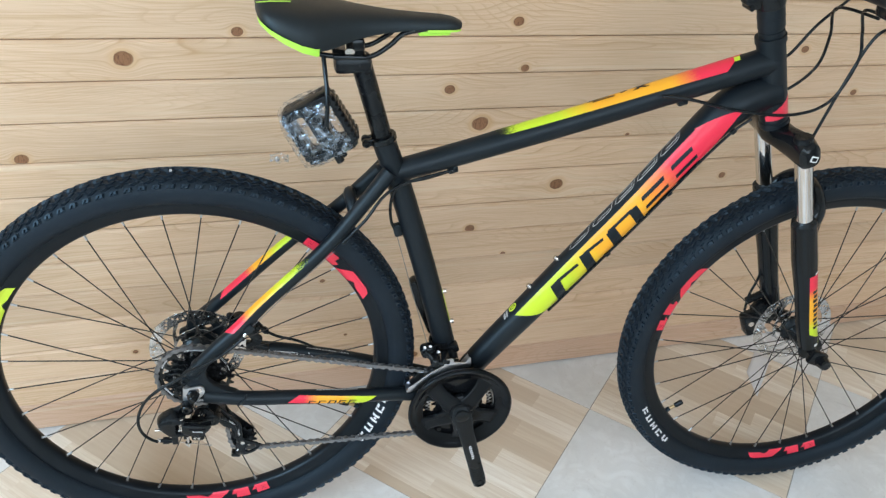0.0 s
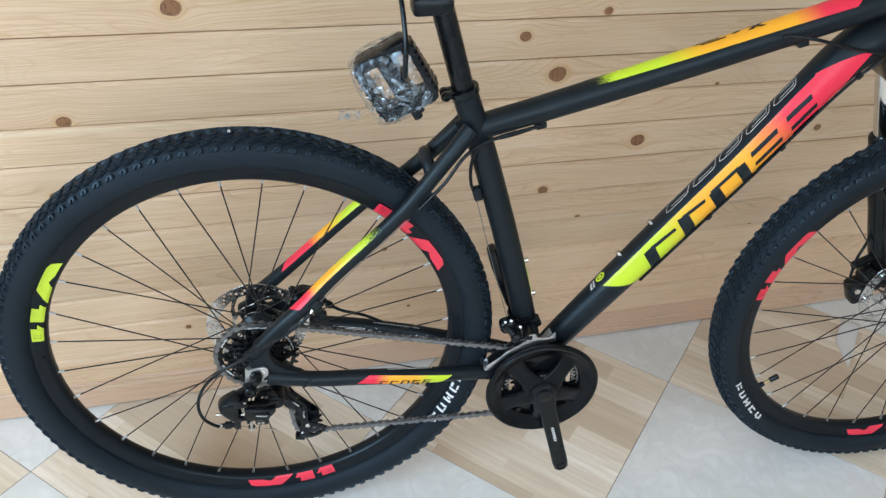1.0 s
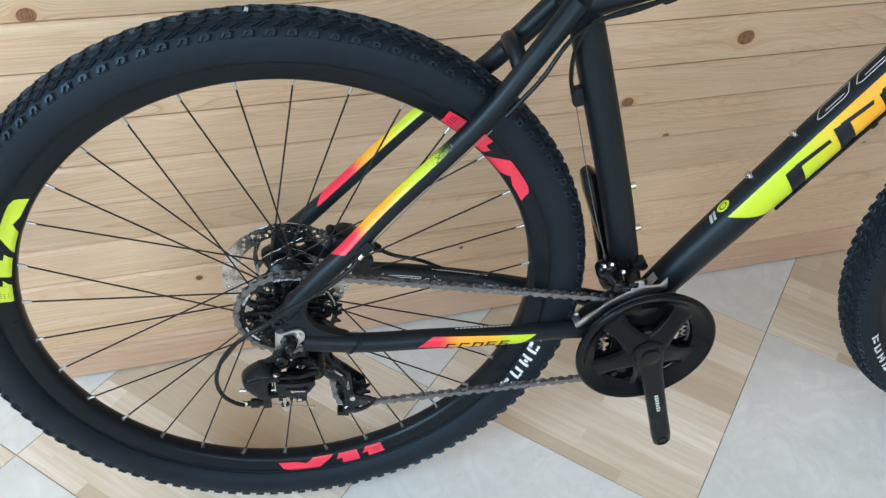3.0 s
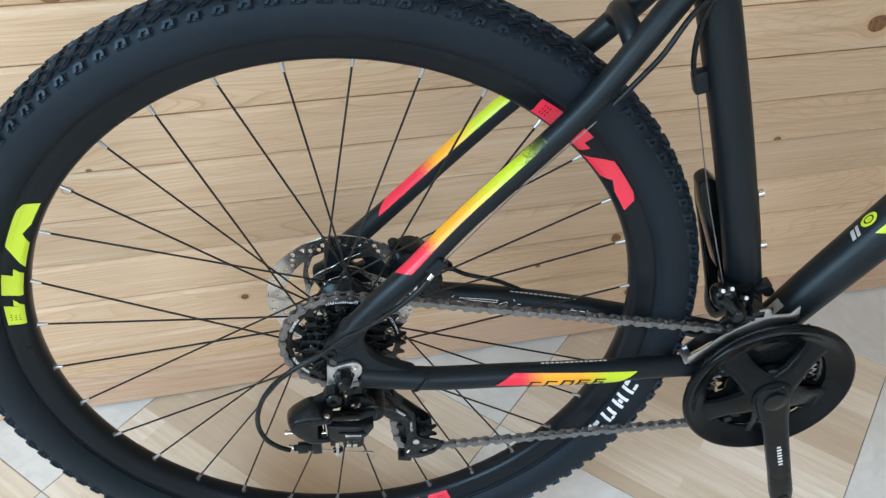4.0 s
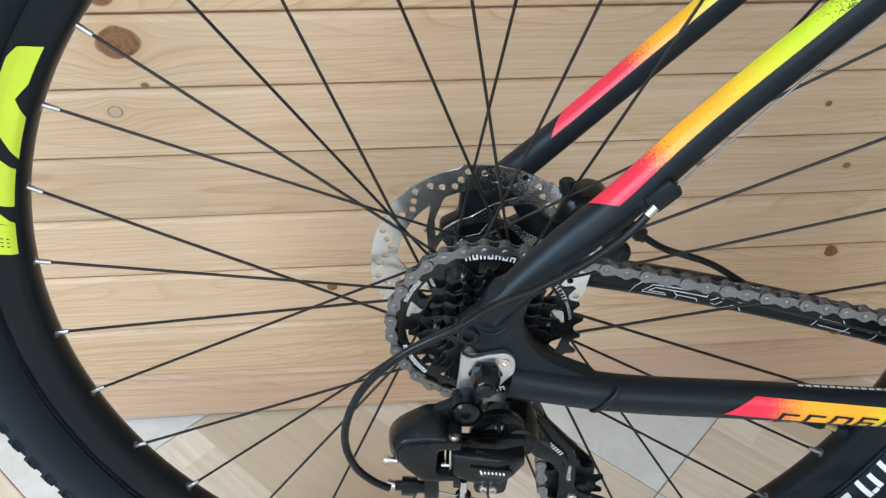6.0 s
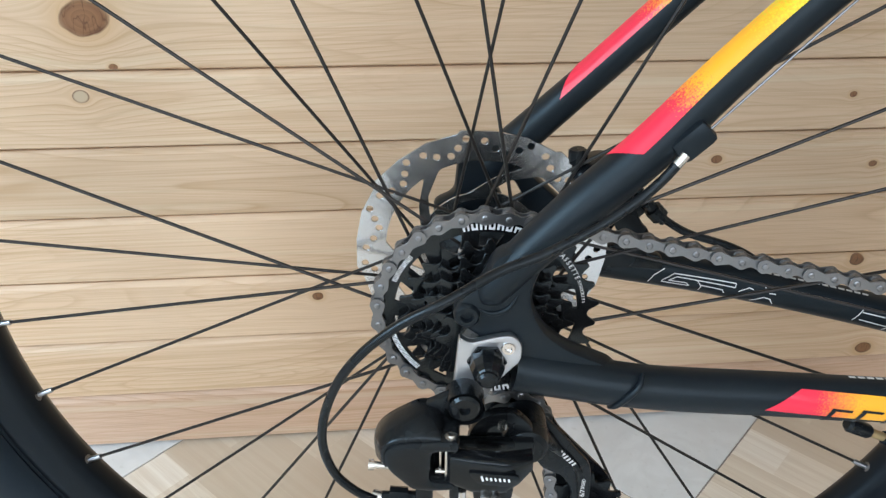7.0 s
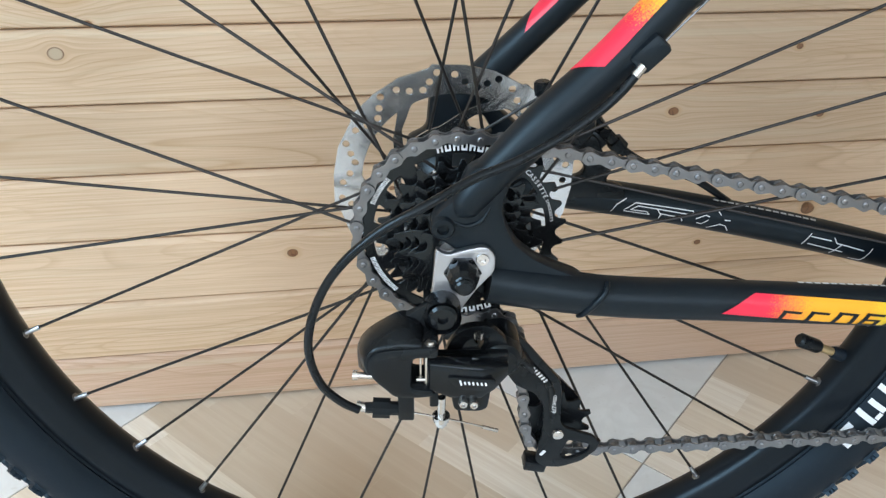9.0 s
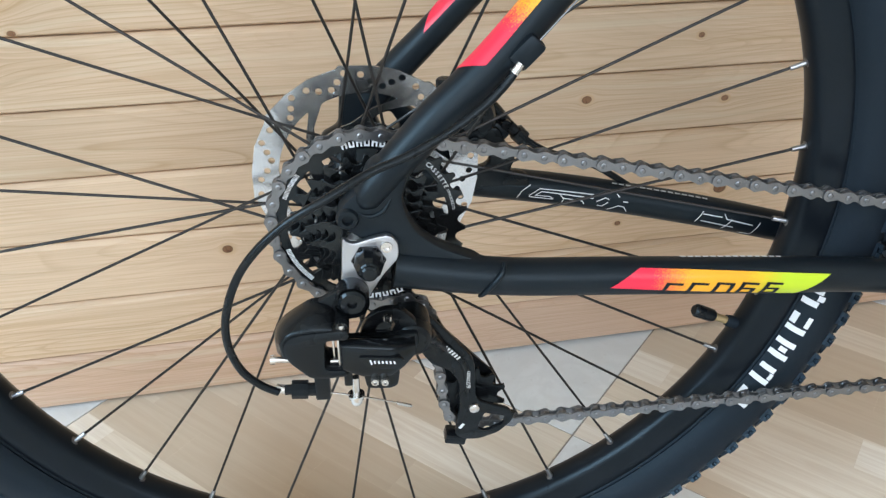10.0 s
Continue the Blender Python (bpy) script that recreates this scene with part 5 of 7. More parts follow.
# cage plates
CAGE = rounded([(0.0310, 0.2720), (0.0290, 0.2920), (0.0389, 0.2985), (0.0475, 0.2890), (0.0690, 0.2615), (0.0708, 0.2546), (0.0722, 0.2253), (0.0766, 0.2204), (0.0966, 0.2127), (0.1000, 0.2073), (0.1000, 0.2012), (0.0900, 0.1905), (0.0753, 0.1850), (0.0639, 0.1858), (0.0572, 0.1910), (0.0585, 0.2020), (0.0606, 0.2150), (0.0600, 0.2396), (0.0530, 0.2513), (0.0403, 0.2574)], 0.0035, 4)
cage = part("cage_plate", plate([CAGE, rounded([(0.0790, 0.2100), (0.0945, 0.2055), (0.0930, 0.1985), (0.0800, 0.1925), (0.0740, 0.1955)], 0.002, 2)], -0.0400, -0.0365, 0.0009), PLASTIC, rd, "black pressed cage plate")
part("cage_rib", tube([(0.0350, -0.0402, 0.2870), (0.0480, -0.0406, 0.2760), (0.0620, -0.0406, 0.2580), (0.0655, -0.0404, 0.2400), (0.0662, -0.0402, 0.2260)], [0.0010, 0.0022, 0.0024, 0.0022, 0.0010], seg=10), PLASTIC, rd, "raised rib along the cage arm")
part("cage_rim", tube([(0.1000, -0.0375, 0.2080), (0.0960, -0.0375, 0.1985), (0.0830, -0.0375, 0.1900), (0.0700, -0.0375, 0.1875)], 0.0021, seg=10), PLASTIC, rd, "rolled lower edge of the cage")
INNER = rounded([(0.0210, 0.2970), (0.0380, 0.2990), (0.0520, 0.2690), (0.0900, 0.2260), (0.0920, 0.2040), (0.0720, 0.1930), (0.0540, 0.2040), (0.0490, 0.2480), (0.0200, 0.2730)], 0.005, 4)
part("cage_plate", plate([INNER], -0.0155, -0.0130), PLASTIC, rd, "black inner cage plate")
for (x, z), nm in ((GUIDE, "guide_pulley"), (TENSION, "tension_pulley")):
    loops = cog_loops(11, 0, 0.0045, 0.0040)
    y = -0.0235 if nm == "guide_pulley" else -0.0265
    bm = plate([[(px + x, pz + z) for px, pz in lp] for lp in loops], y - 0.0013, y + 0.0013)
    lathe([(0.0045, y - 0.0035), (0.0120, y - 0.0030), (0.0120, y + 0.0030), (0.0045, y + 0.0035)], 24, (x, 0, z), bm)
    part(nm, bm, PLASTIC, rd, "black toothed jockey pulley", smooth=False)
part("pulley_bolt", lathe([(0.0, -0.0430), (0.0020, -0.0430), (0.0036, -0.0420), (0.0042, -0.0402), (0.0, -0.0395)], 20, (TENSION[0], 0, TENSION[1])), SILVER, rd, "silver pulley bolt")
part("chain_tab", box((0.0155, 0.013, 0.0080), Matrix.Translation((0.0585, -0.0310, 0.1825)) @ Matrix.Rotation(radians(12), 4, "Y"), 0.0012), PLASTIC, rd, "black chain retaining tab")
for i in range(7):
    m = Matrix.Translation((0.0480 + 0.0018 * i, -0.0440 + 0.0002 * i, 0.2765 - 0.0021 * i)) @ Matrix.Rotation(radians(50), 4, "Y")
    part("print_mark", box((0.0013, 0.0003, 0.0030), m), WHITE, rd, "white printed block", smooth=False)
bm = text_mesh("6/7", 0.0046, Matrix.Translation((0.0664, -0.0430, 0.2398)) @ Matrix.Rotation(radians(-88), 4, "Y"))
merge(bm, text_mesh("SPEED", 0.0032, Matrix.Translation((0.0662, -0.0432, 0.2478)) @ Matrix.Rotation(radians(-88), 4, "Y")))
part("lettering", bm, WHITE, rd, "white print reading 6/7 SPEED", smooth=False)
part("print_mark", box((0.0050, 0.0003, 0.0022), Matrix.Translation((0.0622, -0.0402, 0.1990)) @ Matrix.Rotation(radians(-55), 4, "Y")), WHITE, rd, "white printed block", smooth=False)
# adjusting screws, barrel adjuster, cable clamp
bm = bmesh.new()
rod(bm, (-0.0480, -0.0930, 0.3095), (-0.0575, -0.0930, 0.3102), 0.0019)
rod(bm, (-0.0575, -0.0930, 0.3102), (-0.0605, -0.0930, 0.3104), 0.0030)
part("adjusting_screw", bm, SILVER, rd, "silver adjusting screw")
for x, z in ((0.0010, 0.2978), (0.0070, 0.2972)):
    bm = lathe([(0.0, -0.1040), (0.0009, -0.1040), (0.0011, -0.1056), (0.0021, -0.1054), (0.0026, -0.1045), (0.0026, -0.1005), (0.0017, -0.1000), (0.0017, -0.0930)], 16, (x, 0, z))
    part("limit_screw", bm, SILVER, rd, "silver limit screw")
part("screw_block", plate([rounded([(-0.0060, 0.3040), (0.0165, 0.3040), (0.0150, 0.2915), (0.0100, 0.2895), (-0.0040, 0.2905)], 0.003, 3)], -0.1015, -0.0890, 0.0014), GLOSS, rd, "black screw block")
part("link_rivet", tube([(-0.0172, -0.0960, 0.3318), (-0.0172, -0.0960, 0.3340), (-0.0172, -0.0960, 0.3341), (-0.0172, -0.0960, 0.3352)], [0.0034, 0.0034, 0.0020, 0.0018], soft=False), SILVER, rd, "silver link rivet")
part("link_rivet", tube([(0.0105, -0.0780, 0.3240), (0.0105, -0.0780, 0.3275)], 0.0026, soft=False), SILVER, rd, "silver link rivet")
part("cable_bracket", box((0.0092, 0.009, 0.0230), Matrix.Translation((-0.0308, -0.0945, 0.2930)), 0.0012), PLASTIC, rd, "black cable bracket")
bm = bmesh.new()
sweep(bm, [(-0.0540, -0.0930, 0.2868), (-0.0500, -0.0930, 0.2868), (-0.0498, -0.0930, 0.2868), (-0.0400, -0.0930, 0.2862), (-0.0398, -0.0930, 0.2862), (-0.0330, -0.0930, 0.2858)], [0.0033, 0.0033, 0.0060, 0.0060, 0.0042, 0.0042], seg=10, soft=False)
part("barrel_adjuster", bm, PLASTIC, rd, "ribbed black barrel adjuster", smooth=False)
bm = bmesh.new()
rod(bm, (-0.0590, -0.0920, 0.2876), (-0.0535, -0.0930, 0.2869), 0.0030)
part("cable_ferrule", bm, SILVER, rd, "silver cable ferrule")
bm = bmesh.new()
rod(bm, (-0.0108, -0.0960, 0.2829), (-0.0108, -0.0960, 0.2811), 0.0052, 20)
rod(bm, (-0.0108, -0.0960, 0.2807), (-0.0108, -0.0960, 0.2793), 0.0046, 20)
rod(bm, (-0.0108, -0.0960, 0.2791), (-0.0108, -0.0960, 0.2763), 0.0036, 6)
rod(bm, (-0.0108, -0.0960, 0.2763), (-0.0108, -0.0960, 0.2743), 0.0022, 12)
rod(bm, (-0.0108, -0.0960, 0.2829), (-0.0108, -0.0960, 0.2960), 0.0024, 14)
part("cable_clamp", bm, SILVER, rd, "silver cable clamp bolt", smooth=False)
part("clamp_lug", box((0.0050, 0.010, 0.0150), Matrix.Translation((-0.0150, -0.0930, 0.2980)), 0.001), PLASTIC, rd, "black clamp lug")
bm = bmesh.new()
sweep(bm, [(-0.0300, -0.0955, 0.2855), (-0.0108, -0.0965, 0.2815), (0.0080, -0.0930, 0.2730), (0.0200, -0.0880, 0.2645)], 0.0006, seg=8)
rod(bm, (0.0140, -0.0905, 0.2687), (0.0234, -0.0865, 0.2620), 0.0012)
part("inner_cable", bm, SILVER, rd, "frayed end of inner cable with a crimp")
bm = tube([(-0.0590, -0.0920, 0.2882), (-0.0690, -0.0925, 0.2950), (-0.0790, -0.0930, 0.3075), (-0.0842, -0.0940, 0.3270), (-0.0826, -0.0950, 0.3480), (-0.0745, -0.0960, 0.3710), (-0.0620, -0.0965, 0.3895), (-0.0440, -0.0965, 0.4060), (-0.0230, -0.0955, 0.4185), (0.0020, -0.0845, 0.4285), (0.0225, -0.0785, 0.4345), (0.0465, -0.0715, 0.4450), (0.0655, -0.0665, 0.4570), (0.0760, -0.0640, 0.4665), (0.0835, -0.0620, 0.4755)], 0.00245, seg=12, per=8)
part("gear_cable", bm, PLASTIC, bike, "looped black gear cable housing")
part("cable_stop", box((0.019, 0.011, 0.013), Matrix.Translation((0.0895, -0.0560, 0.4838)) @ Matrix.Rotation(radians(-46), 4, "Y"), 0.003), BLACK, bike, "welded cable stop")
part("cable_ferrule", tube([(0.0818, -0.0625, 0.4738), (0.0858, -0.0612, 0.4785)], 0.0026, soft=False), SILVER, bike, "silver ferrule at the cable stop")
part("bare_cable", tube([(0.0960, -0.0590, 0.4905), (0.158, -0.0520, 0.5555), (0.220, -0.0500, 0.6195)], 0.0006, seg=8), CHAIN, bike, "bare steel gear cable")

# ---- front derailleur ----
fd = part("front_derailleur", lathe([(0.0178, -0.010), (0.0205, -0.009), (0.0205, 0.009), (0.0178, 0.010)], 32, closed=True), GLOSS, bike, "front derailleur with a silver cage")
fd.matrix_basis = Matrix.Translation((0.4135, 0, 0.395)) @ Matrix.Rotation(radians(-17.4), 4, "Y") @ Matrix.Rotation(radians(90), 4, "X")
FDI = fd.matrix_basis.inverted()


def on_fd(name, bm, m, label, smooth=True):
    ob = part(name, bm, m, fd, label, smooth)
    ob.matrix_basis = FDI
    return ob


OUTER_CAGE = rounded([(0.350, 0.338), (0.355, 0.327), (0.372, 0.337), (0.395, 0.357), (0.425, 0.373), (0.458, 0.382), (0.455, 0.402), (0.446, 0.390), (0.428, 0.391), (0.424, 0.400), (0.412, 0.398), (0.408, 0.384), (0.384, 0.368), (0.364, 0.349)], 0.003, 3)
on_fd("cage_plate", plate([OUTER_CAGE], -0.0545, -0.0525, 0.0005), BRUSHED, "silver outer cage plate")
on_fd("cage_plate", plate([rounded([(0.350, 0.333), (0.358, 0.322), (0.400, 0.356), (0.440, 0.370), (0.440, 0.384), (0.400, 0.378), (0.364, 0.348)], 0.004, 3)], -0.0360, -0.0345), BRUSHED, "silver inner cage plate")
on_fd("cage_bridge", box((0.010, 0.020, 0.004), Matrix.Translation((0.3535, -0.0445, 0.3320)) @ Matrix.Rotation(radians(-35), 4, "Y"), 0.001), BRUSHED, "silver cage bridge")
on_fd("cage_bridge", box((0.014, 0.024, 0.010), Matrix.Translation((0.4130, -0.0430, 0.3930)), 0.002), GLOSS, "black cage arm")
bm = bmesh.new()
block(bm, (0.025, 0.022, 0.025), Matrix.Translation((0.3840, -0.0300, 0.4010)) @ Matrix.Rotation(radians(-17), 4, "Y"), 0.0085, 4)
block(bm, (0.015, 0.028, 0.018), Matrix.Translation((0.3950, -0.0420, 0.3900)), 0.006, 4)
sweep(bm, [(0.3760, -0.041, 0.4080), (0.3850, -0.043, 0.4000), (0.3960, -0.050, 0.3900), (0.4100, -0.053, 0.3880)], [0.0040, 0.0052, 0.0050, 0.0036], seg=12)
on_fd("link_body", bm, GLOSS, "gloss black link body")
for x, z, y in ((0.377, 0.412, -0.036), (0.386, 0.414, -0.036), (0.400, 0.406, -0.042)):
    bm = bmesh.new()
    rod(bm, (x, y + 0.004, z - 0.003), (x, y - 0.004, z + 0.003), 0.0022, 12)
    on_fd("limit_screw", bm, BRUSHED, "small silver limit screw")
bm = bmesh.new()
rod(bm, (0.4350, -0.026, 0.3960), (0.4350, -0.012, 0.3960), 0.0060, 14)
block(bm, (0.018, 0.014, 0.010), Matrix.Translation((0.4300, -0.0180, 0.3985)) @ Matrix.Rotation(radians(-17), 4, "Y"), 0.002)
on_fd("clamp", bm, GLOSS, "black band clamp")

# ---- fork and steering ----
AX = Vector((0.9195 - 0.8635, 0, 0.815 - 0.965)).normalized()
TOPH = Vector((0.8635, 0, 0.965))


def on_axis(s, fwd=0.0, y=0.0):
    """A point s metres down the steering axis from the top of the head tube, moved forward and sideways."""
    p = TOPH + AX * s + Vector((-AX.z, 0, AX.x)) * fwd
    p.y += y
    return p


bm = bmesh.new()
secs = []
for y, sag, fw, hh, ww in ((-0.088, 0.006, 0.012, 0.014, 0.011), (-0.083, 0.004, 0.012, 0.020, 0.0175), (-0.065, 0.0, 0.012, 0.023, 0.0200), (-0.046, -0.002, 0.009, 0.022, 0.019), (-0.026, -0.006, 0.003, 0.017, 0.021), (0, -0.008, 0.0, 0.016, 0.024),
                          (0.026, -0.006, 0.003, 0.017, 0.021), (0.046, -0.002, 0.009, 0.022, 0.019), (0.065, 0.0, 0.012, 0.023, 0.0200), (0.083, 0.004, 0.012, 0.020, 0.0175), (0.088, 0.006, 0.012, 0.014, 0.011)):
    c = on_axis(0.183 + sag, fw, y)
    f_ = Vector((-AX.z, 0, AX.x))
    secs.append([bm.verts.new(c + f_ * (ww * math.copysign(abs(math.cos(a)) ** 0.7, math.cos(a))) + AX * (hh * math.copysign(abs(math.sin(a)) ** 0.7, math.sin(a)))) for a in (2 * math.pi * k / 24 for k in range(24))])
for a, b in zip(secs, secs[1:]):
    for k in range(24):
        bm.faces.new((a[k], a[(k + 1) % 24], b[(k + 1) % 24], b[k]))
bm.faces.new(secs[0]), bm.faces.new(secs[-1][::-1])
bmesh.ops.recalc_face_normals(bm, faces=bm.faces)
part("headset_spacer", tube([on_axis(-0.004), on_axis(0.0005), on_axis(0.0010), on_axis(0.0130)], [0.0182, 0.0182, 0.0192, 0.0192], soft=False, seg=32), BLACK, bike, "black headset spacer")
fork = part("suspension_fork", bm, GLOSS, bike, "black suspension fork with chrome stanchions")
part("crown_race", tube([on_axis(0.158), on_axis(0.172)], [0.0235, 0.0215], soft=False, seg=32), GLOSS, fork, "black crown race")
for y in (-0.065, 0.065):
    part("top_cap", tube([on_axis(0.1585, 0.012, y), on_axis(0.1610, 0.012, y), on_axis(0.1680, 0.012, y)], [0.0120, 0.0148, 0.0158], soft=False, seg=28), PLASTIC, fork, "ribbed black fork cap")
    part("stanchion", tube([on_axis(0.19, 0.012, y), on_axis(0.345, 0.012, y)], 0.0140, soft=False, seg=32), CHROME, fork, "polished chrome stanchion")
    part("wiper_seal", tube([on_axis(0.318, 0.012, y), on_axis(0.322, 0.012, y), on_axis(0.330, 0.012, y)], [0.0165, 0.0205, 0.0210], soft=False, seg=28), PLASTIC, fork, "black wiper seal")
LEG_R = Pipe([on_axis(0.328, 0.012, -0.065), on_axis(0.40, 0.012, -0.065), on_axis(0.47, 0.013, -0.066), on_axis(0.55, 0.013, -0.067), on_axis(0.605, 0.016, -0.067)], [0.0205, 0.0215, 0.0190, 0.0180, 0.0170])
LEG_L = Pipe([on_axis(0.328, 0.012, 0.065), on_axis(0.40, 0.012, 0.065), on_axis(0.47, 0.013, 0.066), on_axis(0.55, 0.013, 0.067), on_axis(0.605, 0.016, 0.067)], [0.0205, 0.0215, 0.0190, 0.0180, 0.0170])
leg = part("lower_leg", LEG_R.mesh(32), GLOSS, fork, "satin black lower leg with a colour fade decal")
leg_l = part("lower_leg", LEG_L.mesh(32), GLOSS, fork, "satin black lower leg")
bm = bmesh.new()
sweep(bm, [on_axis(0.338, 0.020, -0.062), on_axis(0.316, 0.042, -0.055), on_axis(0.296, 0.053, -0.032), on_axis(0.290, 0.056, 0), on_axis(0.296, 0.053, 0.032), on_axis(0.316, 0.042, 0.055), on_axis(0.338, 0.020, 0.062)], [0.013, 0.010, 0.0085, 0.0085, 0.0085, 0.010, 0.013], seg=14, flat=1.4)
part("brace_arch", bm, GLOSS, fork, "black brace arch behind the crown")
for y in (-0.066, 0.066):
    bm = bmesh.new()
    e = on_axis(0.605, 0.016, y)
    block(bm, (0.036, 0.013, 0.030), Matrix.Translation((1.124, y, 0.366)) @ Matrix.Rotation(radians(20), 4, "Y"), 0.005)
    part("dropout", bm, GLOSS, fork, "black fork dropout")
part("axle_nut", lathe([(0.0, -0.0880), (0.0085, -0.0880), (0.0105, -0.0860), (0.0125, -0.0760), (0.0125, -0.0720), (0, -0.0720)], 10, (1.131, 0, 0.363)), GLOSS, fork, "ribbed black axle nut", smooth=False)
decal("fork_decal", LEG_R, [((0.355, -8), (0.80, -14), (0.88, 58), (0.355, 58))], FADE_REV, fork, (0.355, 0.88), label="coral to lime fade decal")
decal_blocks("print_mark", LEG_R, [((0.475 + 0.033 * i, 8 + 4 * (i % 2)), (0.475 + 0.033 * i + 0.021, 8 + 4 * (i % 2)), (0.475 + 0.033 * i + 0.021, 38), (0.475 + 0.033 * i, 38)) for i in range(9)], PLASTIC, fork, 0.0009, "black block on the decal")
bm = box((0.012, 0.0008, 0.010), Matrix.Translation(on_axis(0.190, 0.016, -0.0885)) @ Matrix.Rotation(radians(8), 4, "Y") @ Matrix.Rotation(radians(0), 4, "X"), 0.0003)
part("crown_badge", bm, WHITE, fork, "small white square badge")
part("crown_badge_mark", box((0.008, 0.0008, 0.006), Matrix.Translation(on_axis(0.190, 0.016, -0.0890)) @ Matrix.Rotation(radians(8), 4, "Y")), GLOSS, fork, "dark mark on the badge")
# front brake caliper on the far leg
bm = bmesh.new()
block(bm, (0.050, 0.030, 0.032), Matrix.Translation((1.072, 0.055, 0.388)) @ Matrix.Rotation(radians(35), 4, "Y"), 0.008)
block(bm, (0.036, 0.028, 0.050), Matrix.Translation((1.050, 0.052, 0.364)) @ Matrix.Rotation(radians(-25), 4, "Y"), 0.008)
block(bm, (0.070, 0.012, 0.014), Matrix.Translation((1.062, 0.064, 0.424)) @ Matrix.Rotation(radians(-30), 4, "Y"), 0.004)
cal_f = part("front_caliper", bm, PLASTIC, fork, "black mechanical disc brake caliper")
for x, z in ((1.040, 0.372), (1.066, 0.352), (1.080, 0.402)):
    bm = bmesh.new()
    rod(bm, (x, 0.042, z), (x, 0.034, z), 0.0055, 14)
    part("caliper_bolt", bm, SILVER, fork, "silver caliper bolt")
part("brake_cable", tube([(1.026, 0.050, 0.395), (1.028, 0.055, 0.430), (1.040, 0.062, 0.475), (1.030, 0.072, 0.54)], 0.0025, seg=10), PLASTIC, fork, "black brake cable")
bm = bmesh.new()
rod(bm, on_axis(-0.004), on_axis(-0.036), 0.0200, 36)
rod(bm, on_axis(-0.0205), on_axis(-0.0215), 0.0204, 36)
spacer = part("headset_spacer", bm, BLACK, fork, "black headset spacers")
bm = bmesh.new()
sweep(bm, [on_axis(-0.036), on_axis(-0.044), on_axis(-0.070), on_axis(-0.078)], [0.0205, 0.0220, 0.0220, 0.0200], seg=28, soft=False)
sweep(bm, [on_axis(-0.057, 0.0), on_axis(-0.058, 0.035), on_axis(-0.060, 0.075)], [0.0185, 0.0165, 0.0180], seg=24)
block(bm, (0.030, 0.022, 0.030), Matrix.Translation(on_axis(-0.057, -0.024)) @ Matrix.Rotation(radians(20), 4, "Y"), 0.006)
stem = part("stem", bm, GLOSS, fork, "black handlebar stem")
for s in (-0.046, -0.066):
    bm = bmesh.new()
    rod(bm, on_axis(s, -0.034, -0.012), on_axis(s, -0.034, 0.012), 0.0040, 12)
    part("stem_bolt", bm, GLOSS, fork, "black stem bolt")
HB = on_axis(-0.060, 0.080)
bm = tube([HB + Vector((-0.030, -0.322, 0.014)), HB + Vector((-0.016, -0.18, 0.012)), HB + Vector((0, -0.05, 0)), HB + Vector((0, 0.05, 0)), HB + Vector((-0.016, 0.18, 0.012)), HB + Vector((-0.030, 0.322, 0.014))], 0.0125, seg=18)
bar = part("handlebar", bm, BLACK, fork, "black riser handlebar")
for s in (-1, 1):
    part("grip", tube([HB + Vector((-0.020, s * 0.205, 0.0125)), HB + Vector((-0.030, s * 0.325, 0.014))], 0.0165, soft=False, seg=20), RUBBER, fork, "black rubber grip")
    bm = bmesh.new()
    block(bm, (0.045, 0.050, 0.026), Matrix.Translation(HB + Vector((0.012, s * 0.165, -0.006))), 0.008)
    sweep(bm, [HB + Vector((0.030, s * 0.15, -0.012)), HB + Vector((0.060, s * 0.19, -0.026)), HB + Vector((0.058, s * 0.26, -0.034))], [0.007, 0.006, 0.005], seg=10)
    part("brake_lever", bm, PLASTIC, fork, "black brake lever and shifter")
# cables in front of the head tube
CABLES = ([(0.905, 0.028, 0.905), (0.929, 0.03, 0.918), (0.960, 0.03, 0.965), (1.005, 0.04, 1.001), (1.050, 0.09, 1.000), (1.000, 0.150, 1.010)],
          [(0.860, 0.032, 0.840), (0.915, 0.034, 0.846), (0.952, 0.03, 0.864), (0.984, 0.03, 0.901), (0.980, 0.02, 0.952), (0.945, -0.02, 1.005), (0.955, -0.100, 1.015)],
          [(0.700, -0.030, 0.868), (0.738, -0.040, 0.868), (0.815, -0.046, 0.854), (0.904, -0.050, 0.849), (0.964, -0.05, 0.871), (0.988, -0.05, 0.935), (0.978, -0.05, 0.978), (0.945, -0.08, 1.020), (0.955, -0.130, 1.020)],
          [(0.957, -0.05, 0.806), (0.976, -0.05, 0.890), (0.996, -0.05, 0.961), (1.008, -0.060, 0.988), (0.995, -0.120, 1.010)])
for pts in CABLES:
    part("cable_housing", tube(pts, 0.0024, seg=12, per=10), PLASTIC, bike, "thin black cable housing")

# ---- seat ----
post = part("seat_post", tube([(0.2905 + 0.0314 * 0.7, 0, 0.785 - 0.07), (0.2555, 0, 0.896)], 0.0146, soft=False, seg=28), PLASTIC, bike, "black seat post")
part("post_head", box((0.052, 0.034, 0.024), Matrix.Translation((0.243, 0, 0.898)) @ Matrix.Rotation(radians(-4), 4, "Y"), 0.007), PLASTIC, post, "black clamp head")
bm = bmesh.new()
block(bm, (0.046, 0.060, 0.006), Matrix.Translation((0.237, 0, 0.9145)), 0.002)
block(bm, (0.022, 0.040, 0.022), Matrix.Translation((0.246, 0, 0.926)), 0.004)
part("rail_clamp", bm, GLOSS, post, "black rail clamp")
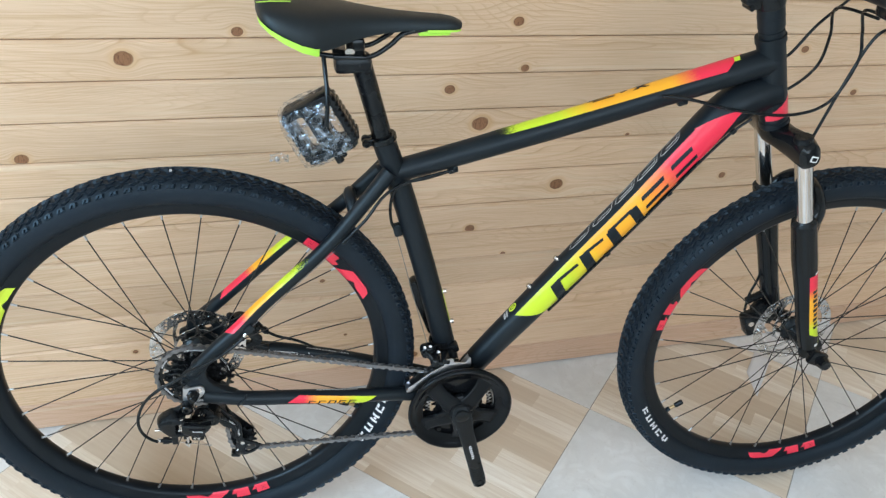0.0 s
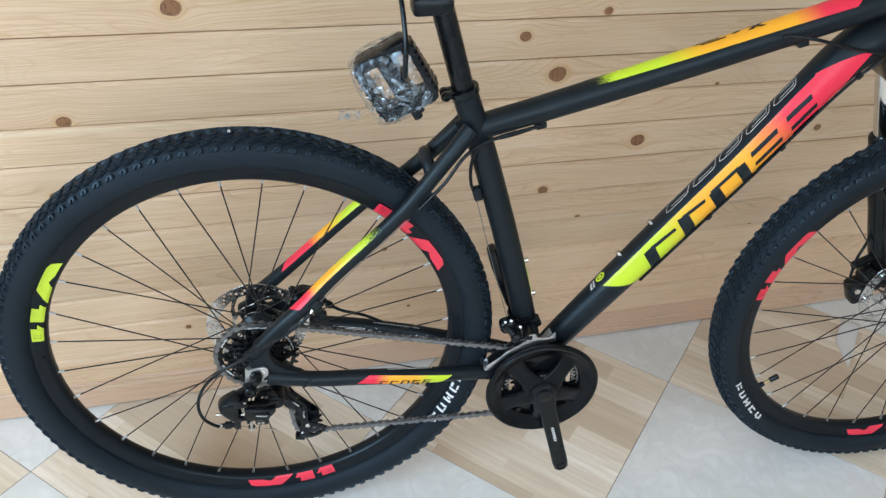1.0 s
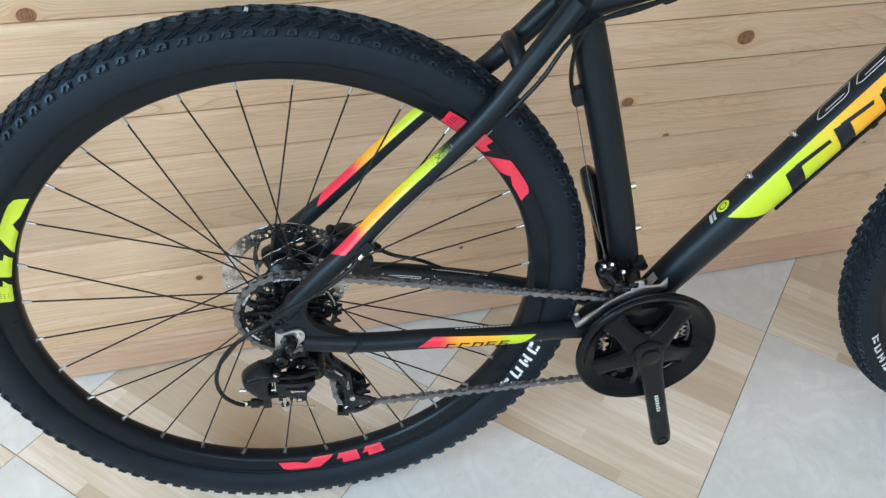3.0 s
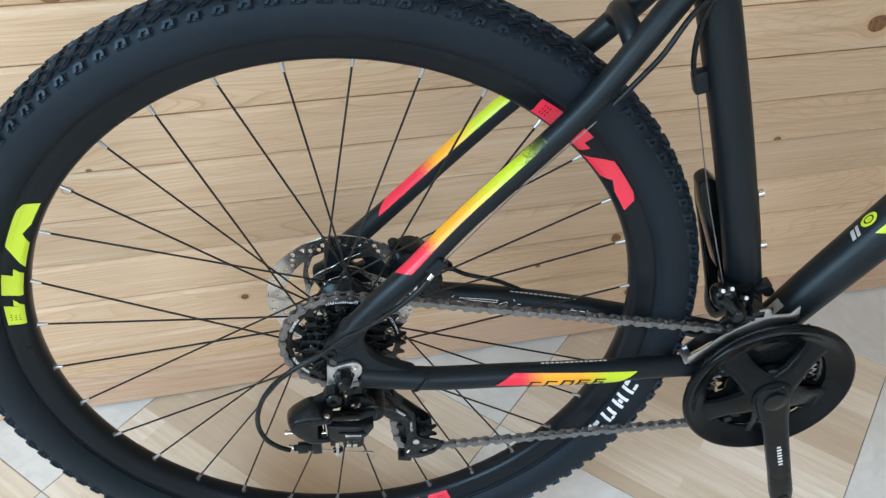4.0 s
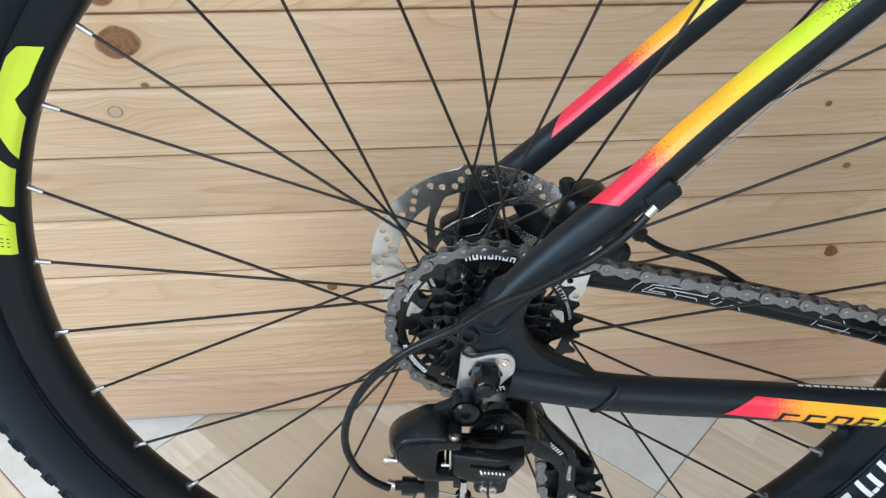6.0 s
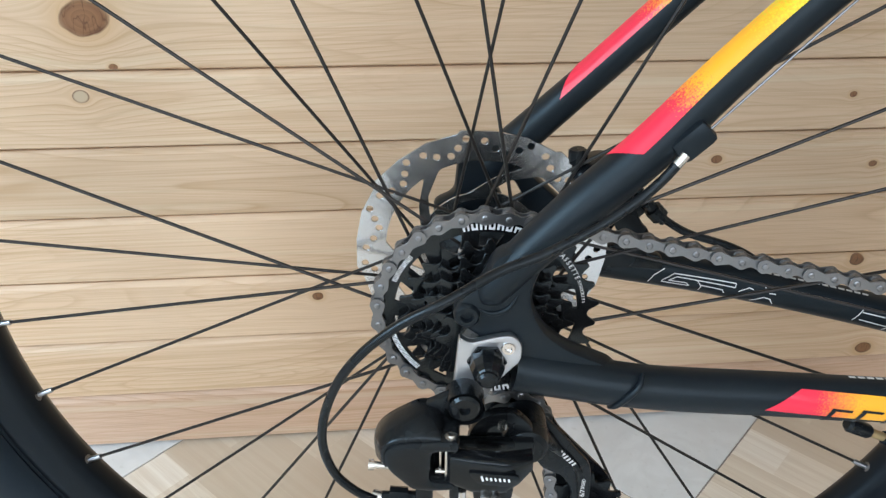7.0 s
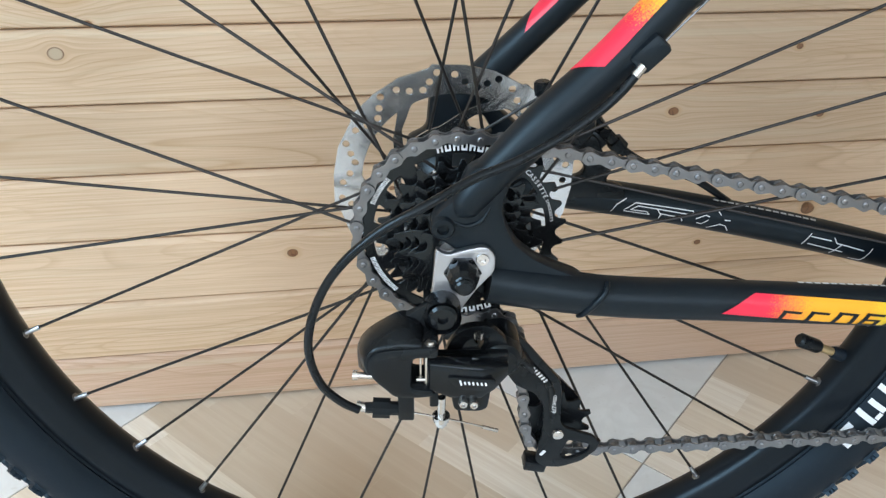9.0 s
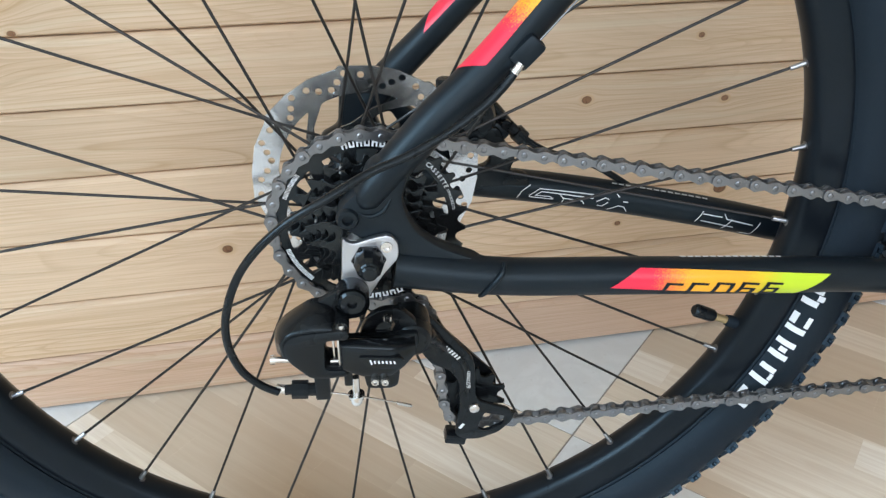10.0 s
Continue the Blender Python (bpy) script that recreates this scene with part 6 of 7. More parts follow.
part("clamp_bolt", tube([(0.236, -0.030, 0.923), (0.236, -0.010, 0.933)], 0.0065, soft=False), SILVER, post, "silver clamp bolt")
SA = Vector((0.446 - 0.2905, 0, 0.290 - 0.785)).normalized()
ring_top = Vector((0.2905, 0, 0.785))
col = tube([ring_top + SA * k for k in (-0.0045, -0.0040, -0.0025, 0.0045, 0.0060, 0.0065)], [0.0150, 0.0195, 0.0207, 0.0207, 0.0195, 0.0150], seg=36, soft=False)
collar = part("seat_collar", col, GLOSS, bike, "black seat post collar")
for y in (-0.0065, 0.0065):
    bm = lathe([(0.0, y - 0.0042), (0.0052, y - 0.0042), (0.0066, y - 0.0028), (0.0066, y + 0.0028), (0.0052, y + 0.0042), (0.0, y + 0.0042)], 20, (0.2665, 0, 0.7785))
    block(bm, (0.0120, 0.0080, 0.0100), Matrix.Translation((0.2720, y, 0.7800)) @ Matrix.Rotation(radians(-17), 4, "Y"), 0.0015)
    part("collar_lug", bm, GLOSS, collar, "rounded collar lug")
part("collar_bolt", lathe([(0.0, -0.0110), (0.0024, -0.0110), (0.0027, -0.0140), (0.0044, -0.0140), (0.0048, -0.0130), (0.0048, -0.0090)], 20, (0.2665, 0, 0.7785)), GLOSS, collar, "black collar bolt")
ST = [(0.1130, 0.030, 0.984, 0.974), (0.1200, 0.056, 0.989, 0.966), (0.1320, 0.068, 0.991, 0.957), (0.1500, 0.074, 0.990, 0.947), (0.1720, 0.0735, 0.987, 0.936), (0.1900, 0.0690, 0.984, 0.930), (0.2080, 0.0600, 0.981, 0.931), (0.2300, 0.0480, 0.978, 0.937), (0.2550, 0.0365, 0.975, 0.943),
      (0.2900, 0.0270, 0.971, 0.948), (0.3300, 0.0225, 0.969, 0.950), (0.3650, 0.0205, 0.968, 0.951), (0.3830, 0.0170, 0.965, 0.951), (0.3920, 0.0090, 0.959, 0.952)]


def saddle_ring(x, hw, zt, ze, lift=0.0, n=26):
    pts = []
    for k in range(n + 1):
        a = math.pi * k / n
        c, s = -math.cos(a), math.sin(a)
        y = (hw + lift) * math.copysign(abs(c) ** 0.72, c)
        z = ze + (zt - ze + lift) * (max(0.0, s) ** 0.62)
        pts.append(Vector((x, y, z)))
    return pts


bm = bmesh.new()
rows_ = []
for x, hw, zt, ze in ST:
    top = saddle_ring(x, hw, zt, ze)
    under = [Vector((x, y * hw, ze + 0.010)) for y in (0.86, 0.4, 0, -0.4, -0.86)]
    rows_.append([bm.verts.new(p) for p in top + under])
for a, b in zip(rows_, rows_[1:]):
    for k in range(len(a)):
        bm.faces.new((a[k], b[k], b[(k + 1) % len(a)], a[(k + 1) % len(a)]))
bm.faces.new(rows_[0]), bm.faces.new(rows_[-1][::-1])
bmesh.ops.recalc_face_normals(bm, faces=bm.faces)
saddle = part("saddle", bm, VINYL, bike, "black saddle with lime edging")
sub = saddle.modifiers.new("round", "SUBSURF")
sub.levels = sub.render_levels = 1


def saddle_strip(i0, i1, k0, k1, label, rise=0):
    """A coloured strip that follows the saddle's edge between two stations."""
    b = bmesh.new()
    g = []
    for i in np.linspace(i0, i1, 28):
        lo, w = min(int(i), len(ST) - 2), i - min(int(i), len(ST) - 2)
        st = [p * (1 - w) + q * w for p, q in zip(ST[lo], ST[lo + 1])]
        ring = saddle_ring(*st, lift=0.0008, n=52)
        up = rise * (i - i0) / (i1 - i0)
        at_ = lambda q: ring[int(q)].lerp(ring[min(int(q) + 1, 52)], q - int(q))
        g.append([b.verts.new(at_(k + up)) for k in range(k0, k1 + 1)])
    for p, q in zip(g, g[1:]):
        for k in range(len(p) - 1):
            b.faces.new((p[k], q[k], q[k + 1], p[k + 1]))
    return part("edging", b, SADDLE_LIME, saddle, label)


saddle_strip(0.6, 5.2, 0, 1, "lime edging along the wing")
saddle_strip(0.6, 5.2, 51, 52, "lime edging along the wing")
saddle_strip(10.3, 12.6, 0, 1, "lime edging under the nose")
saddle_strip(0.3, 3.4, 15, 16, "thin lime line on top", 5.5)
part("nose_insert", box((0.046, 0.030, 0.010), Matrix.Translation((0.352, 0, 0.9475)) @ Matrix.Rotation(radians(-3), 4, "Y"), 0.004), SADDLE_LIME, saddle, "lime insert under the nose")
for y in (-0.022, 0.022):
    part("rail", tube([(0.165, y * 1.3, 0.945), (0.190, y, 0.920), (0.214, y, 0.9145), (0.262, y, 0.9145), (0.290, y * 0.9, 0.930), (0.310, y * 0.7, 0.946), (0.345, y * 0.5, 0.952)], 0.0036, seg=12), GLOSS, saddle, "black steel rail")

# ---- frame fittings ----
for s in (0.331, 0.402):
    c = DOWN.at(s, 104, 0.0)
    n_ = (DOWN.at(s, 104, 0.01) - c).normalized()
    bm = bmesh.new()
    rod(bm, c - n_ * 0.002, c + n_ * 0.0035, 0.0052, 16)
    rod(bm, c + n_ * 0.0035, c + n_ * 0.0062, 0.0040, 14)
    part("bottle_bolt", bm, SILVER, bike, "silver bottle cage bolt")
for z in (0.502, 0.438):
    x = 0.4065 if z > 0.47 else 0.4255
    bm = bmesh.new()
    rod(bm, (x - 0.002, 0, z), (x + 0.0055, 0, z + 0.0016), 0.0042, 14)
    part("bottle_bolt", bm, SILVER, bike, "silver bottle cage bolt")
for x, z in ((0.400, 0.7345), (0.748, 0.8495)):
    part("cable_guide", box((0.016, 0.020, 0.011), Matrix.Translation((x, 0.0, z)) @ Matrix.Rotation(radians(-18), 4, "Y"), 0.003), BLACK, bike, "welded cable guide under the top tube")
part("cable_guide", box((0.013, 0.012, 0.022), Matrix.Translation((0.3215, -0.004, 0.628)) @ Matrix.Rotation(radians(-17), 4, "Y"), 0.003), BLACK, bike, "welded cable guide on the seat tube")
part("cable_housing", tube([(0.400, -0.006, 0.734), (0.360, -0.018, 0.727), (0.3279, -0.0220, 0.7214), (0.3114, -0.0220, 0.7095), (0.3062, -0.0160, 0.6814), (0.3098, -0.0100, 0.6478), (0.3187, -0.0060, 0.6280)], 0.0024, seg=10), PLASTIC, bike, "black cable housing curving to the seat tube")
part("cable_housing", tube([(0.4005, -0.012, 0.737), (0.3406, -0.021, 0.7256), (0.3101, -0.029, 0.7166), (0.2884, -0.038, 0.7025), (0.2678, -0.0450, 0.6739), (0.2497, -0.0480, 0.6534), (0.2323, -0.0500, 0.6340)], 0.0024, seg=10), PLASTIC, bike, "black cable housing under the seat stay")
part("bare_cable", tube([(0.320, -0.004, 0.622), (0.353, -0.008, 0.510), (0.383, -0.026, 0.412)], 0.0006, seg=8), CHAIN, bike, "bare steel cable to the front derailleur")
part("tyre_guard", plate([rounded([(0.352, 0.508), (0.362, 0.516), (0.376, 0.504), (0.408, 0.400), (0.394, 0.398), (0.360, 0.480)], 0.005, 3)], 0.014, 0.034, 0.003), GLOSS, bike, "black cover behind the seat tube")
bm = tube([DOWN.at(0.32 + 0.08 * i, -52, 0.003) for i in range(8)], 0.0022, seg=8)
part("cable_housing", bm, PLASTIC, bike, "cable clipped under the down tube")
for s in (0.47, 0.62, 0.80):
    c = DOWN.at(s, -52, 0.003)
    part("cable_clip", box((0.010, 0.008, 0.007), Matrix.Translation(c) @ Matrix.Rotation(radians(-54), 4, "Y"), 0.002), PLASTIC, bike, "small black cable clip")
# rear brake caliper between the stays
bm = lathe([(0.0, 0.0300), (0.0120, 0.0300), (0.0165, 0.0325), (0.0185, 0.0380), (0.0190, 0.0540), (0.0172, 0.0640), (0.0110, 0.0665), (0.0, 0.0665)], 32, (0.0715, 0, 0.4105))
cal = part("rear_caliper", bm, PLASTIC, bike, "black mechanical disc brake caliper")
part("caliper_block", box((0.030, 0.034, 0.022), Matrix.Translation((0.0660, 0.0480, 0.3990)) @ Matrix.Rotation(radians(12), 4, "Y"), 0.004), PLASTIC, cal, "black caliper block")
part("caliper_arm", plate([rounded([(0.0700, 0.3640), (0.0859, 0.3667), (0.0900, 0.3720), (0.0840, 0.3800), (0.0800, 0.3960), (0.0950, 0.3960), (0.1020, 0.3812), (0.1075, 0.3765), (0.1080, 0.3697), (0.1042, 0.3625), (0.1185, 0.3585), (0.1200, 0.3480), (0.0700, 0.3449)], 0.004, 3)], 0.0520, 0.0600, 0.002), PLASTIC, cal, "black arched caliper arm")
part("caliper_cover", lathe([(0.0, 0.0285), (0.0070, 0.0285), (0.0085, 0.0300), (0.0085, 0.0330)], 24, (0.0715, 0, 0.4105)), GLOSS, cal, "round black caliper cover")
for k, r_ in enumerate((0.0110, 0.0135)):
    part("caliper_ridge", tube([(0.0715 + r_ * math.cos(radians(a)), 0.0292 + 0.002 * k, 0.4105 + r_ * math.sin(radians(a))) for a in range(20, 160, 12)], 0.0009, seg=8), PLASTIC, cal, "raised ridge on the caliper")
bm = bmesh.new()
sweep(bm, [(0.0562, 0.048, 0.4190), (0.0560, 0.048, 0.4262), (0.0559, 0.048, 0.4264), (0.0553, 0.048, 0.4338), (0.0552, 0.048, 0.4350)], [0.0040, 0.0042, 0.0058, 0.0058, 0.0044], seg=11, soft=False)
part("adjuster_knob", bm, PLASTIC, cal, "ribbed black adjuster knob", smooth=False)
bm = bmesh.new()
sweep(bm, [(0.0800, 0.0640, 0.4180), (0.0930, 0.0660, 0.4060), (0.1040, 0.0660, 0.3930), (0.1085, 0.0650, 0.3860)], [0.0080, 0.0064, 0.0056, 0.0050], seg=12, flat=0.7)
block(bm, (0.014, 0.012, 0.010), Matrix.Translation((0.0960, 0.0620, 0.3900)) @ Matrix.Rotation(radians(42), 4, "Y"), 0.002)
part("caliper_lever", bm, PLASTIC, cal, "black cable lever")
for x, z in ((0.0600, 0.4030), (0.0745, 0.3950)):
    bm = bmesh.new()
    rod(bm, (x, 0.0320, z), (x, 0.0285, z), 0.0042, 14)
    rod(bm, (x, 0.0285, z), (x, 0.0275, z), 0.0026, 6)
    part("caliper_bolt", bm, GLOSS, cal, "dark caliper bolt")
bm = bmesh.new()
rod(bm, (0.1010, 0.0600, 0.3960), (0.1010, 0.0560, 0.3960), 0.0036, 12)
part("cable_clamp_bolt", bm, GLOSS, cal, "black cable clamp bolt")
part("barrel_adjuster", tube([(0.1040, 0.0620, 0.3940), (0.1090, 0.0620, 0.3890), (0.1092, 0.0620, 0.3888), (0.1150, 0.0620, 0.3830), (0.1152, 0.0620, 0.3828), (0.1180, 0.0620, 0.3800)], [0.0040, 0.0040, 0.0060, 0.0060, 0.0036, 0.0036], seg=10, soft=False), PLASTIC, cal, "ribbed black barrel adjuster", smooth=False)
part("brake_cable", tube([(0.114, 0.062, 0.384), (0.134, 0.061, 0.372), (0.170, 0.060, 0.360), (0.215, 0.066, 0.330), (0.260, 0.068, 0.312), (0.330, 0.056, 0.292)], 0.0026, seg=10), PLASTIC, bike, "black rear brake cable")

# ---- decals ----
decal("top_tube_decal", TOP, [((0.415, 50), (0.838, 34), (0.900, 118), (0.415, 124))], FADE, top_tube, (0.415, 0.90), label="lime to coral fade decal")
decal("fleck_band", TOP, [((0.415, 50), (0.345, 54), (0.345, 118), (0.415, 124))], FLECK, top_tube, (0.415, 0.345), 0.0004, "flecked end of the decal")
decal("badge", TOP, [((0.862, 66), (0.878, 66), (0.884, 92), (0.868, 92))], LIME_M, top_tube, (0, 1), 0.0010, "small lime badge")
decal_blocks("top_tube_mark", TOP, [((0.548, 98), (0.590, 98), (0.592, 106), (0.550, 106)), ((0.556, 84), (0.600, 84), (0.602, 92), (0.558, 92)), ((0.615, 90), (0.628, 98), (0.624, 106), (0.611, 98)),
                              ((0.636, 80), (0.646, 80), (0.672, 110), (0.662, 110)), ((0.660, 80), (0.670, 80), (0.648, 110), (0.638, 110))], PLASTIC, top_tube, 0.0010, "black strokes on the decal")
decal("down_tube_decal", DOWN, [((0.275, 54), (0.322, -50), (0.362, -50), (0.362, 54)), ((0.362, -50), (0.700, -50), (0.738, 58), (0.362, 54)), ((0.700, -50), (0.716, -44), (0.863, 6), (0.738, 62))], FADE_DT, down_tube, (0.275, 0.86), label="bold lime to coral fade decal")
BL = [((0.348, -50), (0.368, -50), (0.384, 34), (0.362, 34)), ((0.372, 24), (0.425, 16), (0.425, 26), (0.378, 35)),
      ((0.422, -50), (0.444, -50), (0.456, 30), (0.436, 38)), ((0.446, 26), (0.487, 18), (0.490, 27), (0.446, 37)),
      ((0.489, -50), (0.510, -50), (0.518, 24), (0.498, 27)), ((0.500, 22), (0.556, 20), (0.560, 30), (0.504, 32)), ((0.545, -48), (0.563, -48), (0.572, 26), (0.553, 28))]
for s in (0.578, 0.648):
    BL += [((s + 0.005, 19), (s + 0.056, 17), (s + 0.060, 30), (s + 0.009, 32)), ((s, -15), (s + 0.052, -15), (s + 0.055, -2), (s + 0.003, -2)), ((s - 0.006, -50), (s + 0.048, -50), (s + 0.050, -36), (s - 0.004, -36))]
decal_blocks("down_tube_mark", DOWN, BL, BLACK, down_tube, 0.0010, "black blocks cut into the fade decal")


def strokes(lines, across_deg, per_deg):
    """Thin printed lines along tube coordinates, as one short quad a stroke."""
    quads = []
    for line in lines:
        for (s0, d0), (s1, d1) in zip(line, line[1:]):
            side = Vector((d1 - d0, -(s1 - s0) / per_deg)).normalized() * across_deg
            ds, dd = side.x * per_deg, side.y
            quads.append(((s0 - ds, d0 - dd), (s1 - ds, d1 - dd), (s1 + ds, d1 + dd), (s0 + ds, d0 + dd)))
    return quads


OUTLINES = []
for i, s in enumerate((0.432, 0.490, 0.546, 0.602, 0.658)):
    e = s + 0.046
    slab = [(s + 0.006, 79), (e - 0.006, 79), (e, 83), (e + 0.009, 108), (e + 0.005, 112), (s + 0.016, 112), (s + 0.009, 108), (s, 84), (s + 0.006, 79)]
    OUTLINES.append(slab)
    OUTLINES.append([(s + 0.013, 88), (e - 0.004, 88), (e + 0.001, 103), (s + 0.019, 103)][: 4 if i > 1 else 2])
OL = strokes(OUTLINES, 1.0, 0.00042)
decal_blocks("outline_mark", DOWN, OL, WHITE, down_tube, 0.0006, "thin silver outlines of the maker's mark")
hexa = [(math.cos(2 * math.pi * k / 12), math.sin(2 * math.pi * k / 12)) for k in range(13)]
decal("round_badge", DOWN, [((0.280 + 0.0105 * a[0] * q0, 90 + 16 * a[1] * q0), (0.280 + 0.0105 * b[0] * q0, 90 + 16 * b[1] * q0), (0.280 + 0.0105 * b[0] * q1, 90 + 16 * b[1] * q1), (0.280 + 0.0105 * a[0] * q1, 90 + 16 * a[1] * q1))
                            for a, b in zip(hexa, hexa[1:]) for q0, q1 in ((0.05, 0.45), (0.62, 1.0))], LIME_M, down_tube, (0, 1), 0.0006, "small round lime badge")
decal("badge_print", DOWN, [((0.259, 72), (0.263, 72), (0.267, 100), (0.263, 100)), ((0.252, 72), (0.257, 72), (0.261, 98), (0.256, 98))], GREY_PRINT, down_tube, (0, 1), 0.0006, "tiny unreadable print")
decal("down_tube_sticker", DOWN, [((0.105, 60), (0.135, 60), (0.135, 90), (0.105, 90))], GREY_PRINT, down_tube, (0, 1), 0.0006, "small silver sticker")
decal("head_flash", HEAD, [((0.86, -62), (0.91, -58), (0.87, 78), (0.62, 78))], CORAL_M, head_tube, (0, 1), 0.0006, "coral flash on the head tube")
decal("seat_tube_flash", SEAT, [((0.245, 66), (0.335, 66), (0.335, 116), (0.245, 116))], LIME_M, seat_tube, (0, 1), 0.0006, "lime flash on the front of the seat tube")
decal("stay_decal", STAY_R, [((0.508, 26), (0.325, 32), (0.315, 98), (0.545, 96))], FADE_STAY, stay_r, (0.54, 0.31), label="coral to lime fade decal")
decal("fleck_band", STAY_R, [((0.325, 32), (0.278, 34), (0.268, 94), (0.315, 98))], FLECK, stay_r, (0.325, 0.266), 0.0004, "flecked end of the decal")
decal("stay_decal", STAY_L, [((0.780, 30), (0.435, 30), (0.415, 100), (0.740, 100))], FADE_FAR, stay_l, (0.78, 0.38), label="coral to lime fade decal")
decal("fleck_band", STAY_L, [((0.435, 30), (0.365, 32), (0.355, 96), (0.415, 100))], FLECK, stay_l, (0.435, 0.355), 0.0004, "flecked end of the decal")
decal("chain_stay_decal", CS_R, [((0.369, -6), (0.650, -42), (0.697, 32), (0.413, 54))], FADE_REV, cs_r, (0.369, 0.697), label="coral to lime fade decal")
CB = []
for i in range(5):
    s = 0.446 + 0.0365 * i
    CB += [((s + 0.006, 4), (s + 0.030, 1), (s + 0.031, 7.5), (s + 0.008, 10.5)), ((s - 0.003, -34), (s + 0.003, -34), (s + 0.012, 10), (s + 0.006, 11))]
    if i != 1:
        CB.append(((s, -31), (s + 0.024, -33), (s + 0.025, -27), (s + 0.001, -25)))
    if i == 2:
        CB.append(((s + 0.021, -34), (s + 0.027, -34), (s + 0.032, 7), (s + 0.026, 8)))
    if i > 2:
        CB += [((s + 0.004, -13), (s + 0.026, -15), (s + 0.027, -9), (s + 0.005, -7)), ((s + 0.018, -32), (s + 0.024, -32), (s + 0.027, -10), (s + 0.021, -9))]
decal_blocks("chain_stay_mark", CS_R, CB, BLACK, cs_r, 0.0009, "black blocks on the decal")
decal_blocks("chain_stay_print", CS_R, [((0.478 + 0.011 * i, 95), (0.478 + 0.011 * i + 0.008, 95), (0.478 + 0.011 * i + 0.008, 105), (0.478 + 0.011 * i, 105)) for i in range(14)], WHITE, cs_r, 0.0006, "small pale block")
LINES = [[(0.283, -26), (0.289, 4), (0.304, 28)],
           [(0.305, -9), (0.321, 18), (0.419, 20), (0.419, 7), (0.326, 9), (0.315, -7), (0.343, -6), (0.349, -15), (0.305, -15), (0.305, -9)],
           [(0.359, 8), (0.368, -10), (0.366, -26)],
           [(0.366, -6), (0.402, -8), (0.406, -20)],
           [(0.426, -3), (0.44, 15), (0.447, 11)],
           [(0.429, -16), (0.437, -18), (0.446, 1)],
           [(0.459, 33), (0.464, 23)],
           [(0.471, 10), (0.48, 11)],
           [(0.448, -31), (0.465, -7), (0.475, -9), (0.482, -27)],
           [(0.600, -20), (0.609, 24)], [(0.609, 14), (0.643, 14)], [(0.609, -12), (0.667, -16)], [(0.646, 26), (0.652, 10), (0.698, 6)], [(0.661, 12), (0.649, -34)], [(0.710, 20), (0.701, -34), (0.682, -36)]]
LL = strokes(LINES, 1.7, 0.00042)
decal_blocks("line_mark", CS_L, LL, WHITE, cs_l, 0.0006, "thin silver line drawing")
decal_blocks("chain_stay_print", CS_L, [((0.45 + 0.012 * i, 70), (0.45 + 0.012 * i + 0.009, 70), (0.45 + 0.012 * i + 0.009, 77), (0.45 + 0.012 * i, 77)) for i in range(14)], GREY_PRINT, cs_l, 0.0006, "small pale block")
decal_blocks("fork_tag", LEG_R, [((0.335, 22), (0.353, 22), (0.353, 46), (0.335, 46)), ((0.925, 10), (0.955, 10), (0.955, 34), (0.925, 34))], WHITE, fork, 0.0007, "tiny white tag")
decal("fork_band", LEG_R, [((0.93, 60), (1.0, 60), (1.0, 110), (0.93, 110))], LIME_M, fork, (0, 1), 0.0006, "lime edge of the fork sticker")

# ---- pedals hung from the saddle ----
bundle = tagged(new("pedal_bundle"), "pair of black pedals in clear film hanging under the saddle", "pedals")
bundle.matrix_world = BIKE @ pose(0.193, -0.026, 0.812)


def pedal_bm():
    """Cage pedal: two toothed side bars, end plates and a centre barrel."""
    bm = bmesh.new()
    top = []
    for i in range(8):
        top += [(-0.038 + 0.010 * i, 0.0415), (-0.0365 + 0.010 * i, 0.0450), (-0.0315 + 0.010 * i, 0.0450), (-0.030 + 0.010 * i, 0.0415)]
    outer = [(-0.050, 0.034), (-0.044, 0.0415), *top, (0.046, 0.0415), (0.050, 0.034)]
    outer = outer + [(x, -z) for x, z in outer[::-1]]
    win = [rounded([(-0.034, 0.0115), (0.034, 0.0115), (0.034, 0.0335), (-0.034, 0.0335)], 0.004, 2), rounded([(-0.034, -0.0335), (0.034, -0.0335), (0.034, -0.0115), (-0.034, -0.0115)], 0.004, 2)]
    merge(bm, plate([outer, *win], -0.013, 0.013, 0.002))
    sweep(bm, [(-0.044, 0, 0), (0.046, 0, 0)], 0.0095, seg=16, soft=False)
    return bm


def pedal(m):
    p = part("pedal", pedal_bm(), PLASTIC, bundle, "black plastic cage pedal")
    p.matrix_basis = m @ Matrix.Scale(0.90, 4)
    b = bmesh.new()
    sweep(b, [(0.046, 0, 0), (0.052, 0, 0), (0.053, 0, 0), (0.068, 0, 0)], [0.0095, 0.0095, 0.0068, 0.0068], seg=16, soft=False)
    part("pedal_axle", b, GLOSS, p, "threaded pedal axle")
    return p


pedal(pose(0.004, -0.014, 0.006, 10, 60, 6))
pedal(pose(0.008, 0.016, -0.002, 8, 57, 4))
rng = random.Random(5)
bm = bmesh.new()
bmesh.ops.create_icosphere(bm, subdivisions=5, radius=1.0)
for v in bm.verts:
    d = v.co.normalized()
    q = Vector((math.copysign(abs(d.x) ** 0.42, d.x) * 0.0420, math.copysign(abs(d.y) ** 0.5, d.y) * 0.034, math.copysign(abs(d.z) ** 0.42, d.z) * 0.0470))
    q = Matrix.Rotation(radians(-28), 3, "Y") @ q
    c = 0.0026 * noise.noise(q * 60) + 0.0026 * abs(noise.noise(q * 190))
    v.co = q + d * c
part("wrapping_film", bm, CLEAR, bundle, "crumpled clear plastic film")
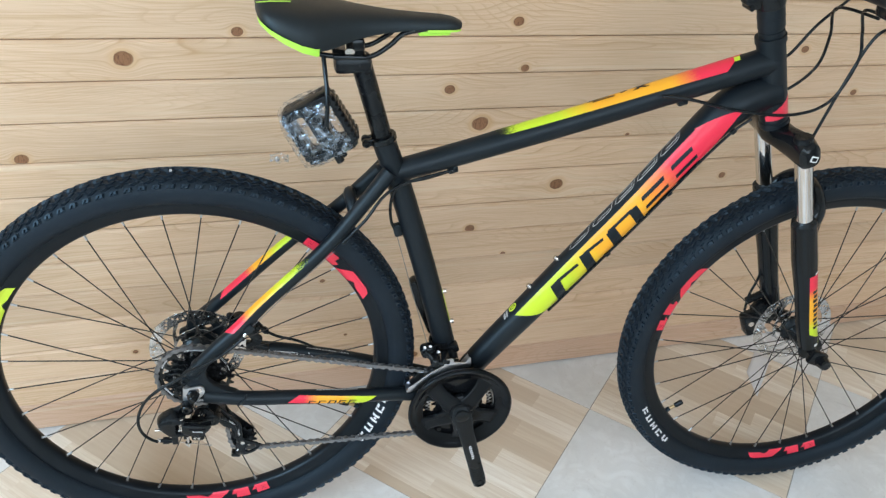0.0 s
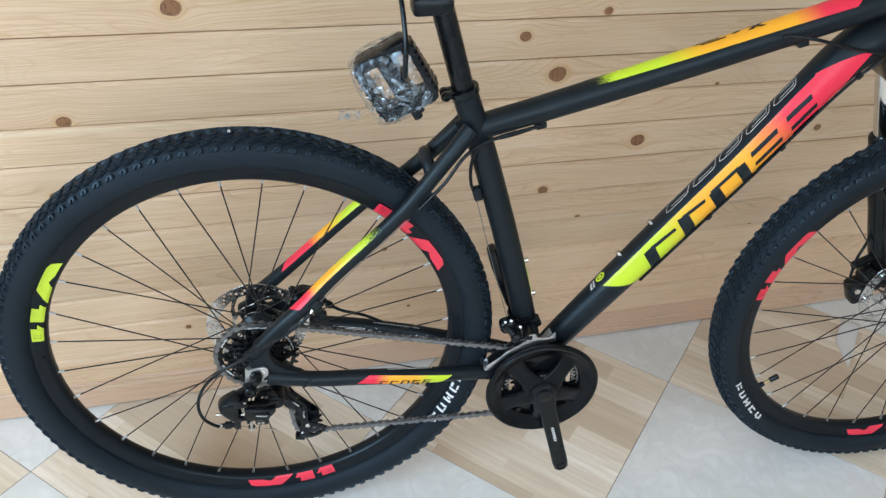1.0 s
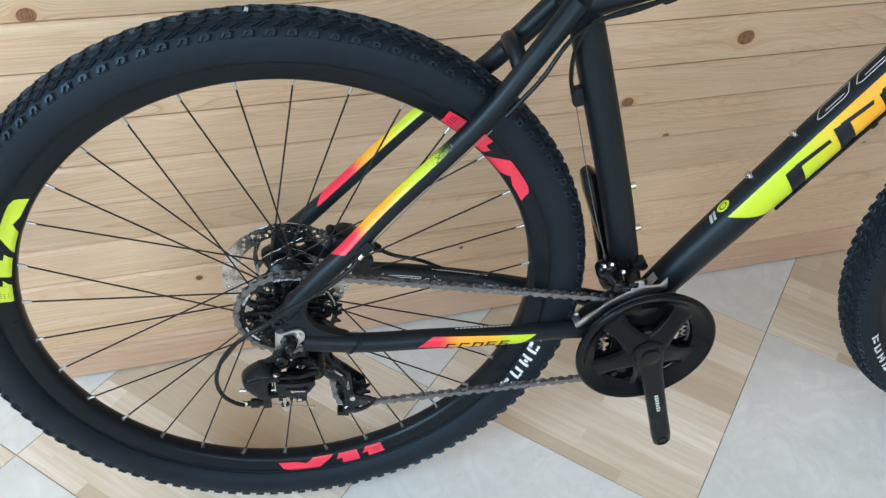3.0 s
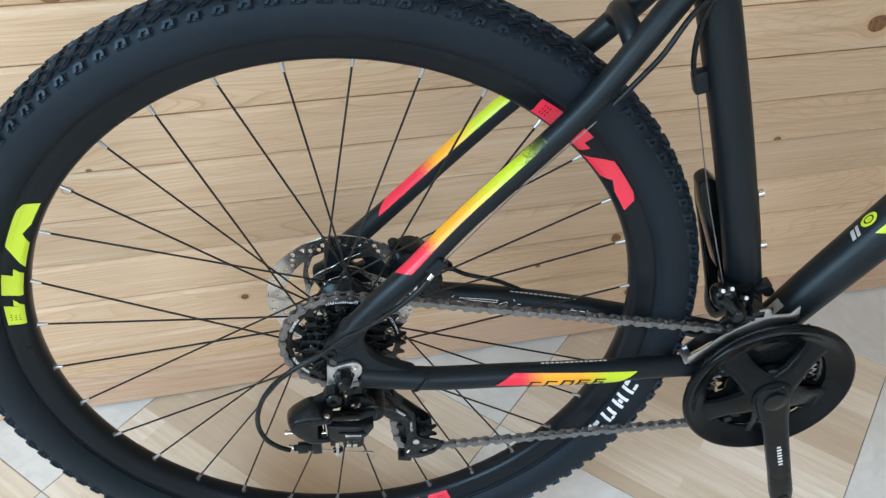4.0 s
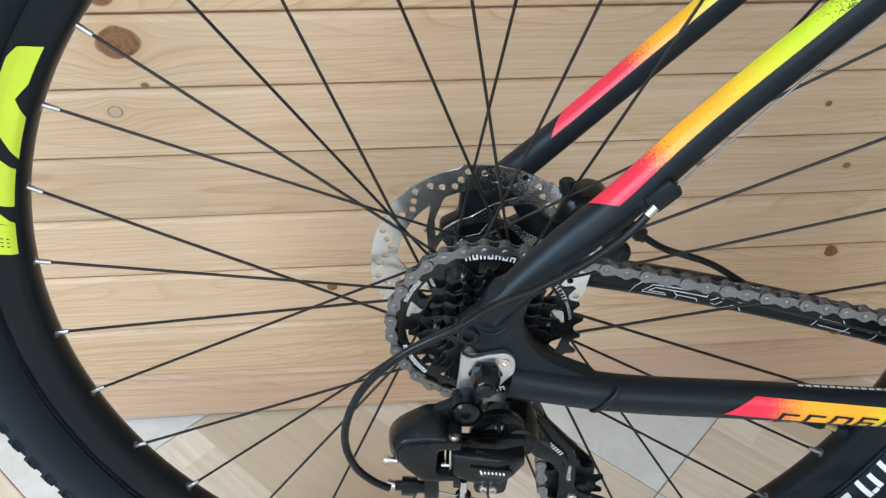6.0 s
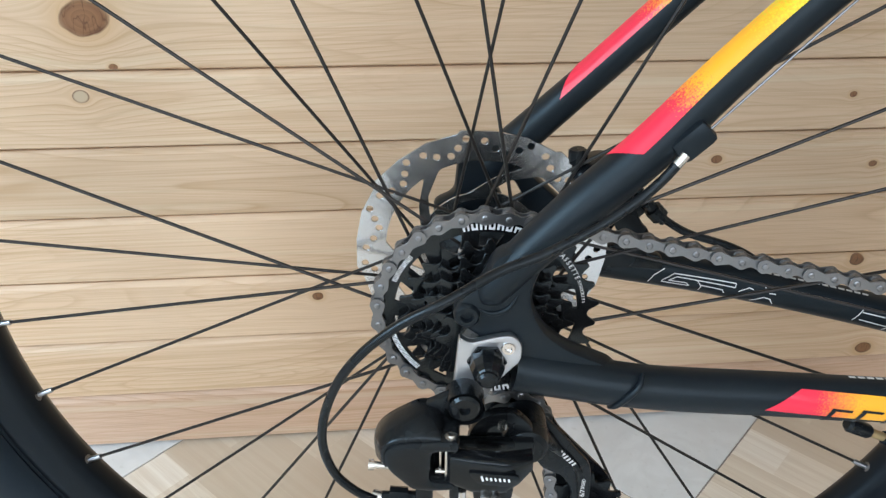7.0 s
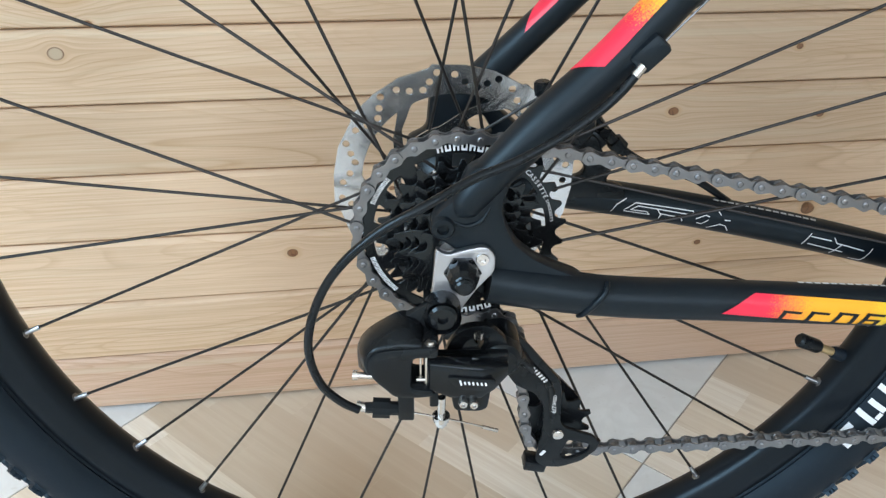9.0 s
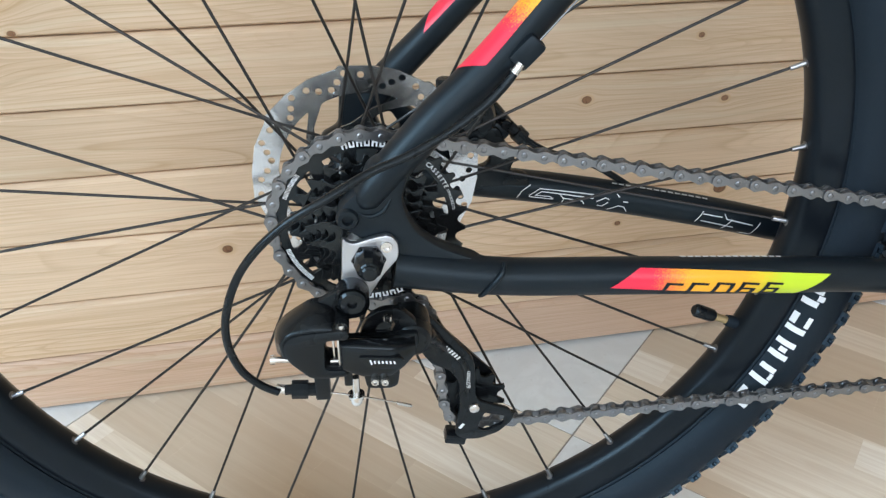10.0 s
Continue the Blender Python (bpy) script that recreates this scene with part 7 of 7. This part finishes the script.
bm = bmesh.new()
sweep(bm, [(0.008, -0.004, 0.104), (0.010, -0.018, 0.085), (0.012, -0.030, 0.060), (0.012, -0.036, 0.032), (0.012, -0.034, 0.020)], 0.0031, seg=8)
block(bm, (0.006, 0.006, 0.008), Matrix.Translation((0.012, -0.037, 0.022)), 0.001)
part("cable_tie", bm, PLASTIC, bundle, "black nylon cable tie")
bm = bmesh.new()
bmesh.ops.create_grid(bm, x_segments=8, y_segments=6, size=0.5)
for v in bm.verts:
    x, y = v.co.x, v.co.y
    v.co = Vector((-0.052 + x * 0.026, -0.004 + 0.004 * math.sin(9 * x + 3 * y), -0.046 + y * 0.014))
film_end = part("film_end", bm, CLEAR, bundle, "loose end of the film")
sol = film_end.modifiers.new("thick", "SOLIDIFY")
sol.thickness = 0.0004

# ---- slip of paper on the floor behind the front wheel ----
bm = bmesh.new()
c, s = math.cos(radians(44)), math.sin(radians(44))
N_ = 14
gr = []
for i in range(N_ + 1):
    row = []
    for j in range(5):
        u, v = -0.085 + 0.17 * i / N_, -0.021 + 0.042 * j / 4 * (0.04 + 0.96 * min(1, i / 6))
        row.append(bm.verts.new((1.335 + u * c - v * s, 0.145 + u * s + v * c, FLOOR_Z + 0.0012 + 0.002 * (1 + math.sin(u * 40 + 1)) * 0.5)))
    gr.append(row)
for i in range(N_):
    for j in range(4):
        bm.faces.new((gr[i][j], gr[i + 1][j], gr[i + 1][j + 1], gr[i][j + 1]))
slip = part("paper_slip", bm, WHITE, None)
sol = slip.modifiers.new("thick", "SOLIDIFY")
sol.thickness = 0.0006
tagged(slip, "narrow pointed white paper slip lying on the floor tile", "paper")

# ---- wall boards ----
BOARD, N_BOARDS = 0.0690, 39
SEAMS = [0.0, 0.0669, 0.1344, 0.2051, 0.2726, 0.3404, 0.4080, 0.4745, 0.5490, 0.6150, 0.6870, 0.7585, 0.8291]
while len(SEAMS) <= N_BOARDS:
    SEAMS.append(SEAMS[-1] + 0.0697)
KNOTS = ((-0.070, 0.798, 0.013), (0.109, 0.841, 0.0085), (0.601, 0.858, 0.009), (0.628, 0.769, 0.007), (0.485, 0.730, 0.009), (0.554, 0.658, 0.014), (1.145, 0.507, 0.007), (-0.246, 0.625, 0.0095), (0.429, 0.197, 0.0065), (-0.114, 0.181, 0.0048), (-0.277, 0.451, 0.0155), (-0.283, 0.492, 0.009), (-0.292, 0.388, -0.006), (0.258, 0.315, 0.0045), (0.413, 0.306, 0.0035), (0.471, 0.081, 0.008), (0.742, 0.511, 0.012), (0.564, 0.417, 0.009), (1.245, 0.798, 0.008), (1.100, 0.545, 0.004), (0.879, 0.620, 0.004), (0.052, 0.557, 0.003), (0.778, 0.775, 0.008), (-0.015, 0.247, 0.0025), (1.415, 0.698, 0.007), (0.150, 0.680, 0.003), (0.373, 0.376, 0.003), (0.311, 0.164, 0.003), (-0.262, 0.412, 0.003), (0.648, 0.345, 0.005), (1.064, 0.274, 0.005))


def board_mesh(h):
    """A long board: undercut lower edge over a shadow gap, chamfered upper edge."""
    t = 0.0145
    prof = [(t, 0.0010), (0.0028, 0.0010), (0.0003, 0.0027), (0.0, 0.0034), (0.0, h - 0.0062), (0.0005, h - 0.0056), (0.0046, h - 0.0012), (0.0110, h - 0.0004), (t, h - 0.0004)]
    bm = bmesh.new()
    n = 24
    L = LX / 2
    cols = [[bm.verts.new((-L + LX * i / n, y, z)) for y, z in prof] for i in range(n + 1)]
    for a, b in zip(cols, cols[1:]):
        for k in range(len(prof)):
            k2 = (k + 1) % len(prof)
            bm.faces.new((a[k], a[k2], b[k2], b[k]))
    bm.faces.new(cols[0]), bm.faces.new(cols[-1][::-1])
    bmesh.ops.recalc_face_normals(bm, faces=bm.faces)
    return bm


plank = part("plank", board_mesh(BOARD), PINE, wall_north, "", smooth=False)
rng = random.Random(11)
for i in range(N_BOARDS):
    z0, z1 = SEAMS[i], SEAMS[i + 1]
    m = Matrix.Translation((WX, WALL_Y + rng.uniform(-0.0005, 0.0005), z0)) @ Matrix.Diagonal((1, 1, (z1 - z0) / BOARD, 1))
    ob = plank if i == 0 else again(plank, m, wall_north)
    ob.matrix_basis = m
    mine = [(x - WX, (z - z0) * BOARD / (z1 - z0), r) for x, z, r in KNOTS if z0 <= z < z1]
    while len(mine) < 3:
        mine.append((rng.choice((-1, 1)) * rng.uniform(1.6, 2.6), rng.uniform(0.01, 0.06), rng.uniform(0.003, 0.010)))
    for key, k in zip(("knot_a", "knot_b", "knot_c"), mine):
        ob[key] = [float(v) for v in k]
skirting = plank.data.copy()
skirting.materials[0] = PINE_BASE
plank.data = skirting

# ---- floor tiles ----
TILE = 0.449
A0 = Vector((0.857, 0.112, 0))
TURN = -1.5


def tile_mesh():
    return box((TILE - 0.0016, TILE - 0.0016, 0.010), Matrix.Translation((0, 0, -0.005)), 0.0006)


tile_a = part("tile", tile_mesh(), PARQUET, floor, "", smooth=False)
tile_b = part("tile", tile_mesh(), MARBLE, floor, "", smooth=False)
made = [0, 0]
X0, X1, Y0, Y1 = ROOM_L, ROOM_R, ROOM_BACK, WALL_Y + 0.010


def cut_tile(m, material):
    """A tile cut off along the walls."""
    bm = tile_mesh()
    bmesh.ops.transform(bm, matrix=m, verts=bm.verts)
    for co, no in (((X0, 0, 0), (-1, 0, 0)), ((X1, 0, 0), (1, 0, 0)), ((0, Y0, 0), (0, -1, 0)), ((0, Y1, 0), (0, 1, 0))):
        bmesh.ops.bisect_plane(bm, geom=bm.verts[:] + bm.edges[:] + bm.faces[:], plane_co=co, plane_no=no, clear_outer=True)
    if len(bm.faces) < 3:
        bm.free()
        return
    bmesh.ops.holes_fill(bm, edges=bm.edges)
    bmesh.ops.transform(bm, matrix=m.inverted(), verts=bm.verts)
    part("tile", bm, material, floor, "", smooth=False).matrix_basis = m


for i in range(-12, 13):
    for j in range(-12, 13):
        u, v = (i + 0.5) * TILE, (j + 0.5) * TILE
        d = Matrix.Rotation(radians(45 + TURN), 2) @ Vector((u, v))
        x, y = A0.x + d.x, A0.y + d.y
        h = TILE / math.sqrt(2) * 1.01
        if x + h < X0 or x - h > X1 or y + h < Y0 or y - h > Y1:
            continue
        k = 0 if (i + j) % 2 else 1
        m = pose(x, y, FLOOR_Z + rng.uniform(-0.0002, 0.0002), 0, 0, 45 + TURN)
        ob = (tile_a, tile_b)[k]
        if x - h < X0 or x + h > X1 or y - h < Y0 or y + h > Y1:
            cut_tile(m, (PARQUET, MARBLE)[k])
        elif made[k]:
            again(ob, m, floor)
            made[k] += 1
        else:
            ob.matrix_basis = m
            made[k] += 1
